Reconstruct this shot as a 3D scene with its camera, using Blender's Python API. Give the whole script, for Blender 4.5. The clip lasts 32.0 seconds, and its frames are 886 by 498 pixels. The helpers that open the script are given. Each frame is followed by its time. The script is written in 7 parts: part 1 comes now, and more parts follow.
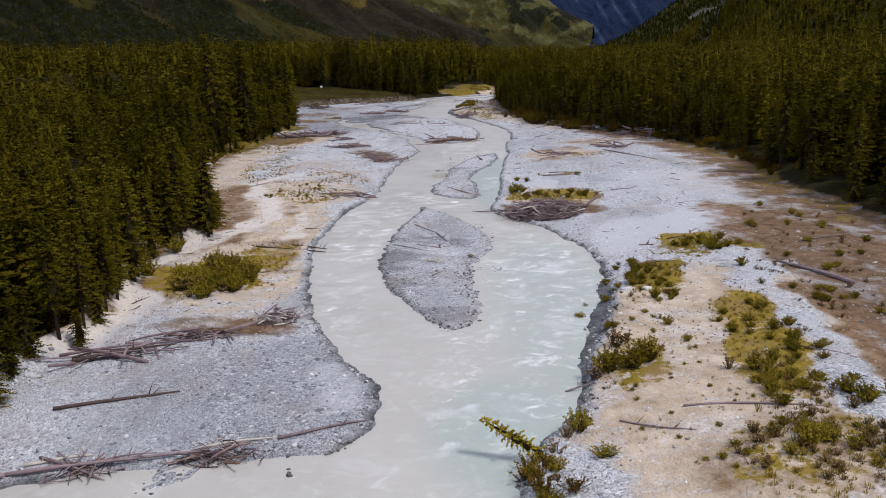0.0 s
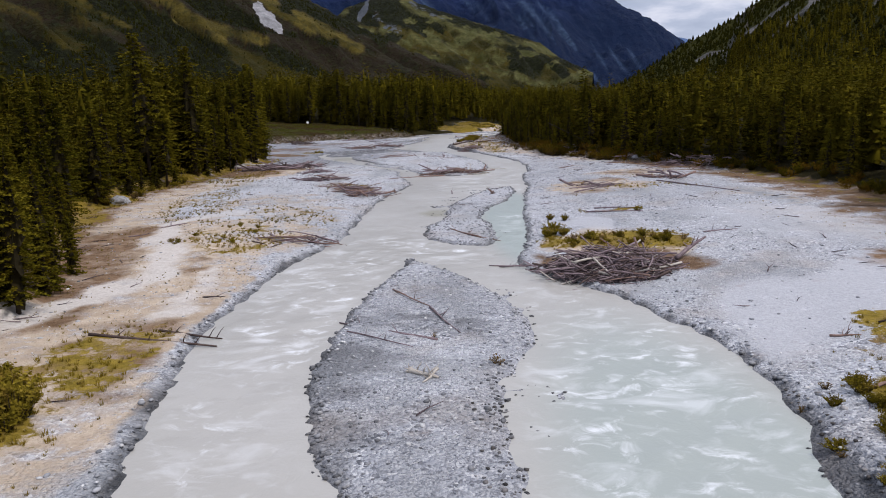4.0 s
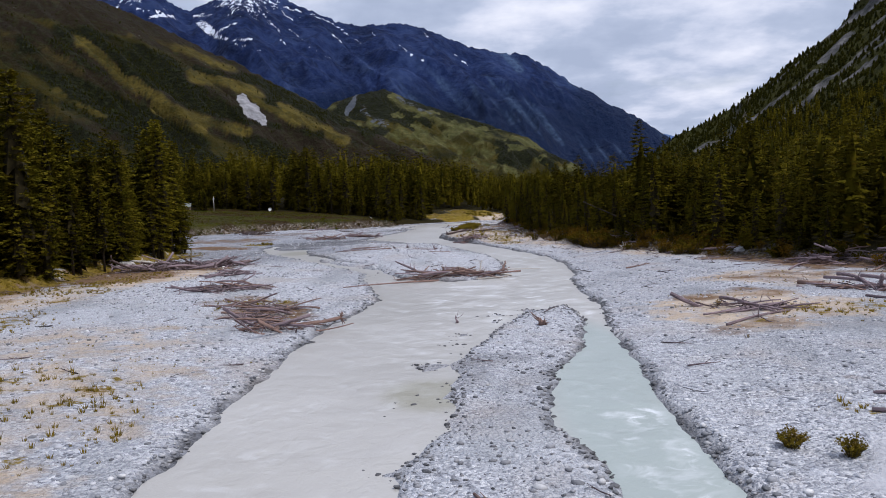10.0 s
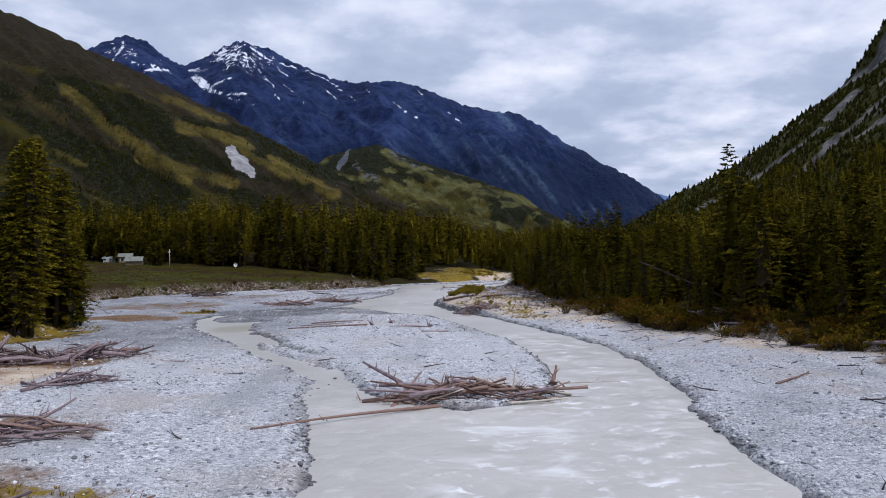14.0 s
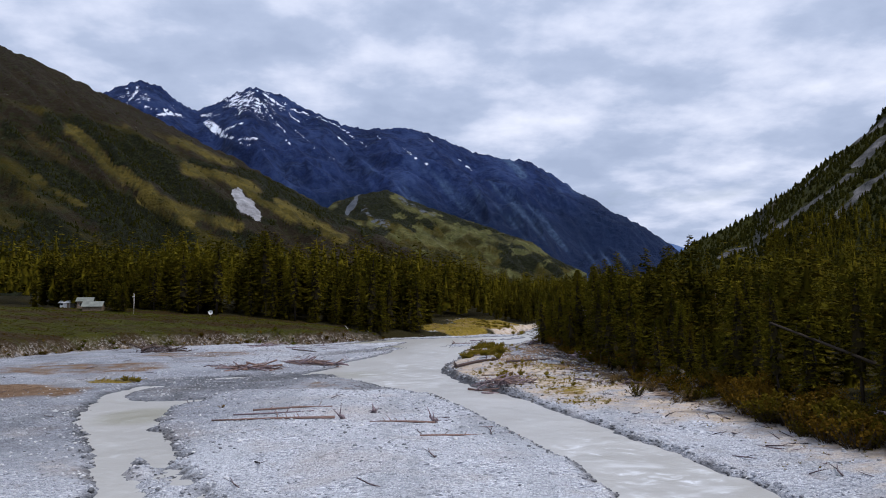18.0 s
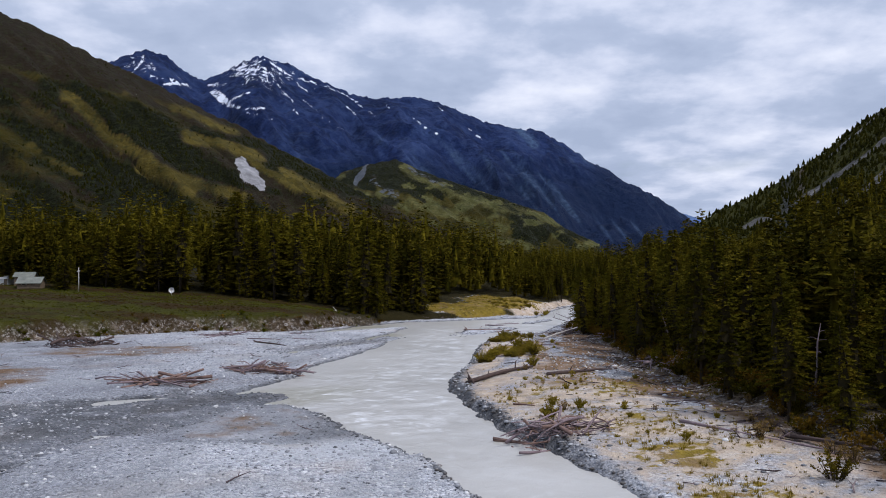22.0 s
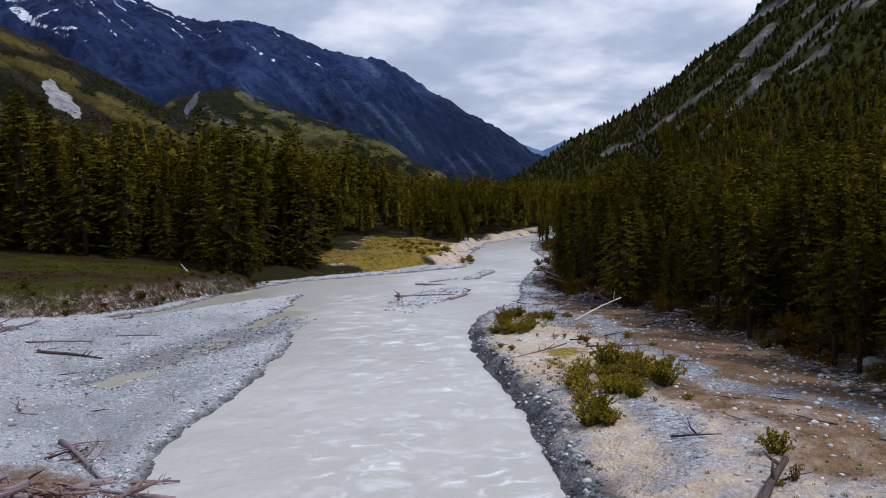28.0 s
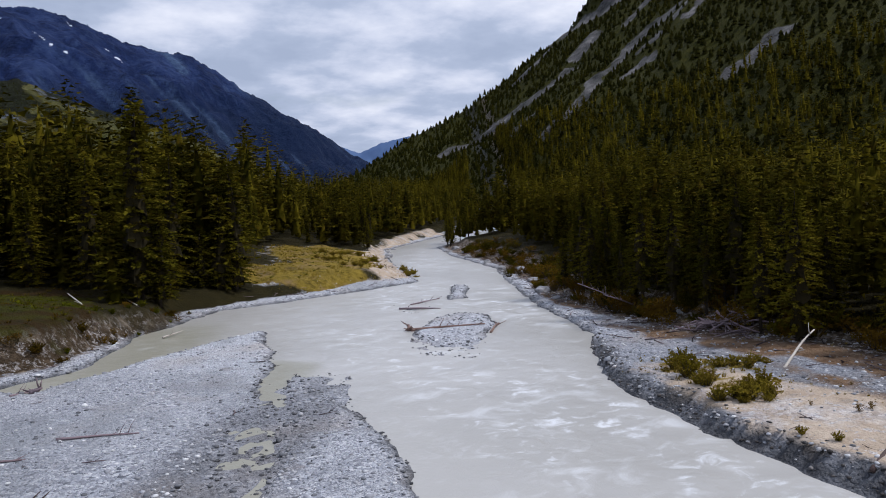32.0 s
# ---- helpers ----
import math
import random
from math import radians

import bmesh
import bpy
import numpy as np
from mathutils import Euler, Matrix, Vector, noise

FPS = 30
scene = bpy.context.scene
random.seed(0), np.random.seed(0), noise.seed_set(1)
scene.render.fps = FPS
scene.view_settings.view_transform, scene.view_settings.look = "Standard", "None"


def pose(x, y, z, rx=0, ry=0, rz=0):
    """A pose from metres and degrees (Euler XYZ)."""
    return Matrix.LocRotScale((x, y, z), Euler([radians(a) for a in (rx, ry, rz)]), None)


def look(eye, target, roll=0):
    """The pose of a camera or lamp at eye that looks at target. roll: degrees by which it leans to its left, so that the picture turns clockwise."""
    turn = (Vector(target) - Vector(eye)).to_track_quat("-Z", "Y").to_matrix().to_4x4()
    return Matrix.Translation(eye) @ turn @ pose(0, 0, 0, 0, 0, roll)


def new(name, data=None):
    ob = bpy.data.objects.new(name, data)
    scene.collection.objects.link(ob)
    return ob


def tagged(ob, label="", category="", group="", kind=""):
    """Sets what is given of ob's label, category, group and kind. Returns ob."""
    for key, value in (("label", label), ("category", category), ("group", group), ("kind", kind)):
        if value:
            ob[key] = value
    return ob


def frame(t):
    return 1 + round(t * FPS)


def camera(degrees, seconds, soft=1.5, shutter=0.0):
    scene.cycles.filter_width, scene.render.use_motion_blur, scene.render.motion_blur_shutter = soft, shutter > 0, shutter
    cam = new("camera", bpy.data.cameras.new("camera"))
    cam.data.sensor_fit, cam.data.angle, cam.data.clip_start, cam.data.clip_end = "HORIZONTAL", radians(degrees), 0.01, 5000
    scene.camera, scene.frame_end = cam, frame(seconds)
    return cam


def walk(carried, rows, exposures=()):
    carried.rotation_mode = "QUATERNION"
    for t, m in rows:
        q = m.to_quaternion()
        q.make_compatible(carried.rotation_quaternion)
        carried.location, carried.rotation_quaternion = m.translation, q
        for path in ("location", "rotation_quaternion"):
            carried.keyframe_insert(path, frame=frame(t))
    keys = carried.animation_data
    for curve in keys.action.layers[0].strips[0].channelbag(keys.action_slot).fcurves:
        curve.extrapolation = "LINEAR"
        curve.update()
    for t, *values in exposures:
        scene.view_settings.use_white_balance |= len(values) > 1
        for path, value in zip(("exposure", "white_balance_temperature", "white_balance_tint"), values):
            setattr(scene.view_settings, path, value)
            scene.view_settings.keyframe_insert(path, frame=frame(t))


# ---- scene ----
cam = camera(59.5, 32.0, soft=1.0)
METRES, EYE = 300.0, 21.0
ROWS = [
    (0.0, 0.0, 0.0, 0.0, -0.49, -14.13, 1.96),
    (0.5, 0.0002, 0.0167, -0.0039, -0.47, -13.76, 1.96),
    (1.0, 0.0002, 0.0335, -0.0078, -0.51, -13.34, 1.96),
    (1.5, 0.0004, 0.0504, -0.0108, -0.52, -12.95, 2.0),
    (2.0, 0.0005, 0.0673, -0.0139, -0.54, -12.53, 2.01),
    (2.5, 0.0006, 0.0842, -0.017, -0.55, -12.11, 2.05),
    (4.5, 0.0005, 0.1509, -0.0271, -0.52, -10.02, 1.94),
    (5.0, 0.0004, 0.1676, -0.0288, -0.5, -9.44, 1.94),
    (5.5, 0.0003, 0.1843, -0.0303, -0.47, -8.9, 1.91),
    (6.0, 0.0002, 0.2012, -0.0318, -0.47, -8.37, 1.93),
    (6.5, 0.0001, 0.2182, -0.0331, -0.49, -7.84, 1.9),
    (7.0, 0.0, 0.235, -0.0342, -0.62, -7.25, 1.93),
    (7.5, 0.0001, 0.2519, -0.0352, -0.8, -6.66, 2.02),
    (8.0, 0.0001, 0.2685, -0.0365, -1.02, -6.03, 2.05),
    (8.5, 0.0001, 0.285, -0.0376, -1.18, -5.43, 2.06),
    (9.0, -0.0, 0.3005, -0.0383, -1.3, -4.87, 2.0),
    (9.5, -0.0001, 0.3171, -0.0386, -1.36, -4.27, 1.94),
    (10.0, -0.0001, 0.3337, -0.0386, -1.45, -3.73, 1.94),
    (10.5, -0.0001, 0.3504, -0.0387, -1.58, -3.18, 1.94),
    (11.0, 0.0001, 0.3672, -0.0388, -1.78, -2.65, 1.92),
    (11.5, 0.0002, 0.3841, -0.0388, -1.97, -2.14, 1.88),
    (12.0, 0.0002, 0.401, -0.0386, -2.1, -1.62, 1.77),
    (12.5, 0.0001, 0.418, -0.0387, -2.17, -1.1, 1.66),
    (13.0, 0.0001, 0.4349, -0.0388, -2.16, -0.56, 1.5),
    (13.5, 0.0001, 0.4519, -0.0387, -2.12, -0.04, 1.36),
    (14.0, 0.0003, 0.4686, -0.0387, -2.07, 0.43, 1.2),
    (14.5, 0.0004, 0.4854, -0.0386, -2.02, 0.89, 1.1),
    (16.5, 0.0022, 0.5381, -0.0382, -1.82, 2.66, 0.64),
    (17.0, 0.0025, 0.5543, -0.038, -1.69, 3.1, 0.58),
    (17.5, 0.0028, 0.5703, -0.0376, -1.56, 3.54, 0.52),
    (18.0, 0.0033, 0.5862, -0.0373, -1.43, 3.93, 0.48),
    (18.5, 0.0038, 0.6022, -0.0369, -1.28, 4.12, 0.48),
    (19.0, 0.0044, 0.6182, -0.0365, -1.14, 4.17, 0.46),
    (19.5, 0.005, 0.6341, -0.0359, -1.02, 4.21, 0.46),
    (20.0, 0.0055, 0.6494, -0.0353, -0.92, 4.23, 0.47),
    (20.5, 0.0059, 0.6644, -0.0349, -0.81, 4.12, 0.5),
    (21.0, 0.0064, 0.6796, -0.0347, -0.72, 3.46, 0.52),
    (21.5, 0.0068, 0.6951, -0.0345, -0.66, 2.63, 0.52),
    (22.0, 0.0073, 0.7108, -0.0343, -0.66, 1.82, 0.56),
    (22.5, 0.0079, 0.7266, -0.0342, -1.25, 1.05, 0.64),
    (23.0, 0.0085, 0.7426, -0.034, -2.17, 0.34, 0.72),
    (23.5, 0.0091, 0.7586, -0.0338, -3.04, -0.36, 0.8),
    (24.0, 0.0094, 0.7745, -0.0336, -3.83, -1.07, 0.92),
    (24.5, 0.009, 0.7902, -0.0332, -4.46, -1.83, 1.04),
    (25.0, 0.0072, 0.8052, -0.033, -5.07, -2.55, 1.15),
    (25.5, 0.0042, 0.8194, -0.0329, -5.81, -3.24, 1.29),
    (27.5, -0.0157, 0.8711, -0.0322, -10.83, -3.38, 1.65),
    (28.0, -0.0216, 0.8836, -0.0321, -12.33, -3.38, 1.74),
    (28.5, -0.0276, 0.896, -0.032, -13.85, -3.39, 1.81),
    (29.0, -0.0334, 0.9082, -0.0319, -15.35, -3.41, 1.88),
    (29.5, -0.0391, 0.9203, -0.0318, -16.86, -3.46, 1.95),
    (30.0, -0.0446, 0.9325, -0.0316, -18.39, -3.5, 2.02),
    (30.5, -0.0499, 0.945, -0.0314, -20.09, -3.55, 2.08),
    (31.0, -0.055, 0.9575, -0.0311, -22.09, -3.59, 2.11),
    (31.5, -0.0597, 0.97, -0.0309, -24.09, -3.63, 2.17),
    (32.0, -0.0642, 0.9825, -0.0308, -25.94, -3.66, 2.23),
]
walk(cam, [(t, pose(METRES * x, METRES * y, EYE + METRES * z, 90 + pitch, roll, yaw)) for t, x, y, z, yaw, pitch, roll in ROWS],
     [(0.0, -0.07, 6440, 15), (9.0, -0.06, 6200, 15), (18.0, -0.05, 6030, 14), (25.0, -0.12, 6080, 14), (32.0, -0.14, 6080, 14)])

# ---------------------------------------------------------------- sky and sun
SUN_ELEVATION, SUN_AZIMUTH = radians(56), radians(122)
sun_data = bpy.data.lights.new("sun", "SUN")
sun_data.energy, sun_data.angle, sun_data.color = 3.1, radians(9), (1.0, 0.95, 0.87)
sun = new("sun", sun_data)
sun.matrix_world = look((0, 0, 0), (-math.sin(SUN_AZIMUTH) * math.cos(SUN_ELEVATION), -math.cos(SUN_AZIMUTH) * math.cos(SUN_ELEVATION), -math.sin(SUN_ELEVATION)))


def make_world():
    world = bpy.data.worlds.new("overcast_sky")
    world.use_nodes = True
    scene.world = world
    nt = world.node_tree
    nt.nodes.clear()
    N, L = nt.nodes.new, nt.links.new
    out = N("ShaderNodeOutputWorld")
    bg = N("ShaderNodeBackground")
    bg.inputs["Strength"].default_value = 1.0
    sky = N("ShaderNodeTexSky")
    sky.sky_type, sky.sun_disc = "NISHITA", False
    sky.sun_elevation, sky.sun_rotation = SUN_ELEVATION, SUN_AZIMUTH
    sky.air_density, sky.dust_density = 1.2, 1.5
    dim = N("ShaderNodeVectorMath"); dim.operation = "SCALE"; dim.inputs["Scale"].default_value = 0.09
    L(sky.outputs[0], dim.inputs[0])
    tc = N("ShaderNodeTexCoord")
    sep = N("ShaderNodeSeparateXYZ"); L(tc.outputs["Generated"], sep.inputs[0])
    # clouds lie on a flat layer: direction divided by height
    up = N("ShaderNodeMath"); up.operation = "MAXIMUM"; up.inputs[1].default_value = 0.0; L(sep.outputs[2], up.inputs[0])
    den = N("ShaderNodeMath"); den.operation = "ADD"; den.inputs[1].default_value = 0.22; L(up.outputs[0], den.inputs[0])
    dx = N("ShaderNodeMath"); dx.operation = "DIVIDE"; L(sep.outputs[0], dx.inputs[0]); L(den.outputs[0], dx.inputs[1])
    dy = N("ShaderNodeMath"); dy.operation = "DIVIDE"; L(sep.outputs[1], dy.inputs[0]); L(den.outputs[0], dy.inputs[1])
    comb = N("ShaderNodeCombineXYZ"); L(dx.outputs[0], comb.inputs[0]); L(dy.outputs[0], comb.inputs[1])
    n1 = N("ShaderNodeTexNoise"); n1.inputs["Scale"].default_value = 2.6; n1.inputs["Detail"].default_value = 8; n1.inputs["Roughness"].default_value = 0.54; n1.inputs["Distortion"].default_value = 0.0
    L(comb.outputs[0], n1.inputs["Vector"])
    off = N("ShaderNodeVectorMath"); off.operation = "ADD"; off.inputs[1].default_value = (13.1, 4.7, 2.0); L(comb.outputs[0], off.inputs[0])
    n2 = N("ShaderNodeTexNoise"); n2.inputs["Scale"].default_value = 0.55; n2.inputs["Detail"].default_value = 6; n2.inputs["Roughness"].default_value = 0.6
    L(off.outputs[0], n2.inputs["Vector"])
    shade = N("ShaderNodeValToRGB")
    shade.color_ramp.elements[0].position, shade.color_ramp.elements[0].color = 0.36, (0.43, 0.50, 0.63, 1)
    shade.color_ramp.elements[1].position, shade.color_ramp.elements[1].color = 0.68, (0.90, 0.925, 0.985, 1)
    e = shade.color_ramp.elements.new(0.46); e.color = (0.50, 0.57, 0.70, 1)
    e = shade.color_ramp.elements.new(0.55); e.color = (0.68, 0.73, 0.84, 1)
    L(n1.outputs["Fac"], shade.inputs[0])
    # the layer brightens towards the zenith
    bright = N("ShaderNodeMapRange"); bright.inputs["From Min"].default_value = 0.1; bright.inputs["From Max"].default_value = 0.9; bright.inputs["To Min"].default_value = 1.0; bright.inputs["To Max"].default_value = 1.15
    L(sep.outputs[2], bright.inputs["Value"])
    lit = N("ShaderNodeVectorMath"); lit.operation = "SCALE"; L(shade.outputs[0], lit.inputs[0]); L(bright.outputs[0], lit.inputs["Scale"])
    cover = N("ShaderNodeMapRange"); cover.inputs["From Min"].default_value = 0.27; cover.inputs["From Max"].default_value = 0.40
    L(n2.outputs["Fac"], cover.inputs["Value"])
    mix = N("ShaderNodeMix"); mix.data_type = "RGBA"
    L(cover.outputs[0], mix.inputs[0]); L(dim.outputs[0], mix.inputs[6]); L(lit.outputs[0], mix.inputs[7])
    L(mix.outputs[2], bg.inputs["Color"])
    L(bg.outputs[0], out.inputs[0])


make_world()

# ---------------------------------------------------------------- materials
class Mat:
    """Short hand for a node material."""

    def __init__(self, name, rough=0.8, spec=0.3):
        self.m = bpy.data.materials.new(name)
        self.m.use_nodes = True
        self.nt = self.m.node_tree
        self.nt.nodes.clear()
        self.out = self.n("ShaderNodeOutputMaterial")
        self.b = self.n("ShaderNodeBsdfPrincipled")
        self.b.inputs["Roughness"].default_value = rough
        self.b.inputs["Specular IOR Level"].default_value = spec
        self.link(self.b.outputs[0], self.out.inputs[0])
        self.geo = self.n("ShaderNodeNewGeometry")
        self.pos = self.geo.outputs["Position"]

    def n(self, kind):
        return self.nt.nodes.new(kind)

    def link(self, a, b):
        self.nt.links.new(a, b)

    def put(self, value, socket):
        if hasattr(value, "is_output"):
            self.link(value, socket)
        else:
            socket.default_value = value

    def scaled(self, v, vec=None):
        s = self.n("ShaderNodeVectorMath"); s.operation = "MULTIPLY"
        s.inputs[1].default_value = v
        self.link(vec or self.pos, s.inputs[0])
        return s.outputs[0]

    def noise(self, scale, detail=4, rough=0.55, vec=None, distort=0.0):
        t = self.n("ShaderNodeTexNoise")
        t.inputs["Scale"].default_value, t.inputs["Detail"].default_value = scale, detail
        t.inputs["Roughness"].default_value, t.inputs["Distortion"].default_value = rough, distort
        self.link(vec or self.pos, t.inputs["Vector"])
        return t.outputs["Fac"]

    def voronoi(self, scale, feature="F1", out="Distance", vec=None):
        t = self.n("ShaderNodeTexVoronoi"); t.feature = feature
        t.inputs["Scale"].default_value = scale
        self.link(vec or self.pos, t.inputs["Vector"])
        return t.outputs[out]

    def range(self, v, a, b, c=0.0, d=1.0):
        r = self.n("ShaderNodeMapRange")
        self.put(v, r.inputs["Value"])
        for k, x in zip(("From Min", "From Max", "To Min", "To Max"), (a, b, c, d)):
            r.inputs[k].default_value = x
        return r.outputs[0]

    def math(self, op, a, b=0.0):
        r = self.n("ShaderNodeMath"); r.operation = op
        self.put(a, r.inputs[0]); self.put(b, r.inputs[1])
        return r.outputs[0]

    def mix(self, f, a, b, blend="MIX"):
        r = self.n("ShaderNodeMix"); r.data_type, r.blend_type = "RGBA", blend
        self.put(f, r.inputs[0])
        for v, k in ((a, 6), (b, 7)):
            self.put(v if hasattr(v, "is_output") else (*v, 1.0)[:4], r.inputs[k])
        return r.outputs[2]

    def ramp(self, v, *stops):
        r = self.n("ShaderNodeValToRGB")
        el = r.color_ramp.elements
        while len(el) < len(stops):
            el.new(0.5)
        for e, (p, c) in zip(el, stops):
            e.position, e.color = p, (*c, 1.0)
        self.link(v, r.inputs[0])
        return r.outputs[0]

    def attr(self, name):
        a = self.n("ShaderNodeAttribute"); a.attribute_name = name
        return a.outputs["Fac"]

    def random(self):
        return self.n("ShaderNodeObjectInfo").outputs["Random"]

    def island(self):
        return self.geo.outputs["Random Per Island"]

    def color(self, c):
        self.put(c if hasattr(c, "is_output") else (*c, 1.0), self.b.inputs["Base Color"])

    def bump(self, h, strength=0.5, dist=0.1):
        b = self.n("ShaderNodeBump")
        b.inputs["Strength"].default_value, b.inputs["Distance"].default_value = strength, dist
        self.link(h, b.inputs["Height"])
        self.link(b.outputs[0], self.b.inputs["Normal"])


def ground_material():
    m = Mat("valley_ground", 0.9, 0.12)
    big = m.noise(0.06, 5)
    mid = m.noise(0.5, 5, 0.6)
    fine = m.noise(4.0, 5, 0.65)
    warped = m.n("ShaderNodeVectorMath"); warped.operation = "ADD"
    jit = m.n("ShaderNodeTexNoise"); jit.inputs["Scale"].default_value = 3.4; m.link(m.pos, jit.inputs["Vector"])
    m.link(m.scaled((0.35, 0.35, 0.35), jit.outputs["Color"]), warped.inputs[0]); m.link(m.pos, warped.inputs[1])
    wp = warped.outputs[0]
    cob = m.voronoi(5.2, out="Color", vec=wp)
    cobd = m.voronoi(5.2, "F1", vec=wp)
    cob2 = m.voronoi(11.0, out="Color", vec=wp)
    sepc = m.n("ShaderNodeSeparateColor"); m.link(cob, sepc.inputs[0])
    sepc2 = m.n("ShaderNodeSeparateColor"); m.link(cob2, sepc2.inputs[0])
    stones = m.ramp(sepc.outputs[0], (0.0, (0.13, 0.138, 0.16)), (0.22, (0.35, 0.365, 0.41)), (0.7, (0.52, 0.54, 0.595)), (1.0, (0.78, 0.785, 0.81)))
    pebbles = m.ramp(sepc2.outputs[0], (0.0, (0.20, 0.21, 0.24)), (0.35, (0.42, 0.435, 0.48)), (1.0, (0.70, 0.71, 0.75)))
    gravel = m.mix(m.range(mid, 0.42, 0.58), stones, pebbles)
    silt = m.mix(fine, (0.42, 0.44, 0.48), (0.56, 0.58, 0.62))
    gravel = m.mix(m.range(big, 0.52, 0.68, 0.0, 0.75), gravel, silt)
    # dark speckle: shadows between the stones, put into the colour
    gravel = m.mix(m.range(m.noise(2.6, 5, 0.75), 0.62, 0.70, 0.0, 0.5), gravel, (0.16, 0.165, 0.18))
    gravel = m.mix(m.range(m.noise(0.3, 5, 0.65, m.scaled((1.0, 0.6, 1.0))), 0.58, 0.70, 0.0, 0.4), gravel, (0.22, 0.225, 0.24))
    gravel = m.mix(m.range(m.noise(0.13, 4), 0.52, 0.68, 0.0, 0.5), gravel, (0.42, 0.37, 0.335))
    gravel = m.mix(m.range(m.noise(0.09, 5, 0.6, m.scaled((1.5, 0.55, 1.0)), 0.5), 0.50, 0.64, 0.0, 0.6), gravel, m.mix(mid, (0.20, 0.215, 0.235), (0.33, 0.345, 0.37)))
    gravel = m.mix(m.math("MULTIPLY", m.attr("damp"), m.range(m.noise(0.25, 5, 0.65), 0.3, 0.55, 0.45, 0.95)), gravel, m.mix(1.0, gravel, m.mix(m.range(fine, 0.35, 0.65), (0.34, 0.35, 0.37), (0.66, 0.67, 0.69)), "MULTIPLY"))
    sand = m.mix(m.range(mid, 0.35, 0.7), (0.33, 0.258, 0.190), (0.53, 0.443, 0.355))
    sand = m.mix(m.range(m.noise(0.28, 5, 0.6), 0.52, 0.68, 0.0, 0.5), sand, stones)
    sand = m.mix(m.range(m.noise(1.6, 6, 0.7), 0.56, 0.64, 0.0, 0.6), sand, pebbles)
    sand = m.mix(m.range(m.noise(0.75, 6, 0.75), 0.56, 0.70, 0.0, 0.55), sand, (0.20, 0.145, 0.085))
    sand = m.mix(m.range(m.noise(3.2, 4, 0.7), 0.60, 0.70, 0.0, 0.4), sand, (0.12, 0.095, 0.055))
    silt_bed = m.mix(m.attr("sand"), m.mix(m.range(fine, 0.35, 0.65), (0.35, 0.36, 0.395), (0.44, 0.45, 0.485)), m.mix(m.range(fine, 0.35, 0.65), (0.45, 0.405, 0.365), (0.58, 0.54, 0.50)))
    silt_bed = m.mix(m.range(m.noise(2.2, 5, 0.7), 0.6, 0.7, 0.0, 0.45), silt_bed, pebbles)
    brown = m.mix(m.range(m.noise(0.9, 6, 0.7), 0.3, 0.7), (0.090, 0.050, 0.024), (0.26, 0.175, 0.115))
    moss = m.mix(m.range(m.noise(1.3, 5, 0.7), 0.3, 0.7), (0.11, 0.080, 0.008), (0.29, 0.205, 0.034))
    moss = m.mix(m.range(m.noise(0.35, 4), 0.5, 0.7), moss, (0.22, 0.15, 0.075))
    meadow = m.mix(m.noise(0.18, 5, 0.65), (0.019, 0.021, 0.001), (0.057, 0.056, 0.0028))
    meadow = m.mix(m.range(m.noise(0.13, 5, 0.65, m.scaled((0.22, 1.5, 1.0))), 0.46, 0.56), meadow, (0.030, 0.017, 0.004))
    meadow = m.mix(m.range(m.noise(0.9, 5, 0.75), 0.52, 0.64, 0.0, 0.8), meadow, (0.012, 0.012, 0.002))
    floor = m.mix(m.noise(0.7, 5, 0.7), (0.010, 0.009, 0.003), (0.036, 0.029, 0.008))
    # dark soil, darkened further to hold the shade of dense undergrowth
    soil = m.mix(m.range(m.noise(1.1, 6, 0.7), 0.35, 0.7), (0.022, 0.015, 0.008), (0.125, 0.090, 0.060))

    soil = m.mix(m.range(m.noise(0.45, 6, 0.7), 0.53, 0.62, 0.0, 0.75), soil, (0.30, 0.245, 0.19))
    soil = m.mix(m.range(m.noise(1.9, 5, 0.75), 0.52, 0.60, 0.0, 0.8), soil, m.mix(0.5, pebbles, (0.34, 0.28, 0.22)))
    patch = m.noise(0.22, 5, 0.6)

    def soft(name, n, w=0.22, strong=1.0):
        a = m.math("MULTIPLY", m.attr(name), strong)
        n = m.math("ADD", m.math("MULTIPLY", n, 0.6), m.math("MULTIPLY", patch, 0.4))
        return m.range(m.math("ADD", a, m.math("MULTIPLY", m.math("SUBTRACT", n, 0.5), 2.6)), 0.5 - w, 0.5 + w)

    c = m.mix(soft("sand", mid), gravel, sand)
    c = m.mix(soft("silt", mid, 0.3), c, silt_bed)
    c = m.mix(soft("brown", m.noise(0.3, 5, 0.65)), c, brown)
    c = m.mix(soft("moss", m.noise(0.8, 6, 0.75), 0.06, 0.74), c, moss)
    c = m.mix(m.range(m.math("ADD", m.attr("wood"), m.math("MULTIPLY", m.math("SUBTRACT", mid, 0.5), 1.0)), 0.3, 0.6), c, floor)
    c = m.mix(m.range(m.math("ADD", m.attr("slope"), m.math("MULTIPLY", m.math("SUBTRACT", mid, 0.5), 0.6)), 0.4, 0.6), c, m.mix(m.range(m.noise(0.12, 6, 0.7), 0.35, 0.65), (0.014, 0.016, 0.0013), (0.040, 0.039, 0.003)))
    c = m.mix(m.range(m.math("ADD", m.attr("meadow"), m.math("MULTIPLY", m.math("SUBTRACT", mid, 0.5), 1.0)), 0.35, 0.6), c, meadow)
    steep = m.n("ShaderNodeSeparateXYZ"); m.link(m.geo.outputs["True Normal"], steep.inputs[0])
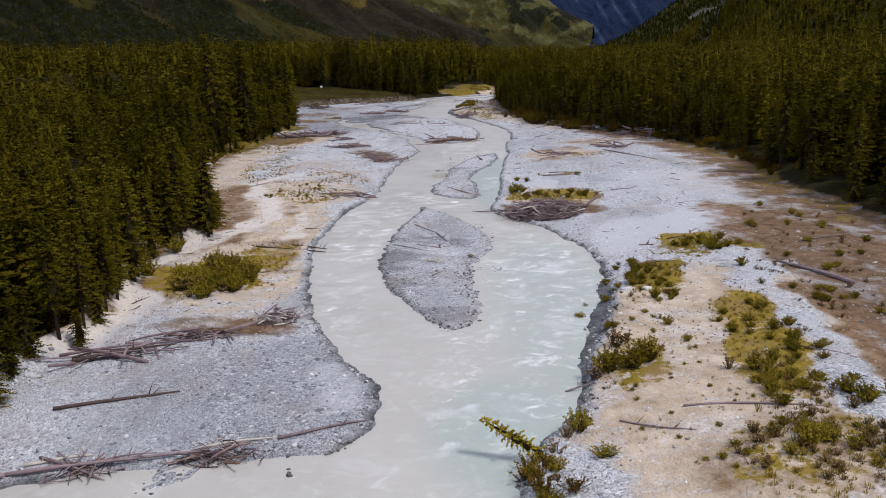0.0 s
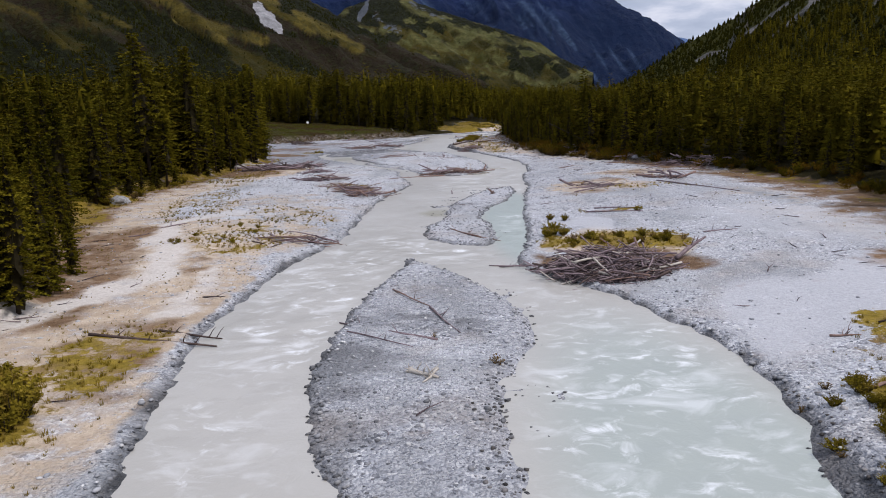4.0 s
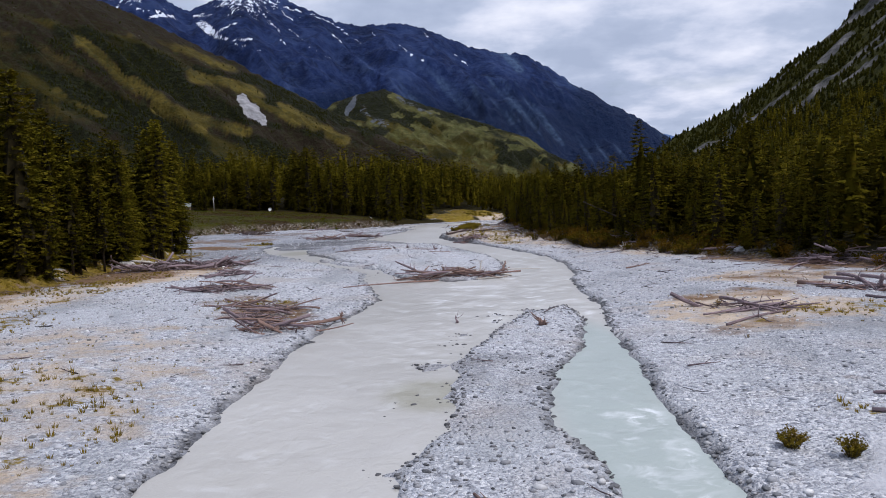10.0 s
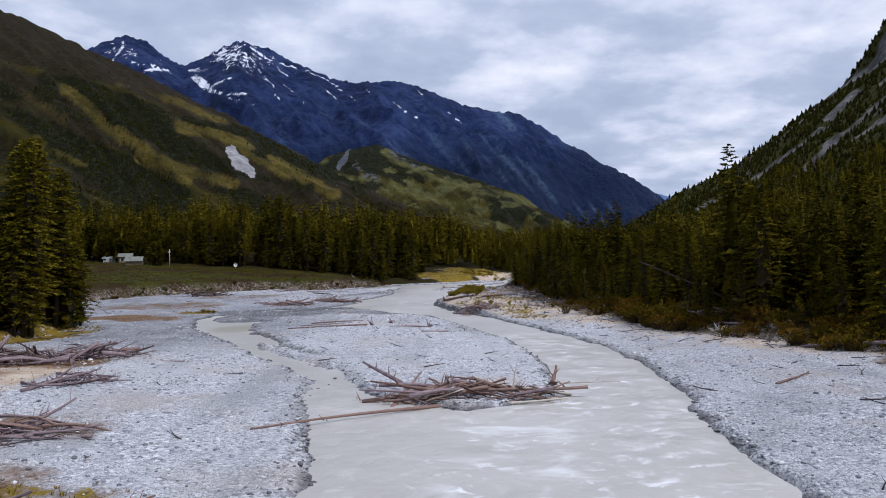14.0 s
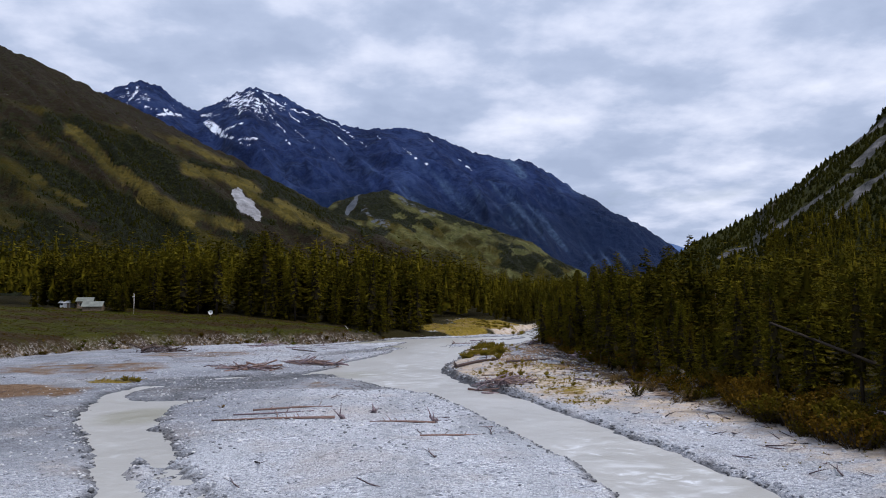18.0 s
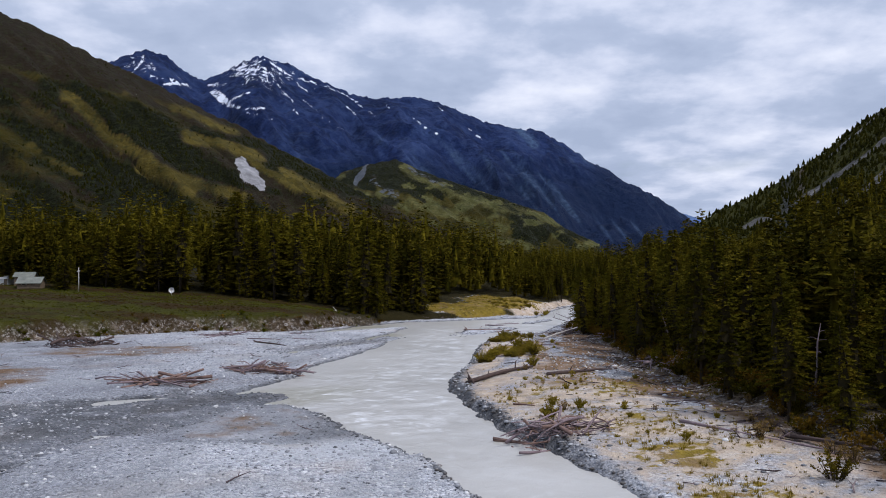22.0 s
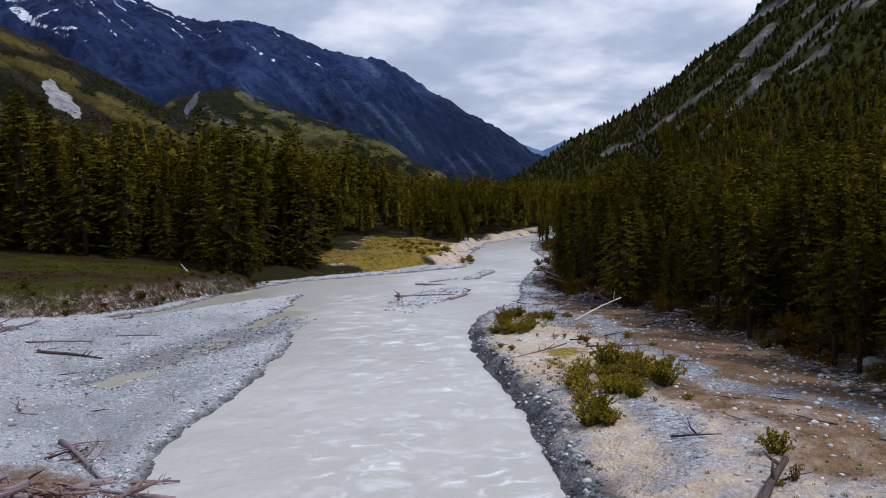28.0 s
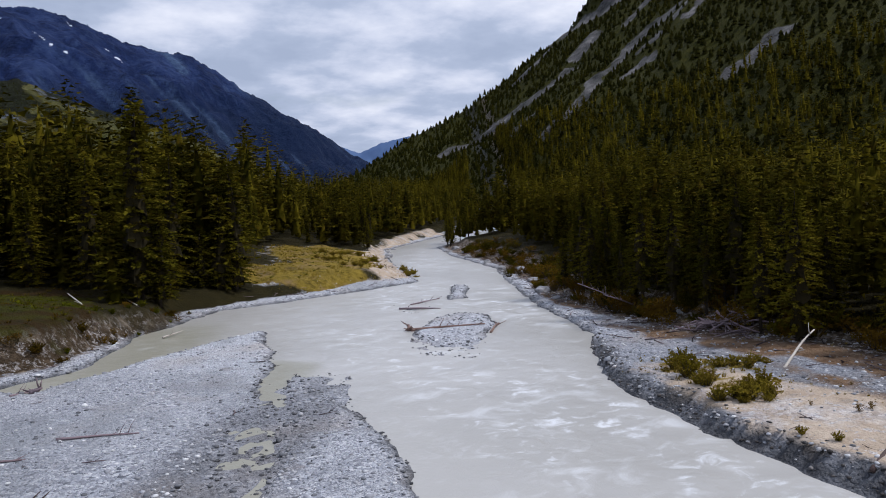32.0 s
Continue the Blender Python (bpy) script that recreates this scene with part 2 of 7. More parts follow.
    c = m.mix(m.math("MULTIPLY", m.attr("bank"), m.math("MULTIPLY", m.range(fine, 0.25, 0.45, 0.55, 1.0), m.range(m.noise(0.33, 4, 0.6), 0.40, 0.52, 0.45, 1.0))), c, soil)
    rock = m.ramp(m.noise(0.05, 8, 0.7), (0.34, (0.020, 0.022, 0.022)), (0.52, (0.10, 0.097, 0.097)), (0.75, (0.30, 0.285, 0.28)))
    c = m.mix(m.range(m.math("ADD", m.attr("rock"), m.math("MULTIPLY", m.math("SUBTRACT", m.noise(0.09, 6, 0.7), 0.5), 1.2)), 0.42, 0.58), c, rock)
    # wet ground, with the bank's shadow line at the water in the same dark
    wet = m.math("MULTIPLY", m.attr("wet"), m.range(mid, 0.3, 0.6, 0.55, 1.0))
    c = m.mix(wet, c, m.mix(0.86, c, (0.018, 0.018, 0.02)))
    m.color(c)
    m.put(m.range(wet, 0, 1, 0.92, 0.55), m.b.inputs["Roughness"])
    h = m.math("ADD", m.math("MULTIPLY", m.range(cobd, 0.0, 0.75, 1.0, 0.0), 0.5), m.math("MULTIPLY", fine, 0.9))
    h = m.math("MULTIPLY", h, m.range(m.attr("silt"), 0.3, 0.8, 1.0, 0.25))
    h = m.math("MULTIPLY", h, m.range(m.attr("sand"), 0.35, 0.75, 1.0, 0.4))
    m.bump(h, 1.0, 0.26)
    return m.m


def water_material():
    m = Mat("glacial_water", 0.22, 0.24)
    flow = m.scaled((1.0, 0.8, 1.0))
    a = m.noise(0.35, 4, 0.55, flow, 0.6)
    milky = m.mix(m.range(m.noise(0.05, 3), 0.35, 0.65), (0.358, 0.350, 0.330), (0.410, 0.402, 0.385))
    shallow = m.attr("shallow")
    milky = m.mix(m.math("MULTIPLY", shallow, 0.85), milky, (0.305, 0.360, 0.346))
    milky = m.mix(m.attr("pool"), milky, (0.26, 0.25, 0.19))
    # white water: broken streaks where the river runs fast
    rip = m.noise(0.75, 7, 0.62, m.scaled((0.9, 1.1, 1.0)), 0.9)
    foam = m.math("MULTIPLY", m.range(rip, 0.52, 0.66), m.range(a, 0.40, 0.58))
    swell = m.range(m.noise(0.30, 6, 0.62, m.scaled((0.8, 1.2, 1.0)), 0.9), 0.54, 0.70, 0.0, 0.6)
    foam = m.math("MULTIPLY", m.math("MAXIMUM", foam, swell), m.attr("fast"))
    c = m.mix(m.math("MULTIPLY", foam, 0.8), milky, (0.76, 0.79, 0.83))
    m.color(c)
    m.put(m.range(foam, 0, 1, 0.28, 0.6), m.b.inputs["Roughness"])
    h = m.math("ADD", m.noise(0.8, 5, 0.6, flow, 0.5), m.math("MULTIPLY", m.noise(2.4, 3, 0.5, flow), 0.05))
    m.bump(h, 0.5, 0.15)
    return m.m


def foliage_material(name, dark, light, per_island, brown=(0.10, 0.07, 0.02)):
    m = Mat(name, 0.9, 0.03)
    r = m.island() if per_island else m.math("ADD", m.math("MULTIPLY", m.random(), 0.6), m.math("MULTIPLY", m.island(), 0.4))
    c = m.mix(r, dark, light)
    big = m.noise(0.035, 2)
    c = m.mix(m.range(m.noise(0.32, 1), 0.38, 0.62, 0.0, 0.75), dark, c)
    c = m.mix(m.range(big, 0.45, 0.7, 0.0, 0.55), c, light)
    c = m.mix(m.range(m.noise(0.8, 3), 0.5, 0.75, 0.0, 0.5), c, brown)
    m.color(c)
    # needles and leaves let some light through
    tr = m.n("ShaderNodeBsdfTranslucent"); m.link(c, tr.inputs["Color"])
    both = m.n("ShaderNodeMixShader"); both.inputs[0].default_value = 0.22
    m.link(m.b.outputs[0], both.inputs[1]); m.link(tr.outputs[0], both.inputs[2]); m.link(both.outputs[0], m.out.inputs[0])
    return m.m


def wood_material(name, a, b, scale=3.0):
    m = Mat(name, 0.85, 0.2)
    tc = m.n("ShaderNodeTexCoord").outputs["Object"]
    grain = m.noise(scale, 6, 0.65, m.scaled((0.6, 6.0, 6.0), tc))
    c = m.mix(m.range(grain, 0.3, 0.7), a, b)
    c = m.mix(m.math("MULTIPLY", m.random(), 0.45), c, b)
    m.color(c)
    m.bump(grain, 0.5, 0.03)
    return m.m


def plain(name, a, b, scale=1.0, rough=0.8):
    m = Mat(name, rough, 0.25)
    n = m.noise(scale, 6, 0.65)
    m.color(m.mix(m.range(n, 0.3, 0.7), a, b))
    m.bump(n, 0.4, 0.05)
    return m.m


def stone_material():
    m = Mat("river_stone", 0.85, 0.25)
    c = m.ramp(m.island(), (0.0, (0.07, 0.075, 0.085)), (0.3, (0.25, 0.26, 0.285)), (0.7, (0.43, 0.44, 0.475)), (1.0, (0.68, 0.68, 0.69)))
    z = m.n("ShaderNodeSeparateXYZ"); m.link(m.pos, z.inputs[0])
    # low stones darken for wetness and for the shadow under the bank
    wet = m.range(z.outputs[2], 0.08, 0.32, 1.0, 0.0)
    c = m.mix(wet, c, m.mix(0.88, c, (0.016, 0.016, 0.018)))
    m.color(m.mix(m.range(m.noise(6, 4), 0.4, 0.7, 0, 0.4), c, (0.30, 0.30, 0.31)))
    m.bump(m.noise(5, 5), 0.5, 0.08)
    return m.m


def green_slope_material():
    """Grass slopes with strips of dark wood and bare soil; sun patches and cloud shade are in the colours."""
    m = Mat("grass_slope", 0.95, 0.1)
    grass = m.mix(m.range(m.noise(0.010, 6, 0.6), 0.35, 0.65), (0.013, 0.012, 0.001), (0.052, 0.041, 0.005))
    heath = m.mix(m.noise(0.03, 5), (0.008, 0.006, 0.0035), (0.027, 0.018, 0.009))
    c = m.mix(m.range(m.attr("heath"), 0.35, 0.65), grass, heath)
    # on the knoll, grey puts thin haze into the grass colour
    c = m.mix(m.range(m.math("ADD", m.attr("gold"), m.math("MULTIPLY", m.math("SUBTRACT", m.noise(0.016, 7, 0.7), 0.5), 1.5)), 0.2, 0.85), c, m.mix(m.attr("grey"), m.mix(m.range(m.noise(0.02, 6, 0.7), 0.35, 0.65), (0.034, 0.028, 0.004), (0.110, 0.084, 0.017)), m.mix(m.range(m.noise(0.025, 7, 0.75), 0.35, 0.65), (0.034, 0.040, 0.008), (0.115, 0.108, 0.040))))
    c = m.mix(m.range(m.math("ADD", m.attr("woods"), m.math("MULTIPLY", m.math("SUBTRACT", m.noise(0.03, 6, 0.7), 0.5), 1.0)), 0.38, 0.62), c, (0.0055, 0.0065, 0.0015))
    tex = m.noise(0.12, 6, 0.7)
    c = m.mix(m.range(tex, 0.5, 0.62, 0, 0.6), c, (0.025, 0.03, 0.01))
    pale = m.mix(m.range(m.noise(0.06, 6, 0.7), 0.3, 0.7), (0.13, 0.13, 0.135), (0.42, 0.42, 0.45))
    pale = m.mix(m.attr("grey"), pale, m.mix(m.noise(0.02, 6, 0.7), (0.03, 0.035, 0.045), (0.13, 0.145, 0.17)))
    c = m.mix(m.range(m.math("ADD", m.attr("pale"), m.math("MULTIPLY", m.math("SUBTRACT", m.noise(0.03, 7, 0.75), 0.5), 2.6)), 0.48, 0.62), c, pale)
    m.color(c)
    m.bump(m.math("ADD", m.math("MULTIPLY", tex, 0.35), m.noise(0.012, 6, 0.6, m.scaled((1.0, 1.0, 0.6)))), 1.0, 22.0)
    return m.m


def haze_blue_rock_material():
    m = Mat("haze_blue_mountain", 0.95, 0.1)
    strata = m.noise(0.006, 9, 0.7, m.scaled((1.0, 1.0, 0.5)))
    # the blue of the rock is distance haze put into the base colour
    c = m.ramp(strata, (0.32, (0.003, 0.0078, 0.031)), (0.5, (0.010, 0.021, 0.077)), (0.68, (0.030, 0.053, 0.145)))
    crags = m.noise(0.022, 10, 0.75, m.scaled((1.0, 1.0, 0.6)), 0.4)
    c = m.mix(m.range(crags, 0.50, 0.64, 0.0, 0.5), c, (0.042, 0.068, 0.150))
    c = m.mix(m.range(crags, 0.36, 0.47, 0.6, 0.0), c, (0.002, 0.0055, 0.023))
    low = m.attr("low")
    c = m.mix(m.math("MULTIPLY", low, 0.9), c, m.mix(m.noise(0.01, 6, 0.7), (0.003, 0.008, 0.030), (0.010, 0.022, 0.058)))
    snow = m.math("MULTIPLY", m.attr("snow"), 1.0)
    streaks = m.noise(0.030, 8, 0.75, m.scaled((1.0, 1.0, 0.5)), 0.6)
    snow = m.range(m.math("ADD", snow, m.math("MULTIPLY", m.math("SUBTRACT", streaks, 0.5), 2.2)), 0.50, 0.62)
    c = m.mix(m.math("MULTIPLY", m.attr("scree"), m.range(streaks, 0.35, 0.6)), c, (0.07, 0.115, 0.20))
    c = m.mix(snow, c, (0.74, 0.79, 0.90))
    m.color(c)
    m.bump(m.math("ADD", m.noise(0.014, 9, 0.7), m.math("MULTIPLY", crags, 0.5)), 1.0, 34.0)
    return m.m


def dark_stone_material():
    m = Mat("wet_bank_stone", 0.6, 0.35)
    c = m.ramp(m.island(), (0.0, (0.016, 0.015, 0.015)), (0.55, (0.07, 0.066, 0.066)), (0.82, (0.20, 0.195, 0.20)), (1.0, (0.46, 0.45, 0.45)))
    m.color(m.mix(m.range(m.noise(7, 4), 0.4, 0.7, 0, 0.4), c, (0.10, 0.08, 0.065)))
    m.bump(m.noise(5, 5), 0.5, 0.08)
    return m.m


DARKSTONE = dark_stone_material()
GROUND, WATER, STONE = ground_material(), water_material(), stone_material()
NEEDLES = foliage_material("larch_needles", (0.032, 0.0315, 0.0016), (0.180, 0.150, 0.012), False, (0.115, 0.062, 0.006))
NEEDLES_FAR = foliage_material("far_needles", (0.018, 0.0178, 0.001), (0.148, 0.121, 0.008), True, (0.095, 0.054, 0.005))
# near-black twigs: the shade inside the crowns is put into their colour
CORE = plain("shaded_inner_twigs", (0.010, 0.008, 0.002), (0.030, 0.022, 0.005), 2.0, 0.95)
# darker than the valley needles: cloud shadow put into the colour
NEEDLES_CLOUD_SHADED = foliage_material("cloud_shaded_needles", (0.007, 0.0085, 0.0006), (0.026, 0.025, 0.002), True, (0.032, 0.022, 0.003))
BUSH = foliage_material("willow_leaves", (0.12, 0.094, 0.008), (0.36, 0.275, 0.035), True, (0.26, 0.16, 0.04))
OLIVE = foliage_material("olive_undergrowth_leaves", (0.045, 0.036, 0.002), (0.150, 0.112, 0.010), True, (0.11, 0.058, 0.008))
AMBER = foliage_material("amber_shrub_leaves", (0.075, 0.043, 0.004), (0.215, 0.125, 0.013), True, (0.10, 0.045, 0.01))
DRYBUSH = foliage_material("dry_shrub", (0.13, 0.085, 0.03), (0.30, 0.20, 0.08), True, (0.14, 0.08, 0.04))


def meadow_grass_material():
    """Green blades with the brown sweeps of the ground below them."""
    m = Mat("meadow_grass", 0.9, 0.03)
    c = m.mix(m.island(), (0.022, 0.026, 0.0005), (0.090, 0.092, 0.003))
    c = m.mix(m.range(m.noise(0.13, 5, 0.65, m.scaled((0.22, 1.5, 1.0))), 0.46, 0.56, 0.0, 0.9), c, m.mix(m.island(), (0.030, 0.016, 0.002), (0.085, 0.044, 0.006)))
    c = m.mix(m.range(m.noise(0.6, 4), 0.52, 0.68, 0.0, 0.6), c, (0.026, 0.026, 0.001))
    place = m.n("ShaderNodeSeparateXYZ"); m.link(m.pos, place.inputs[0])
    fresh = m.math("MULTIPLY", m.range(place.outputs[1], 364, 382, 0.0, 0.75), m.range(m.noise(0.2, 4), 0.35, 0.6))
    c = m.mix(fresh, c, m.mix(m.island(), (0.045, 0.055, 0.002), (0.115, 0.125, 0.005)))
    m.color(c)
    return m.m


MEADOW_GRASS = meadow_grass_material()
GRASS = foliage_material("grass_blades", (0.13, 0.096, 0.008), (0.35, 0.25, 0.036), True, (0.20, 0.14, 0.06))
BARK = wood_material("larch_bark", (0.018, 0.013, 0.009), (0.055, 0.042, 0.03))
DRIFT = wood_material("weathered_driftwood", (0.040, 0.028, 0.033), (0.30, 0.232, 0.25))
DARKWOOD = wood_material("dark_wet_wood", (0.022, 0.015, 0.014), (0.115, 0.082, 0.074))
def stick_material(name, a, b):
    m = Mat(name, 0.9, 0.1)
    c = m.mix(m.island(), a, b)
    m.color(m.mix(m.range(m.noise(2.5, 4), 0.4, 0.7, 0.0, 0.6), c, a))
    return m.m


STICKS = stick_material("broken_sticks", (0.022, 0.015, 0.018), (0.27, 0.215, 0.225))
REDSTICKS = stick_material("red_brown_sticks", (0.03, 0.016, 0.014), (0.27, 0.175, 0.15))
REDWOOD = wood_material("stripped_log", (0.060, 0.033, 0.028), (0.29, 0.195, 0.165))
PALEWOOD = wood_material("bleached_wood", (0.30, 0.27, 0.24), (0.55, 0.51, 0.46))
GREEN_SLOPE, HAZE_BLUE_ROCK = green_slope_material(), haze_blue_rock_material()
# paler blue: thicker haze, also put into the base colour
HAZE_HILL = plain("haze_blue_hill", (0.050, 0.095, 0.205), (0.075, 0.125, 0.245), 0.004, 0.95)

# ---------------------------------------------------------------- the plan of the valley floor
def lattice(ix, iy, seed):
    n = (ix.astype(np.int64) * 374761393 + iy.astype(np.int64) * 668265263 + seed * 974634777) & 0xFFFFFFFF
    n = ((n ^ (n >> 13)) * 1274126177) & 0xFFFFFFFF
    return ((n ^ (n >> 16)) & 0xFFFF) / 65535.0


def value_noise(x, y, seed=0):
    ix, iy = np.floor(x), np.floor(y)
    fx, fy = x - ix, y - iy
    fx, fy = fx * fx * (3 - 2 * fx), fy * fy * (3 - 2 * fy)
    a, b = lattice(ix, iy, seed), lattice(ix + 1, iy, seed)
    c, d = lattice(ix, iy + 1, seed), lattice(ix + 1, iy + 1, seed)
    return (a * (1 - fx) + b * fx) * (1 - fy) + (c * (1 - fx) + d * fx) * fy


def fbm(x, y, scale, octaves=4, seed=0, gain=0.5):
    """Noise from -1 to 1; scale in metres."""
    x, y = np.asarray(x, float) / scale, np.asarray(y, float) / scale
    total, amp, norm = 0.0, 1.0, 0.0
    for k in range(octaves):
        total = total + amp * (value_noise(x * 2**k + 17.3 * k, y * 2**k - 9.1 * k, seed + k) * 2 - 1)
        norm += amp
        amp *= gain
    return total / norm


def smooth(v, a=0.0, b=1.0):
    t = np.clip((v - a) / (b - a), 0, 1)
    return t * t * (3 - 2 * t)


def inside_distance(poly, x, y):
    """Signed distance to a closed outline, positive inside."""
    P = np.array(poly, float)
    best = np.full(x.shape, 1e18)
    odd = np.zeros(x.shape, bool)
    for (ax, ay), (bx, by) in zip(P, np.roll(P, -1, 0)):
        ex, ey = bx - ax, by - ay
        t = np.clip(((x - ax) * ex + (y - ay) * ey) / (ex * ex + ey * ey + 1e-9), 0, 1)
        best = np.minimum(best, (x - ax - t * ex) ** 2 + (y - ay - t * ey) ** 2)
        if ay != by:
            odd ^= ((ay > y) != (by > y)) & (x < ex * (y - ay) / (by - ay) + ax)
    d = np.sqrt(best)
    return np.where(odd, d, -d)


def blob(x, y, cx, cy, rx, ry, turn=0.0):
    """1 inside a soft ellipse, 0 outside."""
    c, s = math.cos(radians(turn)), math.sin(radians(turn))
    u, v = (x - cx) * c + (y - cy) * s, -(x - cx) * s + (y - cy) * c
    return smooth(1.35 - np.hypot(u / rx, v / ry), 0.0, 0.7)


def along(x, y, pts, w):
    """1 on a strip of half width w along a line of points, 0 beside it."""
    best = np.full(np.shape(x), 1e9)
    for (ax, ay), (bx, by) in zip(pts, pts[1:]):
        ex, ey = bx - ax, by - ay
        t = np.clip(((x - ax) * ex + (y - ay) * ey) / (ex * ex + ey * ey), 0, 1)
        best = np.minimum(best, np.hypot(x - ax - t * ex, y - ay - t * ey))
    return smooth(1.5 - best / w, 0.0, 1.0)


LEFT_BANK = [(-75, 30), (-40, 34), (-23.4, 36.2), (-15.3, 38.2), (-10.8, 38.7), (-6.7, 38.2), (-4.7, 40.8), (-4.3, 44.5), (-5.4, 49), (-7.3, 51.7), (-8.9, 55.7),
             (-10.9, 60.5), (-12.6, 68.4), (-14.2, 80), (-14.9, 90), (-14.2, 98.5), (-13.2, 108), (-10.5, 118), (-9.8, 130), (-8.9, 145), (-7.9, 158), (-5.7, 166),
             (-4.5, 174), (-5.8, 181), (-7.4, 192), (-8.8, 201), (-14.5, 213), (-20, 226), (-30, 246), (-34, 262), (-33, 275), (-26, 281), (-16, 284),
             (-12.3, 295), (-12.6, 303), (-8, 319), (-5.6, 331), (-5.4, 337), (-6, 352), (-3.3, 367), (-8, 364), (-16, 357), (-22, 351.5)]
TERRACE_FOOT = [(-25, 354.5), (-19, 359), (-13.5, 373), (-4, 385.5), (10, 390), (26, 397), (36, 432), (50, 470), (76, 503), (125, 562), (206, 690), (406, 1100)]
RIGHT_BANK = [(412, 1090), (212, 680), (132, 550), (82, 490), (62, 466), (52, 438), (44.5, 407), (35, 386.5), (25, 363), (20, 347), (16, 342), (11.2, 334),
              (8.2, 322), (6.7, 306), (4.6, 293.5), (3.4, 286.5), (4.8, 276.5), (7.9, 263), (11, 255), (15, 237), (18.8, 217), (19, 206), (18, 194), (15.5, 180),
              (14.3, 163), (12.3, 150), (10.7, 136), (9.5, 122), (8.4, 113), (7.2, 107), (7, 102), (9.9, 96.5), (12.3, 93), (14.3, 86), (15.8, 79), (15.5, 70),
              (14.4, 63.6), (12, 55.6), (9.6, 49), (8.6, 45), (7.1, 41.7), (4.7, 38), (3, 33.6), (1.5, 20), (0, -60), (-75, -60)]
RIVER = LEFT_BANK + TERRACE_FOOT + RIGHT_BANK
BARS = {
    "leaf": [(-2.5, 107.5), (-4.4, 98), (-6, 90), (-6.6, 77), (-5.4, 69.5), (-2.2, 61.5), (0.4, 57.6), (1.9, 58.2), (3, 63.3), (2.6, 68.4), (2.9, 76), (5.6, 84), (4.8, 91), (2.4, 99)],
    "middle": [(12, 166), (7.5, 161), (4.4, 153), (1.4, 143), (0.8, 131), (-1.1, 126.6), (-1.7, 121), (-0.6, 117), (1.4, 114.5), (4.6, 113), (5.6, 117), (6, 124.4), (5, 131), (6.6, 141), (9.2, 147), (11.5, 155)],
    "jam": [(-3.2, 194), (-5, 201), (-8.6, 212), (-14, 224.5), (-20.3, 240), (-22.5, 250), (-21.5, 260), (-17.5, 268), (-13.5, 275.5), (-10.5, 277.3), (-8.3, 275.4), (-6, 272), (-4.4, 267.5), (-2.8, 265), (1.6, 258), (4.8, 248), (7.8, 233), (10.3, 222), (10.8, 209), (10, 197), (8.5, 190), (3, 187.5), (-1, 190)],
    "islet": [(-17, 226), (-14.3, 221.4), (-10.8, 216.8), (-7.8, 212.5), (-6, 206), (-7.2, 205.5), (-9.6, 210.6), (-12.8, 215.6), (-16, 221.5)],
    "logs": [(6.4, 350), (7.4, 357), (12, 363), (16.5, 366), (18.2, 363), (16.2, 357), (12, 352), (8.6, 349)],
    "sliver": [(20.5, 376), (27, 388), (28.5, 387), (23, 376)],
}
BACK_CHANNEL = [(-20, 319), (-16, 325.5), (-12, 336.5), (-9.4, 343), (-6, 352), (-4.2, 350), (-7.5, 343), (-8.8, 336.5), (-11, 331), (-14.5, 322), (-17, 317.5)]
TRACK = [(-28, 53), (-25.8, 60), (-28.2, 69), (-29.2, 76), (-28.8, 83.5), (-27, 91), (-24.1, 99.7), (-24.4, 109), (-28.5, 120), (-29.6, 130), (-25.5, 137)]
LEFT_LAND = [(-400, -80), (-31, -80), (-29.4, 44), (-27.6, 50), (-26.2, 57), (-28.6, 68), (-32.4, 79), (-30.2, 84), (-28.2, 89), (-27.8, 93), (-28.6, 98), (-32.2, 107), (-42, 126), (-47, 142), (-49, 165), (-46, 190), (-45, 212), (-43.5, 236), (-46.5, 252), (-60, 268),
             (-74, 290), (-72, 312), (-66, 330), (-52, 345), (-40, 353.5), (-30, 357), (-22, 360.5), (-16, 371), (-7, 385), (4, 391.5), (14, 395.5), (25, 402), (34, 433), (48.5, 471.5), (74, 505), (118, 566), (200, 695),
             (400, 1105), (400, 5000), (-5000, 5000), (-5000, -80)]
RIGHT_LAND = [(5000, -80), (60, -80), (56, 60), (51.5, 82), (50.5, 95), (50.5, 113), (53, 130), (55, 145), (50, 172), (38.5, 202), (30.5, 222), (26, 246), (24, 270), (23.6, 290), (26.5, 314), (25.6, 340), (30, 362), (41, 388), (48, 406),
              (55, 437), (65, 465), (86, 488), (138, 545), (218, 675), (420, 1085), (700, 1700), (5000, 5000)]


def right_mountain(x, y):
    """A side of 37 degrees that rises from about x = 250, cut off by a spur's crest in the north."""
    f = x - 236 + 16 * fbm(x, y, 260, 3, 41)
    rise = 0.75 * 16 * np.log1p(np.exp(np.clip(f / 16, -30, 30)))
    gully = np.abs(fbm(x * 0.25 + y * 0.02, y, 70, 3, 44))
    rise = rise + smooth(f, 20, 140) * (9 * fbm(x, y, 70, 4, 47) - 14 * (0.4 - gully))
    north = (x - 310) * 0.496 + (y - 1134) * 0.868 + 14 * fbm(x, y, 120, 3, 52)
    rise = rise - 0.85 * np.maximum(north, 0)
    crag = smooth(f, 255, 300) * blob(x, y, 590, 1030, 130, 130)
    rise = rise + crag * (32 + 26 * fbm(x, y, 40, 4, 55))
    rise = np.maximum(rise, 0)
    return np.where(rise > 560, 560 + (rise - 560) * 0.15, rise)


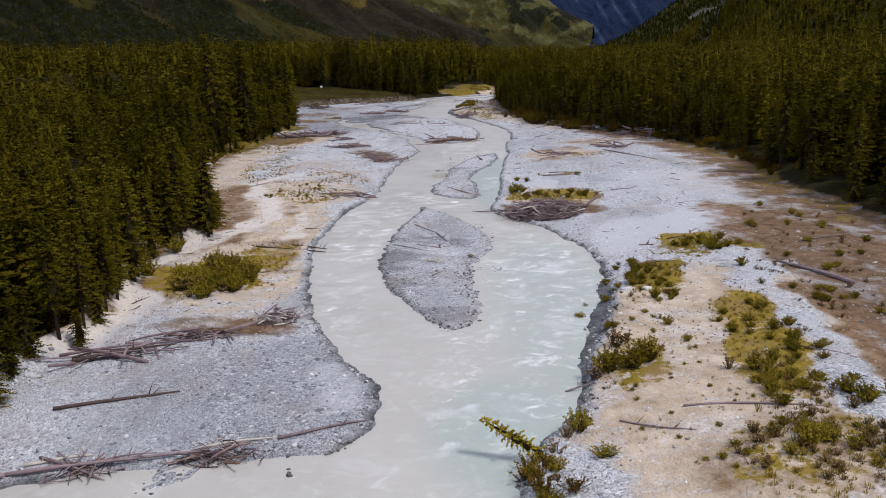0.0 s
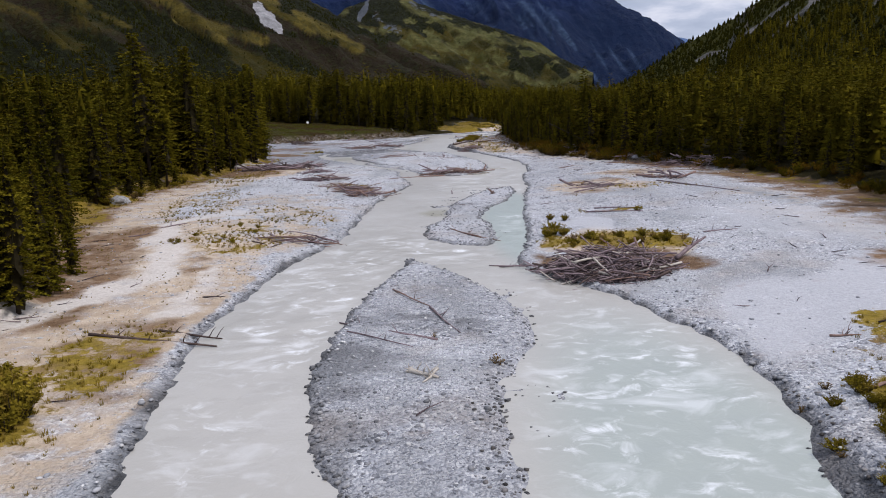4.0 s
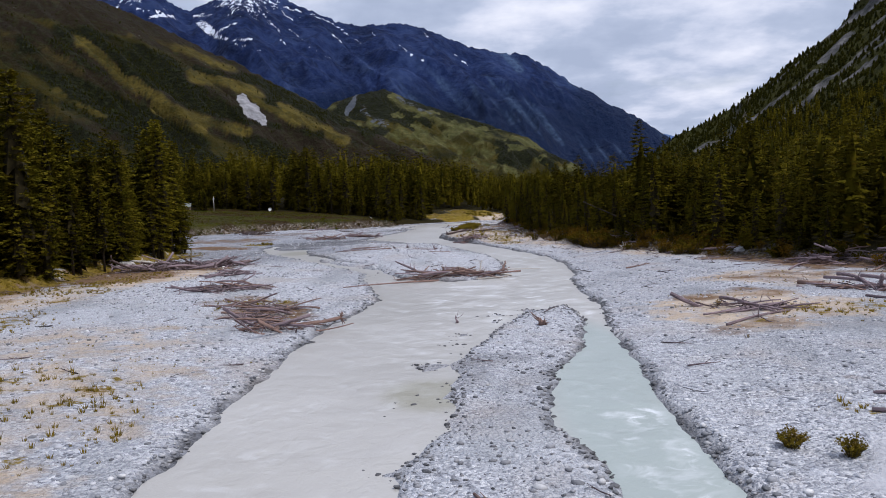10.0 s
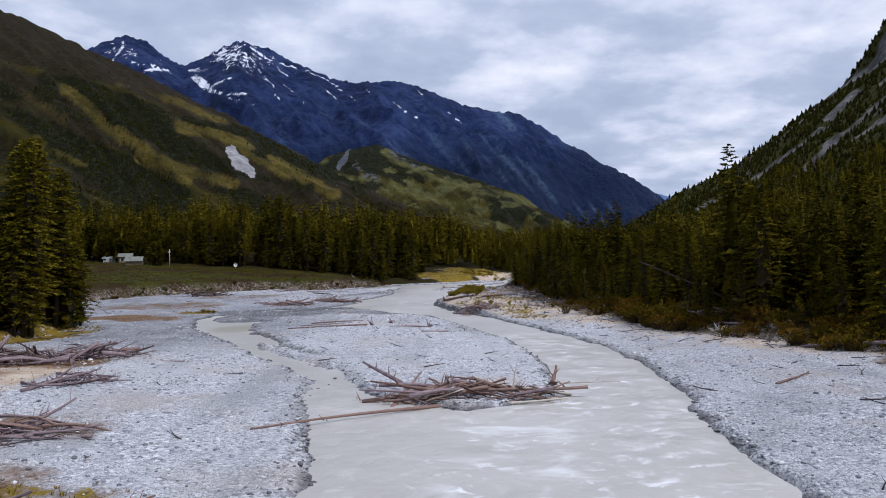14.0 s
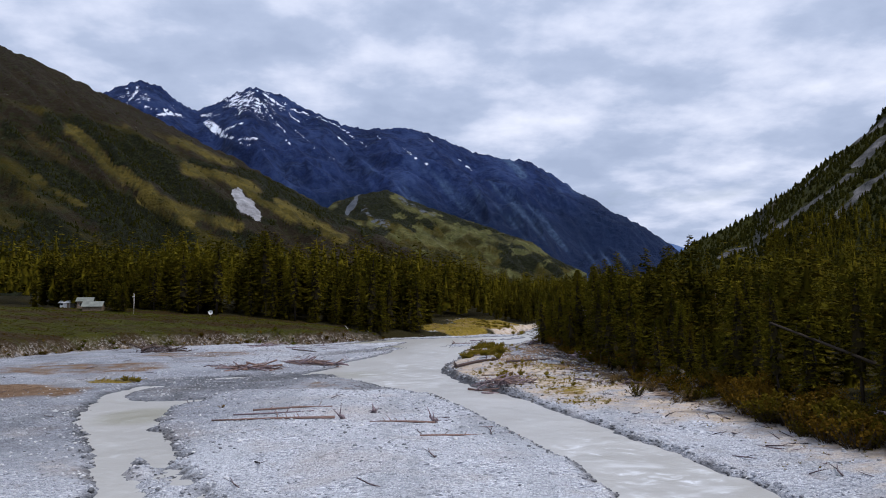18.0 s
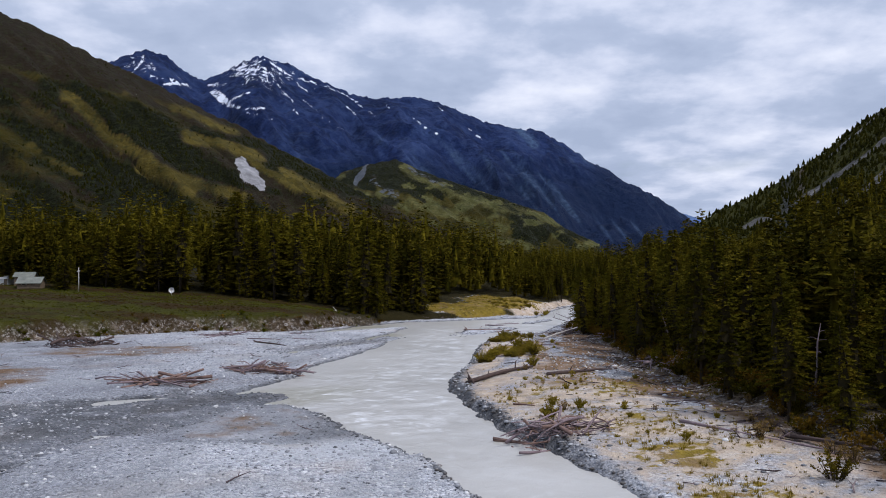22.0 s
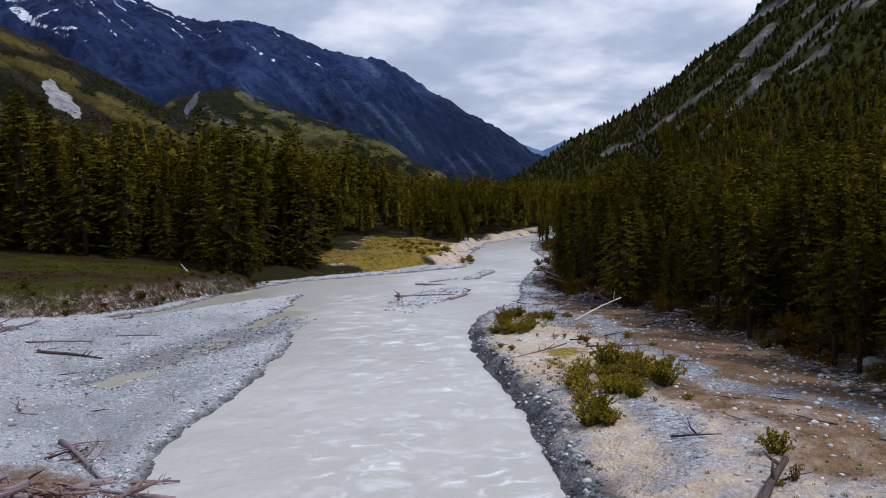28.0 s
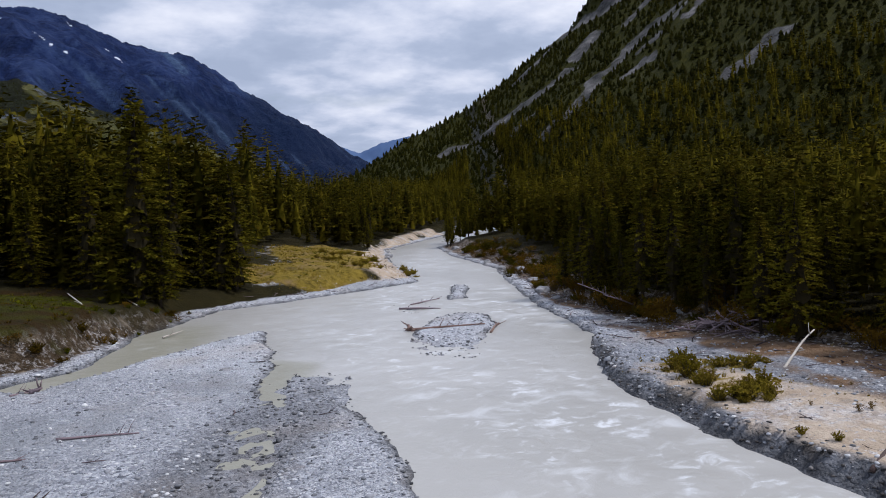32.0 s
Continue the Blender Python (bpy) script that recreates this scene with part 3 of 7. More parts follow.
def lay(x, y, full=False):
    """Height of the ground, and the zones that its material shows."""
    x, y = np.asarray(x, float), np.asarray(y, float)
    wob = (0.45 * fbm(x, y, 3.5, 3, 3) + 0.35 * fbm(x, y, 1.3, 2, 5)) * (1 + 1.3 * blob(x, y, -18, 236, 13, 44))
    dr = inside_distance(RIVER, x, y)
    for p in BARS.values():
        dr = np.minimum(dr, -inside_distance(p, x, y))
    back = inside_distance(BACK_CHANNEL, x, y)
    d = -np.maximum(dr, back) + wob * np.clip(1 - (y - 420) / 200, 0.2, 1)
    low = 1 - 0.55 * np.maximum.reduce([blob(x, y, 0, 70, 9, 16), blob(x, y, 10, 158, 5, 8), 1.1 * blob(x, y, 2.5, 138, 5, 22), blob(x, y, 12, 357, 9, 14), blob(x, y, -10, 268, 12, 6), blob(x, y, -8, 340, 6, 16)])
    bed = -1.0 * smooth(-d, 0, 4.0) - 0.1
    bar = (0.06 + 0.26 * smooth(d, 0.0, 0.45) + 0.50 * smooth(d, 1, 14)) * low
    h = np.where(d > 0, bar, bed * smooth(-d, 0, 0.3) + 0.10 * low * (1 - smooth(-d, 0, 0.3)))
    h = h + np.where(d > 0, 0.16 * fbm(x, y, 7, 4, 11) * smooth(d, 0, 2) + 0.07 * fbm(x, y, 1.2, 3, 13), 0.06 * fbm(x, y, 1.5, 3, 12))
    # shoals that just break the surface
    shoal = np.maximum.reduce([blob(x, y, 1, 66, 3.5, 9), blob(x, y, 3.5, 88, 3, 9), blob(x, y, 7, 158, 4, 7), blob(x, y, -7, 200, 3, 9), blob(x, y, -12, 120, 2.5, 4), blob(x, y, -9, 185, 3, 4), blob(x, y, 8, 350, 4, 6),
                              blob(x, y, -12, 37, 8, 2.5), blob(x, y, -11, 334, 3.5, 17, -33), blob(x, y, -20, 277, 12, 5, 35), blob(x, y, -26, 264, 6, 9) * 0.9, blob(x, y, -19.5, 270, 8, 4), blob(x, y, -31, 276, 6, 5), blob(x, y, -11.5, 215, 1.8, 9, 28), blob(x, y, 15, 372, 4, 6) * 0.8, blob(x, y, 4.4, 120, 3.2, 5), blob(x, y, 0.5, 140, 2.6, 16, -8), blob(x, y, 4.0, 82, 2.5, 14)])
    film = np.maximum(blob(x, y, -19, 277, 14, 5.5, 35), np.maximum.reduce([0.85 * blob(x, y, -27, 264, 6, 9), 0.9 * blob(x, y, -19.5, 270, 8, 4), 0.9 * blob(x, y, -31, 276, 6, 5)]))
    rills = fbm(0.82 * x + 0.57 * y, (0.82 * y - 0.57 * x) * 4.0, 9, 4, 17)
    reed = blob(x, y, -11, 334, 3.2, 15, -33)
    flat = -0.09 + 0.13 * blob(x, y, -27, 264, 7, 10) + 0.10 * np.maximum(blob(x, y, -20, 269.5, 8, 4), blob(x, y, -31, 276, 6, 5)) + 0.07 * film + 0.15 * reed + film * (0.15 * rills + 0.15) + 0.20 * (1 - 0.6 * film) * fbm(x, y * 0.7, 1.7, 4, 15) + 0.10 * fbm(x, y, 0.9, 2, 16)
    h = np.where(d < 0.3, h + (np.maximum(flat, h) - h) * np.minimum(shoal * 1.3, 1) * smooth(-d, -0.3, 0.2), h)
    # an undercut stony bank along the right shore
    cut = smooth(y, 250, 262) * (1 - smooth(y, 338, 348)) * smooth(x, 0, 3) * (1 - smooth(x, 26, 30))
    cut = np.maximum(cut, 0.28 * (1 - smooth(y, 66, 76)) * smooth(x, 2, 5) * (1 - smooth(x, 30, 40)))
    left, right = inside_distance(LEFT_LAND, x, y), inside_distance(RIGHT_LAND, x, y)
    wl, wr = left + 2.2 * fbm(x, y, 8, 4, 21), right + 1.8 * fbm(x, y, 8, 3, 22)
    tall = 1.1 + 1.7 * smooth(y, 255, 300) - 1.7 * smooth(y, 364, 386)
    h = h + tall * smooth(wl, -0.4, 2.0) + (0.055 + 0.06 * smooth(y, 255, 300)) * np.clip(wl, 0, 60) + 0.02 * np.clip(wl - 60, 0, 600)
    h = h + 1.5 * smooth(wr, -1, 4) + 0.045 * np.clip(wr, 0, 200)
    h = h + (0.35 * fbm(x, y, 5, 3, 24) + 0.30 * fbm(x, y, 2.2, 3, 25)) * smooth(np.maximum(wl, wr), 0, 3)
    h = h + 0.5 * blob(x, y, 19, 50, 9, 20) + 0.35 * blob(x, y, 14, 300, 7, 30) + 0.42 * cut * smooth(d + 0.8 * fbm(x, y, 2.5, 3, 27), 0.05, 0.5) + 0.2 * blob(x, y, -20, 115, 8, 16)
    h = h + right_mountain(x, y)
    if not full:
        return h
    z = {}
    x, y = x + 3.2 * fbm(x, y, 7, 3, 151), y + 3.6 * fbm(x, y, 7, 3, 153)
    forest_r = smooth(wr, -1.0, 2.0)
    meadow_zone = smooth(y, 252, 262) * smooth(386 - y - 0.12 * x, -3, 3) * (1 - smooth(x, -19, -14))
    forest_l = smooth(wl + 3.0 * (1 - smooth(y, 225, 250)) * -1, -1.2, 0.6)
    glade = np.maximum(blob(x, y, 22, 424, 11, 22, -20), blob(x, y, 10, 400, 10, 7))
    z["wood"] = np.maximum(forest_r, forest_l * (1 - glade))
    z["meadow"] = smooth(wl, -1.1, 0.3) * np.maximum(meadow_zone, glade * 0.3)
    z["bank"] = np.clip(np.maximum(smooth(wl, -1.6, -0.6) * (1 - smooth(wl, 0.6, 1.6)) * smooth(y, 245, 275) * (1 - smooth(y, 366, 384)), smooth(wr + 1.4 * smooth(y, 275, 300), -2.2, -0.6) * (1 - smooth(wr, 2.4, 4.0)) * smooth(y, 170, 220)), 0, 1)
    z["sand"] = np.clip(np.maximum.reduce([blob(x, y, 19, 48, 10, 22, -20), blob(x, y, -24, 98, 11, 40, 6) * 0.8, blob(x, y, -19, 118, 7, 12) * 0.6, blob(x, y, 13, 285, 8, 26) * 0.65, blob(x, y, 16, 256, 6, 14) * 0.6,  blob(x, y, 12, 316, 5, 16) * 0.85, blob(x, y, 44, 120, 9, 30) * 0.3, 0.62 * smooth(wr, -11, -3) * smooth(y, 185, 210) * (1 - smooth(y, 252, 262)),
                                          blob(x, y, 28, 420, 9, 22, -20), blob(x, y, -34, 200, 5, 14) * 0.9, blob(x, y, -30, 62, 4, 12), blob(x, y, 16, 110, 6, 7), 0.7 * blob(x, y, 25, 156, 8, 9), 0.6 * blob(x, y, 33, 174, 8, 7), blob(x, y, -22, 138, 10, 22) * 0.45, 0.72 * smooth(wl, -17, -9) * smooth(y, 50, 70) * (1 - smooth(y, 175, 200))]), 0, 1) * np.where((x > 3) & ((y < 80) | (y > 250)) | (x < -8) & (y > 58) & (y < 110), smooth(d, 0.1, 0.9), smooth(d, 0.4, 2.0))
    # brown soil and debris; by the right forest its shadow is painted in too
    z["brown"] = np.clip(np.maximum.reduce([0.35 * blob(x, y, -11, 270, 6, 5), 0.95 * along(x, y, [(22, 324), (19.8, 308), (21, 300), (20, 292)], 1.6), 0.8 * along(x, y, [(14.4, 300), (14.4, 295), (13.5, 290)], 1.2), 0.55 * blob(x, y, -48, 290, 14, 10), 0.5 * blob(x, y, -40, 318, 12, 8), 0.5 * blob(x, y, 26, 163, 5, 4), 0.45 * blob(x, y, 23, 150, 6, 3), 0.5 * blob(x, y, 33, 174, 6, 4), 0.8 * smooth(wr, -13, -4) * (1 - smooth(y, 165, 190)), 0.75 * smooth(wl, -7, -2) * smooth(y, 50, 70) * (1 - smooth(y, 185, 215)), blob(x, y, 21, 292, 5, 26) * 0.8, blob(x, y, 23, 330, 3, 16) * 0.8, 0.85 * smooth(wr, -5, -1) * smooth(y, 235, 260), blob(x, y, -33, 118, 6, 12) * 0.7, blob(x, y, -17, 82, 4, 7) * 0.6, blob(x, y, -22, 106, 3, 4) * 0.5, blob(x, y, -40, 205, 7, 14), blob(x, y, 36, 66, 9, 14) * 0.6, blob(x, y, 24, 322, 4, 26), blob(x, y, 20.5, 300, 5.5, 26) * 0.85, 0.5 * blob(x, y, 15, 288, 4, 14), blob(x, y, 17, 298, 4, 8) * 0.6, blob(x, y, 30, 356, 5, 14), blob(x, y, 45, 190, 8, 14, 30) * 0.8, blob(x, y, -44, 262, 8, 6), blob(x, y, 30, 52, 7, 12) * 0.85, 0.85 * blob(x, y, 38, 78, 8, 22), 0.4 * blob(x, y, 18.5, 34, 7, 5), blob(x, y, 13, 102, 8, 5) * 0.9, blob(x, y, -12, 164, 5, 4) * 0.6, blob(x, y, -17, 170, 5, 4) * 0.6, blob(x, y, -21, 182, 5, 3) * 0.6, blob(x, y, -35, 209, 8, 4), blob(x, y, -17, 58, 5, 3) * 0.7, blob(x, y, -16, 299, 4, 3) * 0.6]), 0, 1) * smooth(d, 0.5, 2.0)
    z["moss"] = np.clip(np.maximum.reduce([blob(x, y, -21, 118, 6, 8) * 0.6, blob(x, y, -24, 72, 6, 7), blob(x, y, -18, 80, 3.5, 7) * 0.75, blob(x, y, 17, 111, 7, 5) * 0.95, blob(x, y, 11, 113, 2, 4), blob(x, y, 19, 68, 3.6, 9, -30), blob(x, y, 27, 82, 3, 5, -40), blob(x, y, 23, 50, 3.6, 13, -14), blob(x, y, 11, 47, 3, 5, -10) * 0.8, 0.55 * blob(x, y, 19, 35, 6, 5), blob(x, y, 28, 78, 5, 5) * 0.8, blob(x, y, 13, 308, 4, 7) * 0.7, blob(x, y, 15, 254, 2.0, 9, 20) * 0.62,  blob(x, y, 14, 328, 4, 6) * 0.7, blob(x, y, 16, 270, 8, 16) * 0.5,
                                          blob(x, y, -30, 136, 6, 6) * 0.5, blob(x, y, 30, 152, 9, 3) * 0.6, blob(x, y, 20, 129, 4, 2) * 0.7, blob(x, y, -35.5, 275, 4, 3),  smooth(wl, -5.5, -1) * (1 - smooth(y, 240, 260)) * (0.35 + 0.5 * smooth(y, 105, 130)), blob(x, y, -33, 150, 5, 20) * 0.5, blob(x, y, -20, 134, 8, 12) * 0.45, smooth(wr, -4, 2) * 0.7 * smooth(y, 160, 200), 0.6 * smooth(wr, -8, -2) * (1 - smooth(y, 165, 190)), blob(x, y, -15, 168, 5, 5) * 0.5, blob(x, y, -38, 190, 6, 18) * 0.5]), 0, 1) * smooth(d, 0.5, 2.0)
    z["moss"] = np.maximum(z["moss"], 1.5 * glade * smooth(wl, -1.2, 0.2))
    track = along(x, y, TRACK, 1.7)
    z["silt"] = np.clip(np.maximum.reduce([0.85 * track, 0.9 * blob(x, y, 27, 89, 5, 15, -48), 1.1 * blob(x, y, 15.6, 121.5, 3.2, 5, 10), 0.8 * blob(x, y, -27, 72, 3, 11, 0), 0.55 * blob(x, y, -11, 270, 6, 6, 20), 0.6 * blob(x, y, -7.5, 46.5, 2.0, 4.0), 0.6 * blob(x, y, 36, 118, 9, 14), 0.7 * blob(x, y, -18.5, 97, 1.6, 9, 5)]), 0, 1.2) * smooth(d, 0.2, 1.0)
    lane = np.maximum(along(x, y, [(21, 327), (17.5, 316), (16.2, 306), (17.8, 299), (17.8, 290), (19, 280)], 0.9), along(x, y, [(11, 299), (9.6, 293), (7.6, 288)], 0.7))
    strip = along(x, y, [(30, 75), (27, 63), (26, 54), (24.5, 44), (24, 36)], 1.6)
    for key in ("brown", "moss"):
        z[key] = z[key] * (1 - 0.95 * np.maximum(track, np.maximum(strip, 0.75 * lane)))
    z["sand"] = z["sand"] * (1 - 0.95 * np.maximum(strip, 0.55 * lane))
    far_bar = along(x, y, [(24, 402), (33, 432), (46, 466), (66, 496), (90, 528)], 3.2) * smooth(d, 0.2, 1.0) * (0.75 + 0.5 * fbm(x, y, 6, 3, 159))
    z["sand"] = np.maximum(z["sand"], 1.2 * far_bar)
    for key in ("wood", "meadow", "moss", "brown"):
        z[key] = z[key] * (1 - 0.9 * far_bar)
    damp = np.maximum(smooth(back, -2, 1), blob(x, y, -10, 275, 16, 8) * 0.8)
    # the cut term also paints the shaded face of the undercut bank
    z["wet"] = np.clip(np.maximum.reduce([(1 - smooth(d, 0.05, 0.32)) * (1 - 0.72 * np.minimum(shoal, 1)), 1.0 * cut * (1 - smooth(d + 1.0 * fbm(x, y, 1.5, 3, 28), 0.45, 1.2)), damp * 0.45, 0.12 * shoal * (d < 0.5), 0.8 * film * (1 - 0.5 * smooth(rills, -0.15, 0.35)) * (d < 1.5), 0.65 * blob(x, y, -16.5, 284, 9, 2.6, 35) * (d < 2.5), 0.55 * reed, 0.5 * smooth(fbm(x * 0.8, y, 9, 4, 157), -0.25, 0.35) * (d > 0) * np.maximum(0.5 * blob(x, y, 0, 75, 7, 30), 0.9 * blob(x, y, 3, 147, 7, 14)), smooth(fbm(x * 0.35, y + 0.55 * x, 3.4, 3, 155), -0.05, 0.2) * 0.62 * blob(x, y, -1, 76, 7, 20) * (d > 0)]), 0, 1)
    z["damp"] = np.clip(np.maximum.reduce([blob(x, y, -13, 268, 11, 9), blob(x, y, -30, 250, 16, 34), blob(x, y, -22, 276, 16, 20), 0.95 * blob(x, y, -52, 302, 24, 42),  blob(x, y, -12, 46, 10, 9) * 0.7, blob(x, y, -20, 322, 14, 34) * 0.45, blob(x, y, 16.2, 120.6, 2.6, 2.6),  blob(x, y, 30, 180, 14, 50) * 0.3, blob(x, y, 15, 298, 12, 44)]), 0, 1)
    slope = right_mountain(x, y)
    streak = fbm(x * 0.10, y + x * 0.10, 22, 3, 61) + 0.35 * fbm(x, y, 22, 3, 62)
    crag = smooth(slope, 150, 200) * blob(x, y, 590, 1010, 170, 150)
    wx2, wy2 = x + 9 * fbm(x, y, 30, 3, 63), y + 12 * fbm(x, y, 24, 3, 64)
    ribs = np.zeros(x.shape)
    for w, pts in ((8, [(313, 974), (339, 950), (378, 903), (401, 893)]), (8, [(305, 786), (337, 790), (370, 802)]), (12, [(386, 796), (412, 804), (440, 797)]), (12, [(415, 994), (448, 1000)]), (10, [(423, 903), (445, 906)]), (8, [(326, 626), (356, 614)]), (8, [(420, 757), (445, 760)]), (6, [(327, 866), (340, 852)]), (5, [(364, 765), (388, 750)]), (9, [(455, 866), (520, 880)])):
        ribs = np.maximum(ribs, along(wx2, wy2, pts, w * 0.9))
    z["rock"] = np.clip(np.maximum(ribs, np.maximum(smooth(streak, 0.66, 0.74) * smooth(slope, 28, 50) * smooth(y, 480, 600), crag * smooth(fbm(x, y, 40, 4, 66), -0.25, 0.05))), 0, 1)
    z["wood"] = np.maximum(z["wood"], smooth(slope, 2, 10))
    z["slope"] = smooth(slope, 2, 12)
    return h, z, d, left, right


def graded(segments):
    """Grid lines from pieces of (start, end, first step, last step)."""
    out = []
    for a, b, s0, s1 in segments:
        n = max(2, int(round(abs(b - a) / ((s0 + s1) / 2))))
        t = np.arange(n) / n
        k = s0 / (s0 + s1) * 2
        out.append(a + (b - a) * (k * t + (1 - k) * t * t))
    return np.concatenate(out + [[segments[-1][1]]])


def sheet(name, xs, ys, height, material, zones=None, keep=None):
    """A smooth grid surface as one mesh; keep drops the faces that lie outside."""
    X, Y = np.meshgrid(xs, ys)
    nx, ny = len(xs), len(ys)
    co = np.stack([X, Y, height], -1).reshape(-1, 3)
    idx = np.arange(nx * ny).reshape(ny, nx)
    quads = np.stack([idx[:-1, :-1], idx[:-1, 1:], idx[1:, 1:], idx[1:, :-1]], -1).reshape(-1, 4)
    if keep is not None:
        quads = quads[keep.reshape(-1)[quads].any(1)]
    return quad_mesh(name, co, quads, material, zones)


def quad_mesh(name, co, quads, material, zones=None, flat=False):
    me = bpy.data.meshes.new(name)
    k = quads.shape[1]
    me.vertices.add(len(co)); me.vertices.foreach_set("co", np.asarray(co, np.float32).ravel())
    me.loops.add(quads.size); me.loops.foreach_set("vertex_index", np.asarray(quads, np.int32).ravel())
    me.polygons.add(len(quads)); me.polygons.foreach_set("loop_start", np.arange(len(quads), dtype=np.int32) * k)
    me.update(calc_edges=True)
    if not flat:
        me.polygons.foreach_set("use_smooth", np.ones(len(quads), bool))
    for key, v in (zones or {}).items():
        me.attributes.new(key, "FLOAT", "POINT").data.foreach_set("value", np.asarray(v, np.float32).ravel())
    me.materials.append(material)
    return new(name, me)


GX = graded([(-4800, -300, 170, 14), (-300, -75, 8, 1.6), (-75, -45, 1.6, 0.8), (-45, 62, 0.64, 0.64), (62, 110, 0.8, 2.2), (110, 300, 2.5, 8), (300, 460, 5, 5), (460, 900, 6, 14), (900, 4800, 16, 170)])
GY = graded([(-900, 10, 60, 3), (10, 30, 2, 0.7), (30, 200, 0.55, 0.65), (200, 400, 0.65, 0.7), (400, 520, 0.7, 2.0), (520, 760, 2.2, 6), (760, 1060, 6, 6), (1060, 1500, 7, 16), (1500, 4900, 18, 170)])
gx, gy = np.meshgrid(GX, GY)
gh, gz, gd, gl, gr = lay(gx, gy, True)
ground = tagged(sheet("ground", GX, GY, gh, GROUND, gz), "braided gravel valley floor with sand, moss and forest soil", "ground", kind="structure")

WX, WY = graded([(-80, -40, 1.6, 0.8), (-40, 60, 0.5, 0.5), (60, 420, 2, 8)]), graded([(-60, 28, 3, 0.8), (28, 400, 0.5, 0.5), (400, 520, 0.8, 2), (520, 1110, 3, 10)])
wx, wy = np.meshgrid(WX, WY)
wd = -inside_distance(RIVER, wx, wy)
for p in BARS.values():
    wd = np.maximum(wd, inside_distance(p, wx, wy))
in_back = np.maximum(inside_distance(BACK_CHANNEL, wx, wy), -50)
deep = np.maximum(-wd, 0)
# in gaps between islands the smooth water is slow, over bars and narrows it runs white
fast = np.clip(np.maximum.reduce([blob(wx, wy, 8, 168, 9, 13) * 0.95, blob(wx, wy, -3, 113, 8, 9), blob(wx, wy, -9, 97, 5, 20), blob(wx, wy, 9, 75, 6, 22) * 0.9, blob(wx, wy, 4, 48, 6, 14) * 0.75, blob(wx, wy, 7, 182, 6, 7), blob(wx, wy, 13, 190, 6, 16) * 0.9, blob(wx, wy, 9, 125, 2.5, 12), blob(wx, wy, 14, 215, 5, 22) * 0.8, blob(wx, wy, -2, 285, 8, 22) * 0.85, blob(wx, wy, 4, 330, 7, 40) * 0.8, blob(wx, wy, 22, 375, 12, 24), blob(wx, wy, 45, 430, 12, 40), blob(wx, wy, -10, 66, 3, 14) * 0.7, blob(wx, wy, 0, 160, 6, 20) * 0.45]), 0.25, 1)
shallow = np.clip(np.maximum.reduce([blob(wx, wy, 10, 60, 6, 26) * 0.8, blob(wx, wy, 8, 125, 3, 22), blob(wx, wy, 10, 145, 3, 14), blob(wx, wy, 4, 40, 5, 8)]), 0, 1)
# olive-grey tint of still pools; the first ellipse darkens open shallows
pool = np.clip(np.maximum.reduce([0.7 * blob(wx, wy, -13, 281, 9, 5, 35), blob(wx, wy, -24, 246, 3.5, 5), blob(wx, wy, -17, 363, 6, 16, -35), smooth(in_back, -2, 0), blob(wx, wy, 0, 137, 2.2, 3)]) * 0.8, 0, 1)
ripple = 0.05 * fbm(wx, wy, 2.6, 3, 71) + 0.09 * fast * fbm(wx, wy, 1.7, 3, 73)
river = tagged(sheet("water", WX, WY, ripple * smooth(deep, 0, 1.5), WATER, {"fast": fast * smooth(deep, 0, 1.2), "shallow": shallow, "pool": pool}, (wd < 3) | (in_back > -3)), "milky grey-green glacial river with white ripples", "river", kind="structure")

# ---------------------------------------------------------------- mountains
CENTRE = (1.3, 185.0, 10.0)


def mountain(name, label, ridge, near, far, material, relief, zones, columns=260, rows=90, power=1.25, spur=0.0, seed=0, grain=18):
    """A mountain side: ridge gives bearing and elevation in degrees of its skyline as seen from the valley floor; near and far are
    (first bearing, last bearing) distances of its foot and its ridge."""
    az0, az1 = ridge[0][0], ridge[-1][0]
    az = np.linspace(az0, az1, columns)
    t = (az - az0) / (az1 - az0)
    el = np.interp(az, [p[0] for p in ridge], [p[1] for p in ridge])
    r0, r1 = near[0] + (near[1] - near[0]) * t, far[0] + (far[1] - far[0]) * t
    f = np.linspace(0, 1.25, rows)
    A, F = np.meshgrid(np.radians(az), f)
    Rr = r0 + (r1 - r0) * F
    x, y = CENTRE[0] + Rr * np.sin(A), CENTRE[1] + Rr * np.cos(A)
    top = CENTRE[2] + r1 * np.tan(np.radians(el))
    up = np.minimum(F, 1.0)
    # spurs and gullies run down the side
    gul = 1 - 2 * np.abs(fbm(np.degrees(A) * 10 + 0.02 * Rr * spur, Rr * 0.10, grain, 5, 81 + seed, 0.45))
    body = up ** (power + 0.0 * gul)
    h = top * body + relief * up * (1 - up) * 4 * (gul - 0.3) + relief * 0.12 * fbm(x, y, relief * 0.8, 5, 85 + seed) * np.minimum(up * 3, 1) * (F < 0.999)
    h = h + relief * 0.16 * fbm(np.degrees(A) * 40, F * 20, 16, 5, 88 + seed, 0.6) * (F >= 0.985)
    h = np.where(F > 1.0, h - (F - 1.0) * 1.6 * top, h) - 8 * (1 - up)
    co = np.stack([x, y, h], -1).reshape(-1, 3)
    idx = np.arange(rows * columns).reshape(rows, columns)
    quads = np.stack([idx[:-1, :-1], idx[:-1, 1:], idx[1:, 1:], idx[1:, :-1]], -1).reshape(-1, 4)
    return tagged(quad_mesh(name, co, quads, material, zones(x, y, h, np.degrees(A), F, gul)), label, "mountain", kind="structure"), (x, y, h, np.degrees(A), F)


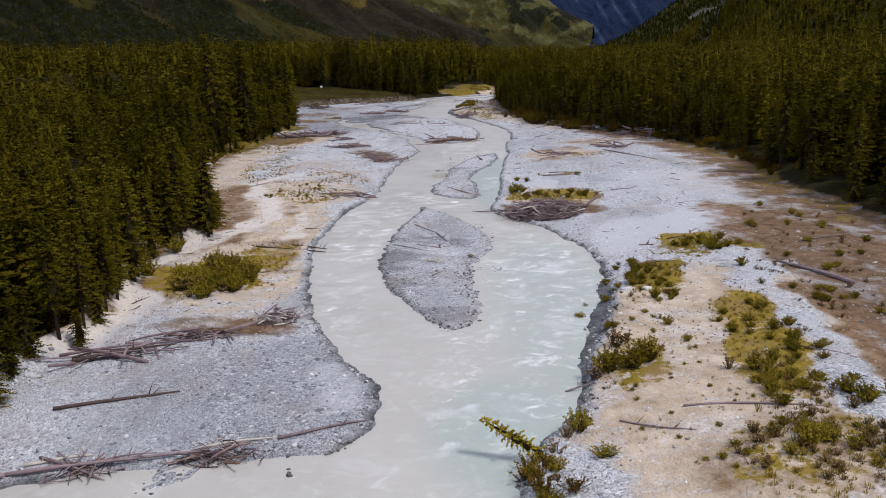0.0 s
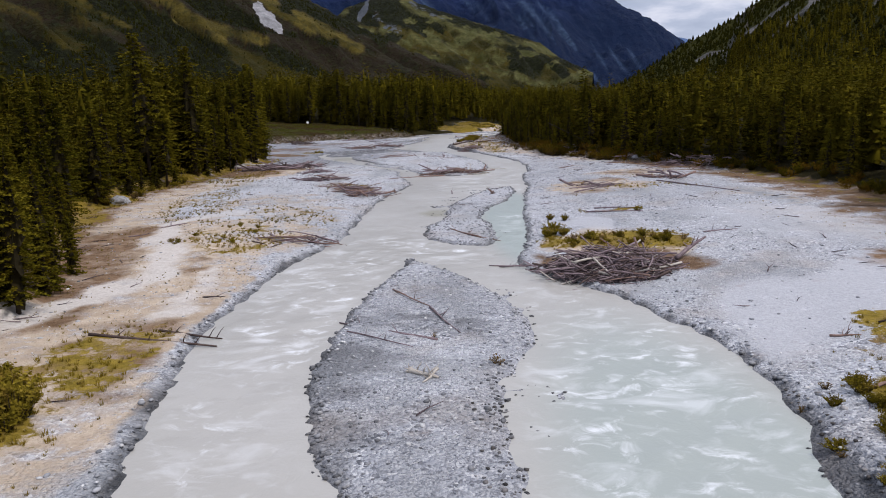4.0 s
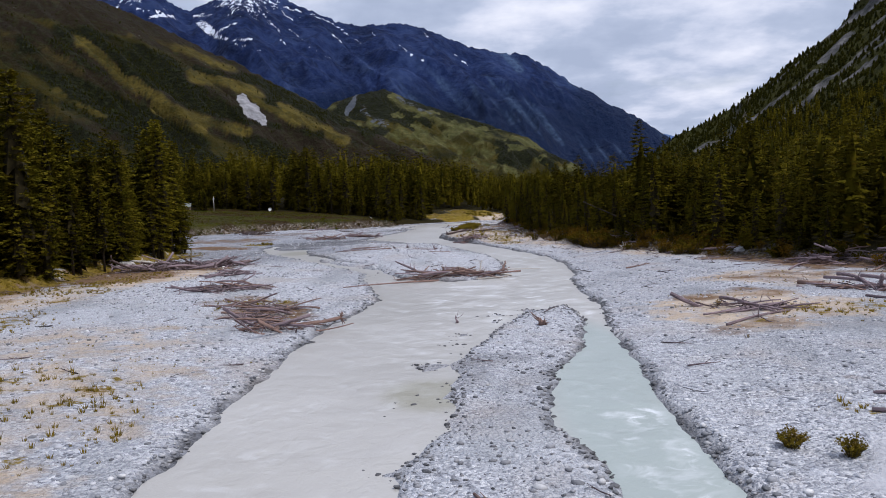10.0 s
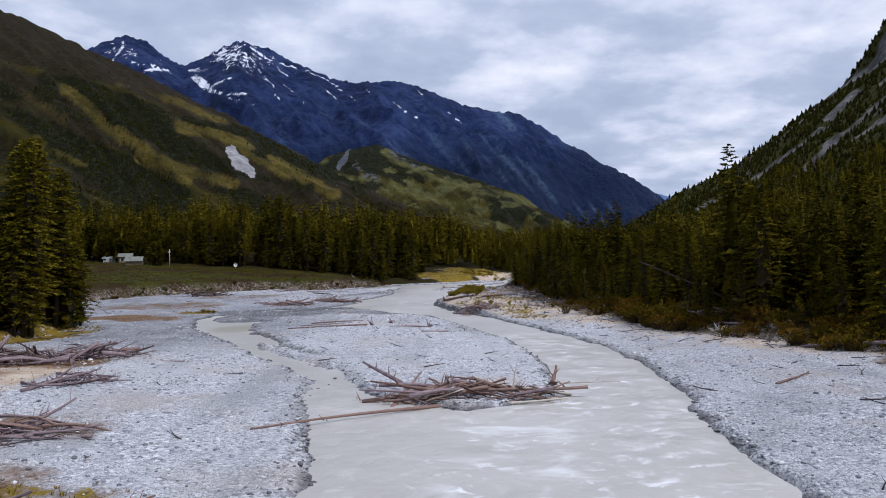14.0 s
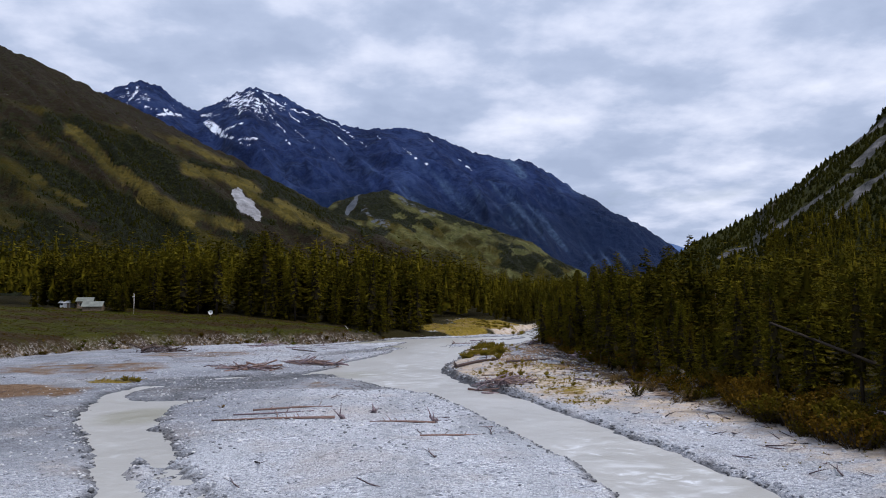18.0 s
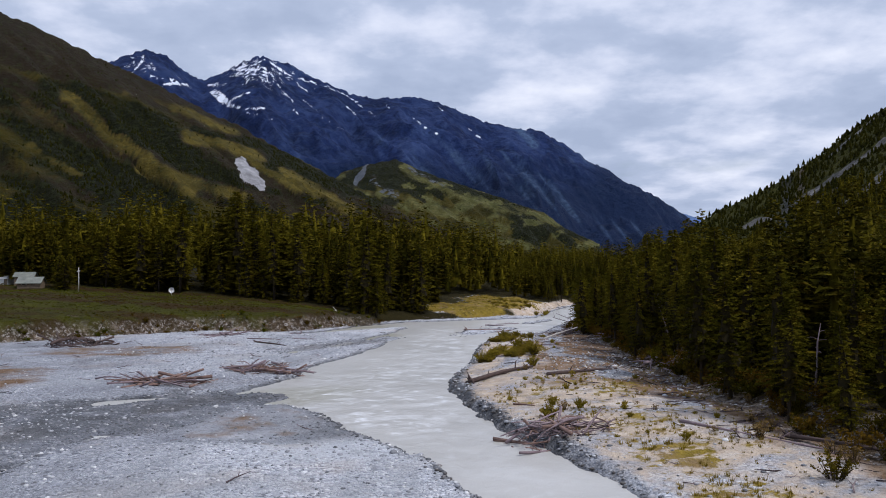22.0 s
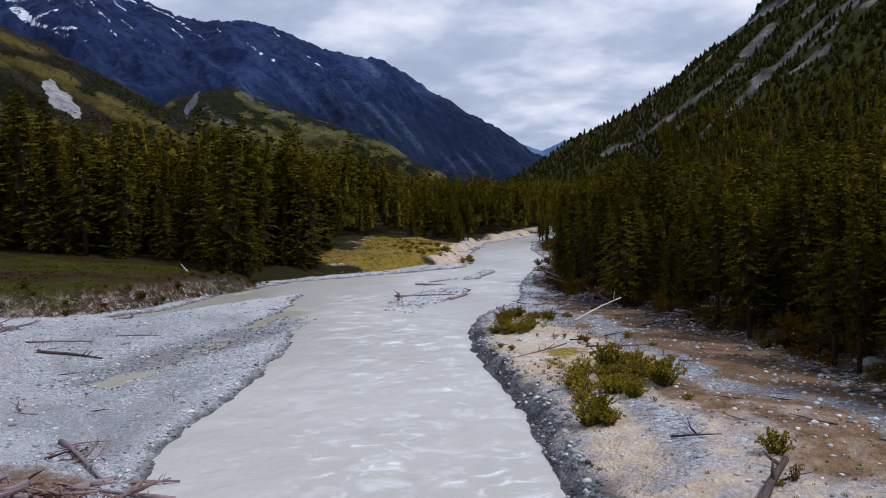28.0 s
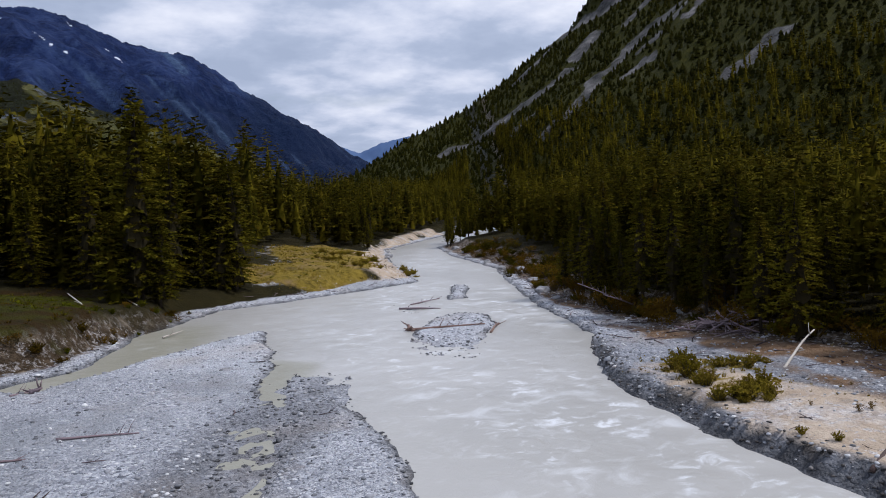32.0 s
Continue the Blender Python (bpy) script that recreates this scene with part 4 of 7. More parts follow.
def slope_zones(x, y, h, a, f, gul):
    el = np.degrees(np.arctan2(h - CENTRE[2], np.hypot(x - CENTRE[0], y - CENTRE[1])))
    # strips slant down the valley side
    u, v = a * 0.92 - el * 0.40, el * 0.92 + a * 0.40
    band = fbm(u * 0.10, v, 1.1, 4, 91) + 0.22 * fbm(u, v, 0.9, 3, 92)
    ea, ee = a + 0.35 * fbm(a, el, 0.9, 3, 93), el + 0.25 * fbm(a, el, 0.7, 3, 94)
    # gold holds pale grass and the sun patches that lie on it
    gold = np.maximum.reduce([
        0.75 * along(ea, ee, [(-26, 14.2), (-24.8, 13.7), (-19.7, 12.2), (-16.3, 10.8), (-14.0, 9.9)], 0.30),
        along(ea, ee, [(-24.5, 11.7), (-21.7, 9.2), (-18.0, 6.8), (-13.6, 5.5)], 0.42), along(ea, ee, [(-20.0, 7.2), (-17, 6.0)], 0.55),
        0.8 * along(ea, ee, [(-26.5, 8.4), (-23.9, 6.9)], 0.38), along(ea, ee, [(-17.9, 9.65), (-14.3, 9.2), (-11.1, 7.5), (-6.1, 4.75)], 0.46),
        along(ea, ee, [(-12.6, 8.0), (-9.6, 6.3)], 0.4), 0.7 * along(ea, ee, [(-9.8, 8.3), (-4.4, 5.5)], 0.22), 0.5 * along(ea, ee, [(-33, 13.2), (-28, 11.2), (-25, 9.8)], 0.5), 0.6 * along(ea, ee, [(-36, 9.5), (-30, 7.2)], 0.5)])
    dark = np.maximum.reduce([along(ea, ee, [(-28.6, 11.1), (-24.6, 8.3), (-20.3, 6.1)], 0.75), 0.7 * along(ea, ee, [(-24.1, 12.4), (-20.5, 10.7), (-17.9, 9.6)], 0.5),
                              along(ea, ee, [(-21.6, 10.2), (-16.8, 7.8), (-12.0, 6.1), (-8.0, 5.1)], 0.42), along(ea, ee, [(-16.7, 10.1), (-11.9, 9.1), (-3.9, 5.1)], 0.26)])
    gold = gold * (1 - dark) * smooth(fbm(u * 0.3, v, 0.8, 4, 97), -0.75, -0.1)
    crest = smooth(el + 0.16 * (a + 28.5) + 0.5 * fbm(a, el, 1.5, 3, 99), 13.1, 13.9)
    gold = gold * (1 - 0.8 * crest)
    woods = np.clip(0.36 - 0.5 * crest + 1.0 * band + 0.5 * dark + 3.0 * (0.42 - f) * (f < 0.42) * smooth(-a, 15, 19) + 1.6 * (0.2 - f) * (f < 0.2) - 0.2 * smooth(f, 0.6, 0.85), 0, 1) * (1 - 0.9 * gold)
    heath = np.clip(0.80 + 1.3 * fbm(u * 0.2, v, 2.2, 4, 95) + 1.1 * (f - 0.48), 0, 1)
    tear = np.maximum.reduce([blob(a, el, -13.5, 7.75, 0.40, 0.66, 25), blob(a, el, -12.95, 7.05, 0.66, 0.66, 40), blob(a, el, -12.3, 6.5, 0.34, 0.52, 35)])
    return {"woods": woods * (1 - tear), "heath": np.maximum(heath, crest), "pale": tear, "gold": gold, "grey": 0 * f}


def knoll_zones(x, y, h, a, f, gul):
    woods = np.clip(0.52 + 1.5 * fbm((a * 1.0 - f * 3) * 5, (f * 8 + a * 0.35) * 8, 13, 4, 101), 0, 1)
    el = np.degrees(np.arctan2(h - CENTRE[2], np.hypot(x - CENTRE[0], y - CENTRE[1])))
    ea, ee = a + 0.5 * fbm(a, el, 0.9, 3, 105), el + 0.3 * fbm(a, el, 0.7, 3, 106)
    tear = np.maximum(np.maximum(1.8 * along(ea, ee, [(-4.5, 8.2), (-5.0, 7.5), (-5.5, 6.6)], 0.22), along(ea, ee, [(-4.4, 6.8), (-3.9, 6.1), (-2.8, 5.8)], 0.35)), 0.8 * along(ea, ee, [(-1.6, 7.8), (0.4, 6.6)], 0.3)) * 0.48
    # pale green patches, with the sunlight on the knoll in their colour
    gold = np.maximum.reduce([0.85 * smooth(fbm((a + 1.6 * el) * 0.5, el - 0.3 * a, 0.7, 4, 108), 0.06, 0.34), 0.6 * along(ea, ee, [(-2.2, 7.6), (1.3, 5.9), (5.1, 4.7), (8.1, 4.2), (11.5, 3.1)], 0.3), 0.7 * along(ea, ee, [(-2, 5.3), (3.0, 3.8), (5.5, 3.2)], 0.3), 0.8 * along(ea, ee, [(7, 4.5), (9.5, 3.6)], 0.25)])
    woods = np.clip(woods + 0.4 * along(ea, ee, [(0.9, 7.1), (4.3, 5.4), (7.2, 3.6)], 0.3) + 0.3 * along(ea, ee, [(-1.3, 5.95), (1.7, 4.2)], 0.3), 0, 1) * (1 - 0.8 * gold)
    return {"woods": woods * (1 - tear), "heath": np.clip(0.2 + 0.5 * fbm(x, y, 120, 3, 104), 0, 1), "pale": tear, "gold": gold, "grey": 1 + 0 * f}


def snowy_zones(x, y, h, a, f, gul):
    el = np.degrees(np.arctan2(h - CENTRE[2], np.hypot(x - CENTRE[0], y - CENTRE[1])))
    line = fbm(a * 1.0 + el * 0.55, el * 0.5, 0.55, 5, 111, 0.62) - 0.15 * gul
    peak = 0.6 * blob(a, el, -12.4, 14.4, 2.8, 1.6) + 0.4 * blob(a, el, -20.2, 14.4, 1.4, 1.2)
    snow = np.clip(-0.02 + 0.62 * line + 0.46 * np.minimum(peak, 1) + 0.14 * smooth(el, 11.8, 14.0) - 0.06 * np.maximum(a + 4, 0) ** 0.5, 0, 1) * smooth(el, 10.8, 12.2)
    snow = np.maximum(snow, np.maximum(blob(a, el, -15.0, 12.4, 1.1, 0.42, -28), blob(a, el, -18.6, 13.3, 0.8, 0.3, -10)) * 0.72 * smooth(fbm(a + el, el * 0.5, 0.35, 4, 113), -0.3, 0.15))
    # thin snow left in the gullies of the long ridge
    snow = snow * 0.9
    for ca, ce, length, tilt in ((-9.0, 12.2, 0.8, -38), (-6.0, 11.9, 0.6, -40), (-1.2, 11.2, 0.9, -38), (2.9, 10.4, 0.5, -36), (3.4, 10.0, 0.3, -30), (-3.3, 12.2, 0.4, -50), (0.6, 12.0, 0.35, -45)):
        snow = np.maximum(snow, blob(a, el, ca, ce, length, 0.055, tilt) * 0.62)
    for w, pts in ((0.12, [(-15.5, 12.6), (-14.9, 11.95), (-13.6, 11.8), (-12.2, 11.85)]), (0.08, [(-14.6, 12.3), (-13.2, 12.9)]), (0.10, [(-19.0, 13.0), (-18.2, 13.3), (-17.2, 13.05)]), (0.10, [(-16.0, 13.25), (-14.8, 13.45)]), (0.05, [(-14.6, 13.9), (-12.1, 15.2)]), (0.06, [(-11.8, 15.0), (-10.1, 14.1), (-7.7, 13.5), (-5.4, 12.5)]),
                   (0.06, [(-11.8, 14.4), (-10.9, 13.2), (-10.2, 12.4)]), (0.07, [(-11.2, 14.6), (-10.2, 13.9), (-9.2, 13.2)]), (0.06, [(-12.4, 14.9), (-12.9, 14.1), (-13.7, 13.4)]), (0.05, [(-12.1, 14.6), (-12.0, 13.6)]), (0.035, [(-8.2, 11.4), (-6.3, 10.3)]), (0.05, [(-0.9, 10.9), (0.6, 10.0)]), (0.05, [(-5.6, 12.4), (-4.2, 11.5)]), (0.07, [(-10.1, 11.8), (-9.8, 11.5)]), (0.035, [(-13.6, 11.5), (-11.6, 11.0)]), (0.10, [(-20.3, 14.7), (-21.2, 13.5)]), (0.05, [(3.1, 10.1), (3.7, 9.7)])):
        snow = np.maximum(snow, along(a + 0.12 * fbm(a, el, 0.4, 3, 117), el + 0.12 * fbm(a, el, 0.4, 3, 118), pts, w * 1.05) * 0.62)
    scree = np.maximum(along(a + 0.3 * fbm(a, el, 0.6, 3, 119), el, [(5.7, 10.8), (6.8, 10.2), (7.5, 9.3)], 0.28), 0.6 * smooth(fbm((a + el * 0.7) * 1.0, el * 0.22, 0.6, 4, 120), 0.15, 0.5) * smooth(9.5 - el, -2, 2))
    return {"snow": snow, "scree": scree, "low": smooth(9.5 - el + 1.5 * fbm(a, el, 2.5, 3, 116), 0, 4)}


def far_zones(x, y, h, a, f, gul):
    return {"snow": 0 * f, "low": 0 * f, "scree": 0 * f}


SKYLINE_LEFT = [(-75, 14), (-50, 17), (-40, 17.5), (-32, 17.1), (-29, 16.54), (-27.1, 16.12), (-25.4, 15.44), (-22.5, 14.21), (-20.7, 13.51), (-17.3, 12.02), (-13.8, 10.42), (-9.8, 8.4), (-6.5, 6.6), (-2.3, 4.5), (2, 2.6), (4, 1.5)]
SKYLINE_SNOWY = [(-34, 12), (-26, 13.4), (-22.5, 14.28), (-21.6, 14.74), (-20.2, 15.33), (-18.9, 14.99), (-17.3, 13.96), (-16.3, 13.45), (-15.4, 13.89), (-13.8, 14.88), (-12.3, 15.52), (-10.6, 14.93), (-8.2, 14.03), (-6.1, 13.19), (-4.4, 12.82), (-2.3, 12.84),
                 (-0.6, 12.72), (1.9, 11.89), (4.0, 11.03), (6.1, 10.58), (7.7, 10.42), (9.4, 9.46), (11.9, 7.74), (14.2, 6.24), (16.2, 5.16), (17.5, 4.1), (19.3, 2.6), (21, 1.2)]
SKYLINE_KNOLL = [(-9, 5.5), (-6.5, 7.45), (-4.8, 7.97), (-2.7, 8.35), (0.2, 7.14), (4.0, 5.85), (8.1, 4.33), (9.5, 3.27), (12, 2.0)]
SKYLINE_GAP = [(14, 3.6), (17, 4.3), (18.1, 4.0), (19.3, 3.55), (20.7, 4.2), (22.6, 4.6), (26, 5.2), (32, 5.0)]
_, LEFT_SIDE = mountain("mountain_left", "olive grass mountainside with dark larch strips and a pale landslip", SKYLINE_LEFT, (330, 900), (1250, 1600), GREEN_SLOPE, 34, slope_zones, 420, 130, 1.12, 14.0, 0, 34)
_, KNOLL_SIDE = mountain("mountain_knoll", "green foothill with scattered woods and a grey scar", SKYLINE_KNOLL, (1250, 1500), (2100, 2300), GREEN_SLOPE, 22, knoll_zones, 200, 80, 1.0, 6.0, 7)
mountain("mountain_slate", "dark mountain range coloured blue for haze, with snow streaks near the peaks", SKYLINE_SNOWY, (1900, 2300), (3700, 4000), HAZE_BLUE_ROCK, 120, snowy_zones, 620, 150, 1.15, 1.6, 13, 52)
mountain("mountain_gap", "hills closing the far end of the valley, coloured blue for haze", SKYLINE_GAP, (3900, 3900), (4500, 4500), HAZE_HILL, 40, far_zones, 120, 40, 1.0, 0.3, 19)

# ---------------------------------------------------------------- trees
def from_lists(name, verts, faces, material, smoothed=False):
    me = bpy.data.meshes.new(name)
    me.from_pydata(verts, [], faces)
    me.materials.append(material)
    if smoothed:
        me.polygons.foreach_set("use_smooth", [True] * len(me.polygons))
    return me


def tube(verts, faces, pts, radii, sides=6):
    """A tapered tube through pts, closed at both ends."""
    base = len(verts)
    n = len(pts)
    for k, (p, r) in enumerate(zip(pts, radii)):
        a, b = Vector(pts[max(k - 1, 0)]), Vector(pts[min(k + 1, n - 1)])
        d = (b - a).normalized()
        u = d.orthogonal().normalized()
        v = d.cross(u)
        for s in range(sides):
            w = 2 * math.pi * s / sides
            q = Vector(p) + r * (math.cos(w) * u + math.sin(w) * v)
            verts.append(tuple(q))
    for k in range(n - 1):
        for s in range(sides):
            i, j = base + k * sides + s, base + k * sides + (s + 1) % sides
            faces.append((i, j, j + sides, i + sides))
    faces.append(tuple(base + s for s in reversed(range(sides))))
    faces.append(tuple(base + (n - 1) * sides + s for s in range(sides)))


def ragged_cone(verts, faces, rng, z0, z1, r, sides, centre=(0.0, 0.0)):
    """A crown tier with an uneven, drooping rim."""
    base = len(verts)
    for k in range(sides):
        w = 2 * math.pi * (k + rng.uniform(-0.3, 0.3)) / sides
        q = r * rng.uniform(0.62, 1.15)
        verts.append((centre[0] + q * math.cos(w), centre[1] + q * math.sin(w), z0 + rng.uniform(-0.12, 0.12) * (z1 - z0)))
    verts.append((centre[0], centre[1], z1))
    for k in range(sides):
        faces.append((base + k, base + (k + 1) % sides, base + sides))


def conifer(rng, h, r, branches, sprays, bare=0.05):
    """Lists of a trunk, of a crown of needle sprays on drooping branches, and of dark twig cones inside that shade its
    gaps.
    """
    tv, tf, cv, cf, kv, kf = [], [], [], [], [], []
    lean = (rng.uniform(-0.25, 0.25), rng.uniform(-0.25, 0.25))
    axis = lambda z: Vector((lean[0] * (z / h) ** 2, lean[1] * (z / h) ** 2, z))
    zs = [0, 0.25 * h, 0.6 * h, h * 0.97]
    tube(tv, tf, [axis(z) for z in zs], [0.016 * h, 0.012 * h, 0.007 * h, 0.02], 6)
    reach_at = lambda rel: r * (max(0.0, 1.02 - max(rel, 0.0) ** 2.1)) ** 0.85 * min(1, 0.72 + rel * 1.6)
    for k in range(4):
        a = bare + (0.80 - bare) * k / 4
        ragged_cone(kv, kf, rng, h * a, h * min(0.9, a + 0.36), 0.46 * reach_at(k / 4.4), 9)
    for b in range(branches):
        u = (b + rng.random()) / branches
        z = h * (bare + (0.985 - bare) * u**0.92)
        rel = (z / h - bare) / (1 - bare)
        reach = reach_at(rel) * rng.uniform(0.45, 1.3) + 0.15
        w = b * 2.399 + rng.uniform(-0.5, 0.5)
        out = Vector((math.cos(w), math.sin(w), 0))
        rise = rng.uniform(-0.22, 0.14) + 0.7 * max(0, rel - 0.75)
        side = Vector((-out.y, out.x, 0))
        p0 = axis(z)
        end = p0 + out * reach + Vector((0, 0, rise * reach))
        n = max(4, int(sprays * (0.45 + 0.75 * reach / r)))
        for k in range(n):
            s = 0.14 + 0.88 * (k + rng.random()) / n
            q = p0 + (end - p0) * s + Vector((0, 0, -0.10 * reach * s * s))
            for sgn in (-1, 1):
                ln = rng.uniform(0.20, 0.44) * (1.2 - 0.45 * s) * (0.6 + 0.25 * r)
                d = (out * rng.uniform(0.3, 1.0) + side * sgn * rng.uniform(0.4, 1.0) + Vector((0, 0, rng.uniform(-0.35, 0.35)))).normalized()
                wv = d.cross(Vector((rng.uniform(-1.4, 1.4), rng.uniform(-1.4, 1.4), 1))).normalized() * ln * rng.uniform(0.18, 0.30)
                i = len(cv)
                cv.extend(tuple(v) for v in (q, q + d * ln * 0.5 - wv, q + d * ln, q + d * ln * 0.5 + wv))
                cf.append((i, i + 1, i + 2, i + 3))
    return tv, tf, cv, cf, kv, kf


def part(name, me, parent, label=""):
    ob = new(name, me)
    ob.parent = parent
    return tagged(ob, label)


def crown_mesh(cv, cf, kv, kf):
    """Sprays and the shade-dark inner twigs in one crown mesh with two materials."""
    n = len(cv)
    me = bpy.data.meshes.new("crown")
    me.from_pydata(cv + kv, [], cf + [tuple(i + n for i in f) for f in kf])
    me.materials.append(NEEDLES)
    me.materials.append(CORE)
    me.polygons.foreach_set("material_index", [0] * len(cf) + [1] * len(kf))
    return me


TREES = []
tree_rng = random.Random(5)
for k in range(8):
    hgt = (14, 16, 12.5, 17, 9.5, 15, 7, 4.5)[k]
    tv, tf, cv, cf, kv, kf = conifer(tree_rng, hgt, (2.6, 2.8, 2.4, 2.7, 2.1, 2.2, 1.8, 1.3)[k], (155, 165, 140, 175, 118, 150, 90, 62)[k], 15, (0.08, 0.18, 0.05, 0.20, 0.03, 0.24, 0.02, 0.02)[k])
    TREES.append((hgt, from_lists("trunk", tv, tf, BARK, True), crown_mesh(cv, cf, kv, kf)))


def height_at(x, y):
    return float(lay(np.array([x]), np.array([y]))[0])


def scatter(rng, x0, x1, y0, y1, step):
    nx, ny = int((x1 - x0) / step), int((y1 - y0) / step)
    X, Y = np.meshgrid(np.arange(nx), np.arange(ny))
    X = x0 + (X.ravel() + rng.random(nx * ny)) * step
    Y = y0 + (Y.ravel() + rng.random(nx * ny)) * step
    return X, Y


npr = np.random.default_rng(11)


def forest_mask(x, y, left, right, d):
    """Where trees stand on the valley floor."""
    meadow = (y > 252) & (y < 386 - 0.12 * x) & (x < -16) & (left > -2)
    glade = ((blob(x, y, 22, 424, 12, 24, -20) > 0.3) | (blob(x, y, 8, 400, 10, 6) > 0.3))
    ok_l = (left > np.where(y < 250, -0.6, 1.4)) & ~meadow & ~glade
    ok_r = (right > np.where(y > 250, -1.2, 1.0)) & ~((blob(x, y, 60, 440, 8, 22, -25) > 0.3)) & ~((y > 372) & (y < 455) & (right < 7))
    return ok_l | ok_r


fx, fy = scatter(npr, -330, 330, 20, 900, 3.1)
dl, drr = inside_distance(LEFT_LAND, fx, fy), inside_distance(RIGHT_LAND, fx, fy)
ok = forest_mask(fx, fy, dl, drr, None)
depth = np.maximum(dl, drr)
back_edge = np.where((fx < -16) & (fx > -110) & (fy > 380), fy - 386 + 0.12 * fx + 1.5, 1e3)
depth = np.minimum(depth, np.maximum(back_edge, 0.5))
# thin out where the front rows hide the ground
thin = np.where(depth < 14, 0.90, np.where(depth < 60, 0.48, 0.24)) * np.where(fy > 560, 0.7, 1.0)
ok &= (npr.random(len(fx)) < thin) & ((fy - 20) * 0.9 + 60 > np.abs(fx) * 0.9)
fx, fy, depth = fx[ok], fy[ok], depth[ok]
cx2, cy2 = scatter(npr, 24, 90, 262, 440, 2.6)
dense = inside_distance(RIGHT_LAND, cx2, cy2)
pick = (dense > 1.5) & (dense < 16) & (npr.random(len(cx2)) < 0.5) & forest_mask(cx2, cy2, inside_distance(LEFT_LAND, cx2, cy2), dense, None)
fx, fy, depth = np.concatenate([fx, cx2[pick]]), np.concatenate([fy, cy2[pick]]), np.concatenate([depth, dense[pick]])
lx2, ly2 = scatter(npr, -62, -26, 36, 96, 2.4)
stand = inside_distance(LEFT_LAND, lx2, ly2)
pick = (stand > -0.4) & (stand < 18) & (npr.random(len(lx2)) < 0.6)
fx, fy, depth = np.concatenate([fx, lx2[pick]]), np.concatenate([fy, ly2[pick]]), np.concatenate([depth, stand[pick]])
fz = lay(fx, fy)
edge_order = np.argsort(depth + np.where((fy > 40) & (fy < 470), 0, 1000) + np.abs(fx) * 0.03)
near_set = np.zeros(len(fx), bool)
near_set[edge_order[:300]] = True

for i in np.flatnonzero(near_set):
    young = tree_rng.random() < (0.14 if fx[i] > 18 and fy[i] > 268 else 0.55 if fx[i] > 18 and fy[i] > 175 else 0.5 if fy[i] < 100 else 0.36) and depth[i] < 5
    k = tree_rng.choice((4, 6, 6, 7)) if young else tree_rng.choice((1, 3, 5, 1, 3, 5, 0) if fx[i] > 18 and fy[i] > 268 else (0, 2, 0, 1, 2, 3, 5))
    hgt, trunk_me, crown_me = TREES[k]
    s = tree_rng.uniform(0.55, 1.08) * (1.38 if fy[i] > 330 and fx[i] < 20 else (0.68 if fy[i] > 225 else 0.85) if fx[i] > 20 else 1.4 if 175 < fy[i] < 262 else 0.74 if fy[i] < 125 else 1.0)
    tree = tagged(new("larch_tree"), "young green larch at the forest edge" if young else "tall dark green larch at the edge of the forest", "tree", "larches along the river")
    part("trunk", trunk_me, tree)
    part("crown", crown_me, tree)
    tree.matrix_basis = pose(fx[i], fy[i], fz[i] - 0.15, tree_rng.uniform(-2.5, 2.5), tree_rng.uniform(-2.5, 2.5), tree_rng.uniform(0, 360)) @ Matrix.Diagonal((s, s, s * tree_rng.uniform(0.92, 1.12), 1))


def joined(name, label, protos, xs, ys, zs, scales, rng, material, category="forest", trunk=None):
    """Many copies of a few small meshes, joined into one mesh of kind stuff."""
    vs, fs, base = [], [], 0
    pick = rng.integers(0, len(protos), len(xs))
    turn = rng.random(len(xs)) * 2 * np.pi
    wide = rng.uniform(0.85, 1.15, len(xs))
    for k, (v, f) in enumerate(protos):
        m = pick == k
        n = int(m.sum())
        if not n:
            continue
        c, s = np.cos(turn[m])[:, None], np.sin(turn[m])[:, None]
        sc, wi = scales[m][:, None], (scales * wide)[m][:, None]
        P = np.stack([(v[:, 0] * c - v[:, 1] * s) * wi + xs[m][:, None], (v[:, 0] * s + v[:, 1] * c) * wi + ys[m][:, None], v[:, 2] * sc + zs[m][:, None]], -1)
        vs.append(P.reshape(-1, 3))
        fs.append((f[None] + (np.arange(n) * len(v))[:, None, None]).reshape(-1, f.shape[1]) + base)
        base += n * len(v)
    return tagged(quad_mesh(name, np.concatenate(vs), np.concatenate(fs), material, None, True), label, category, kind="stuff")


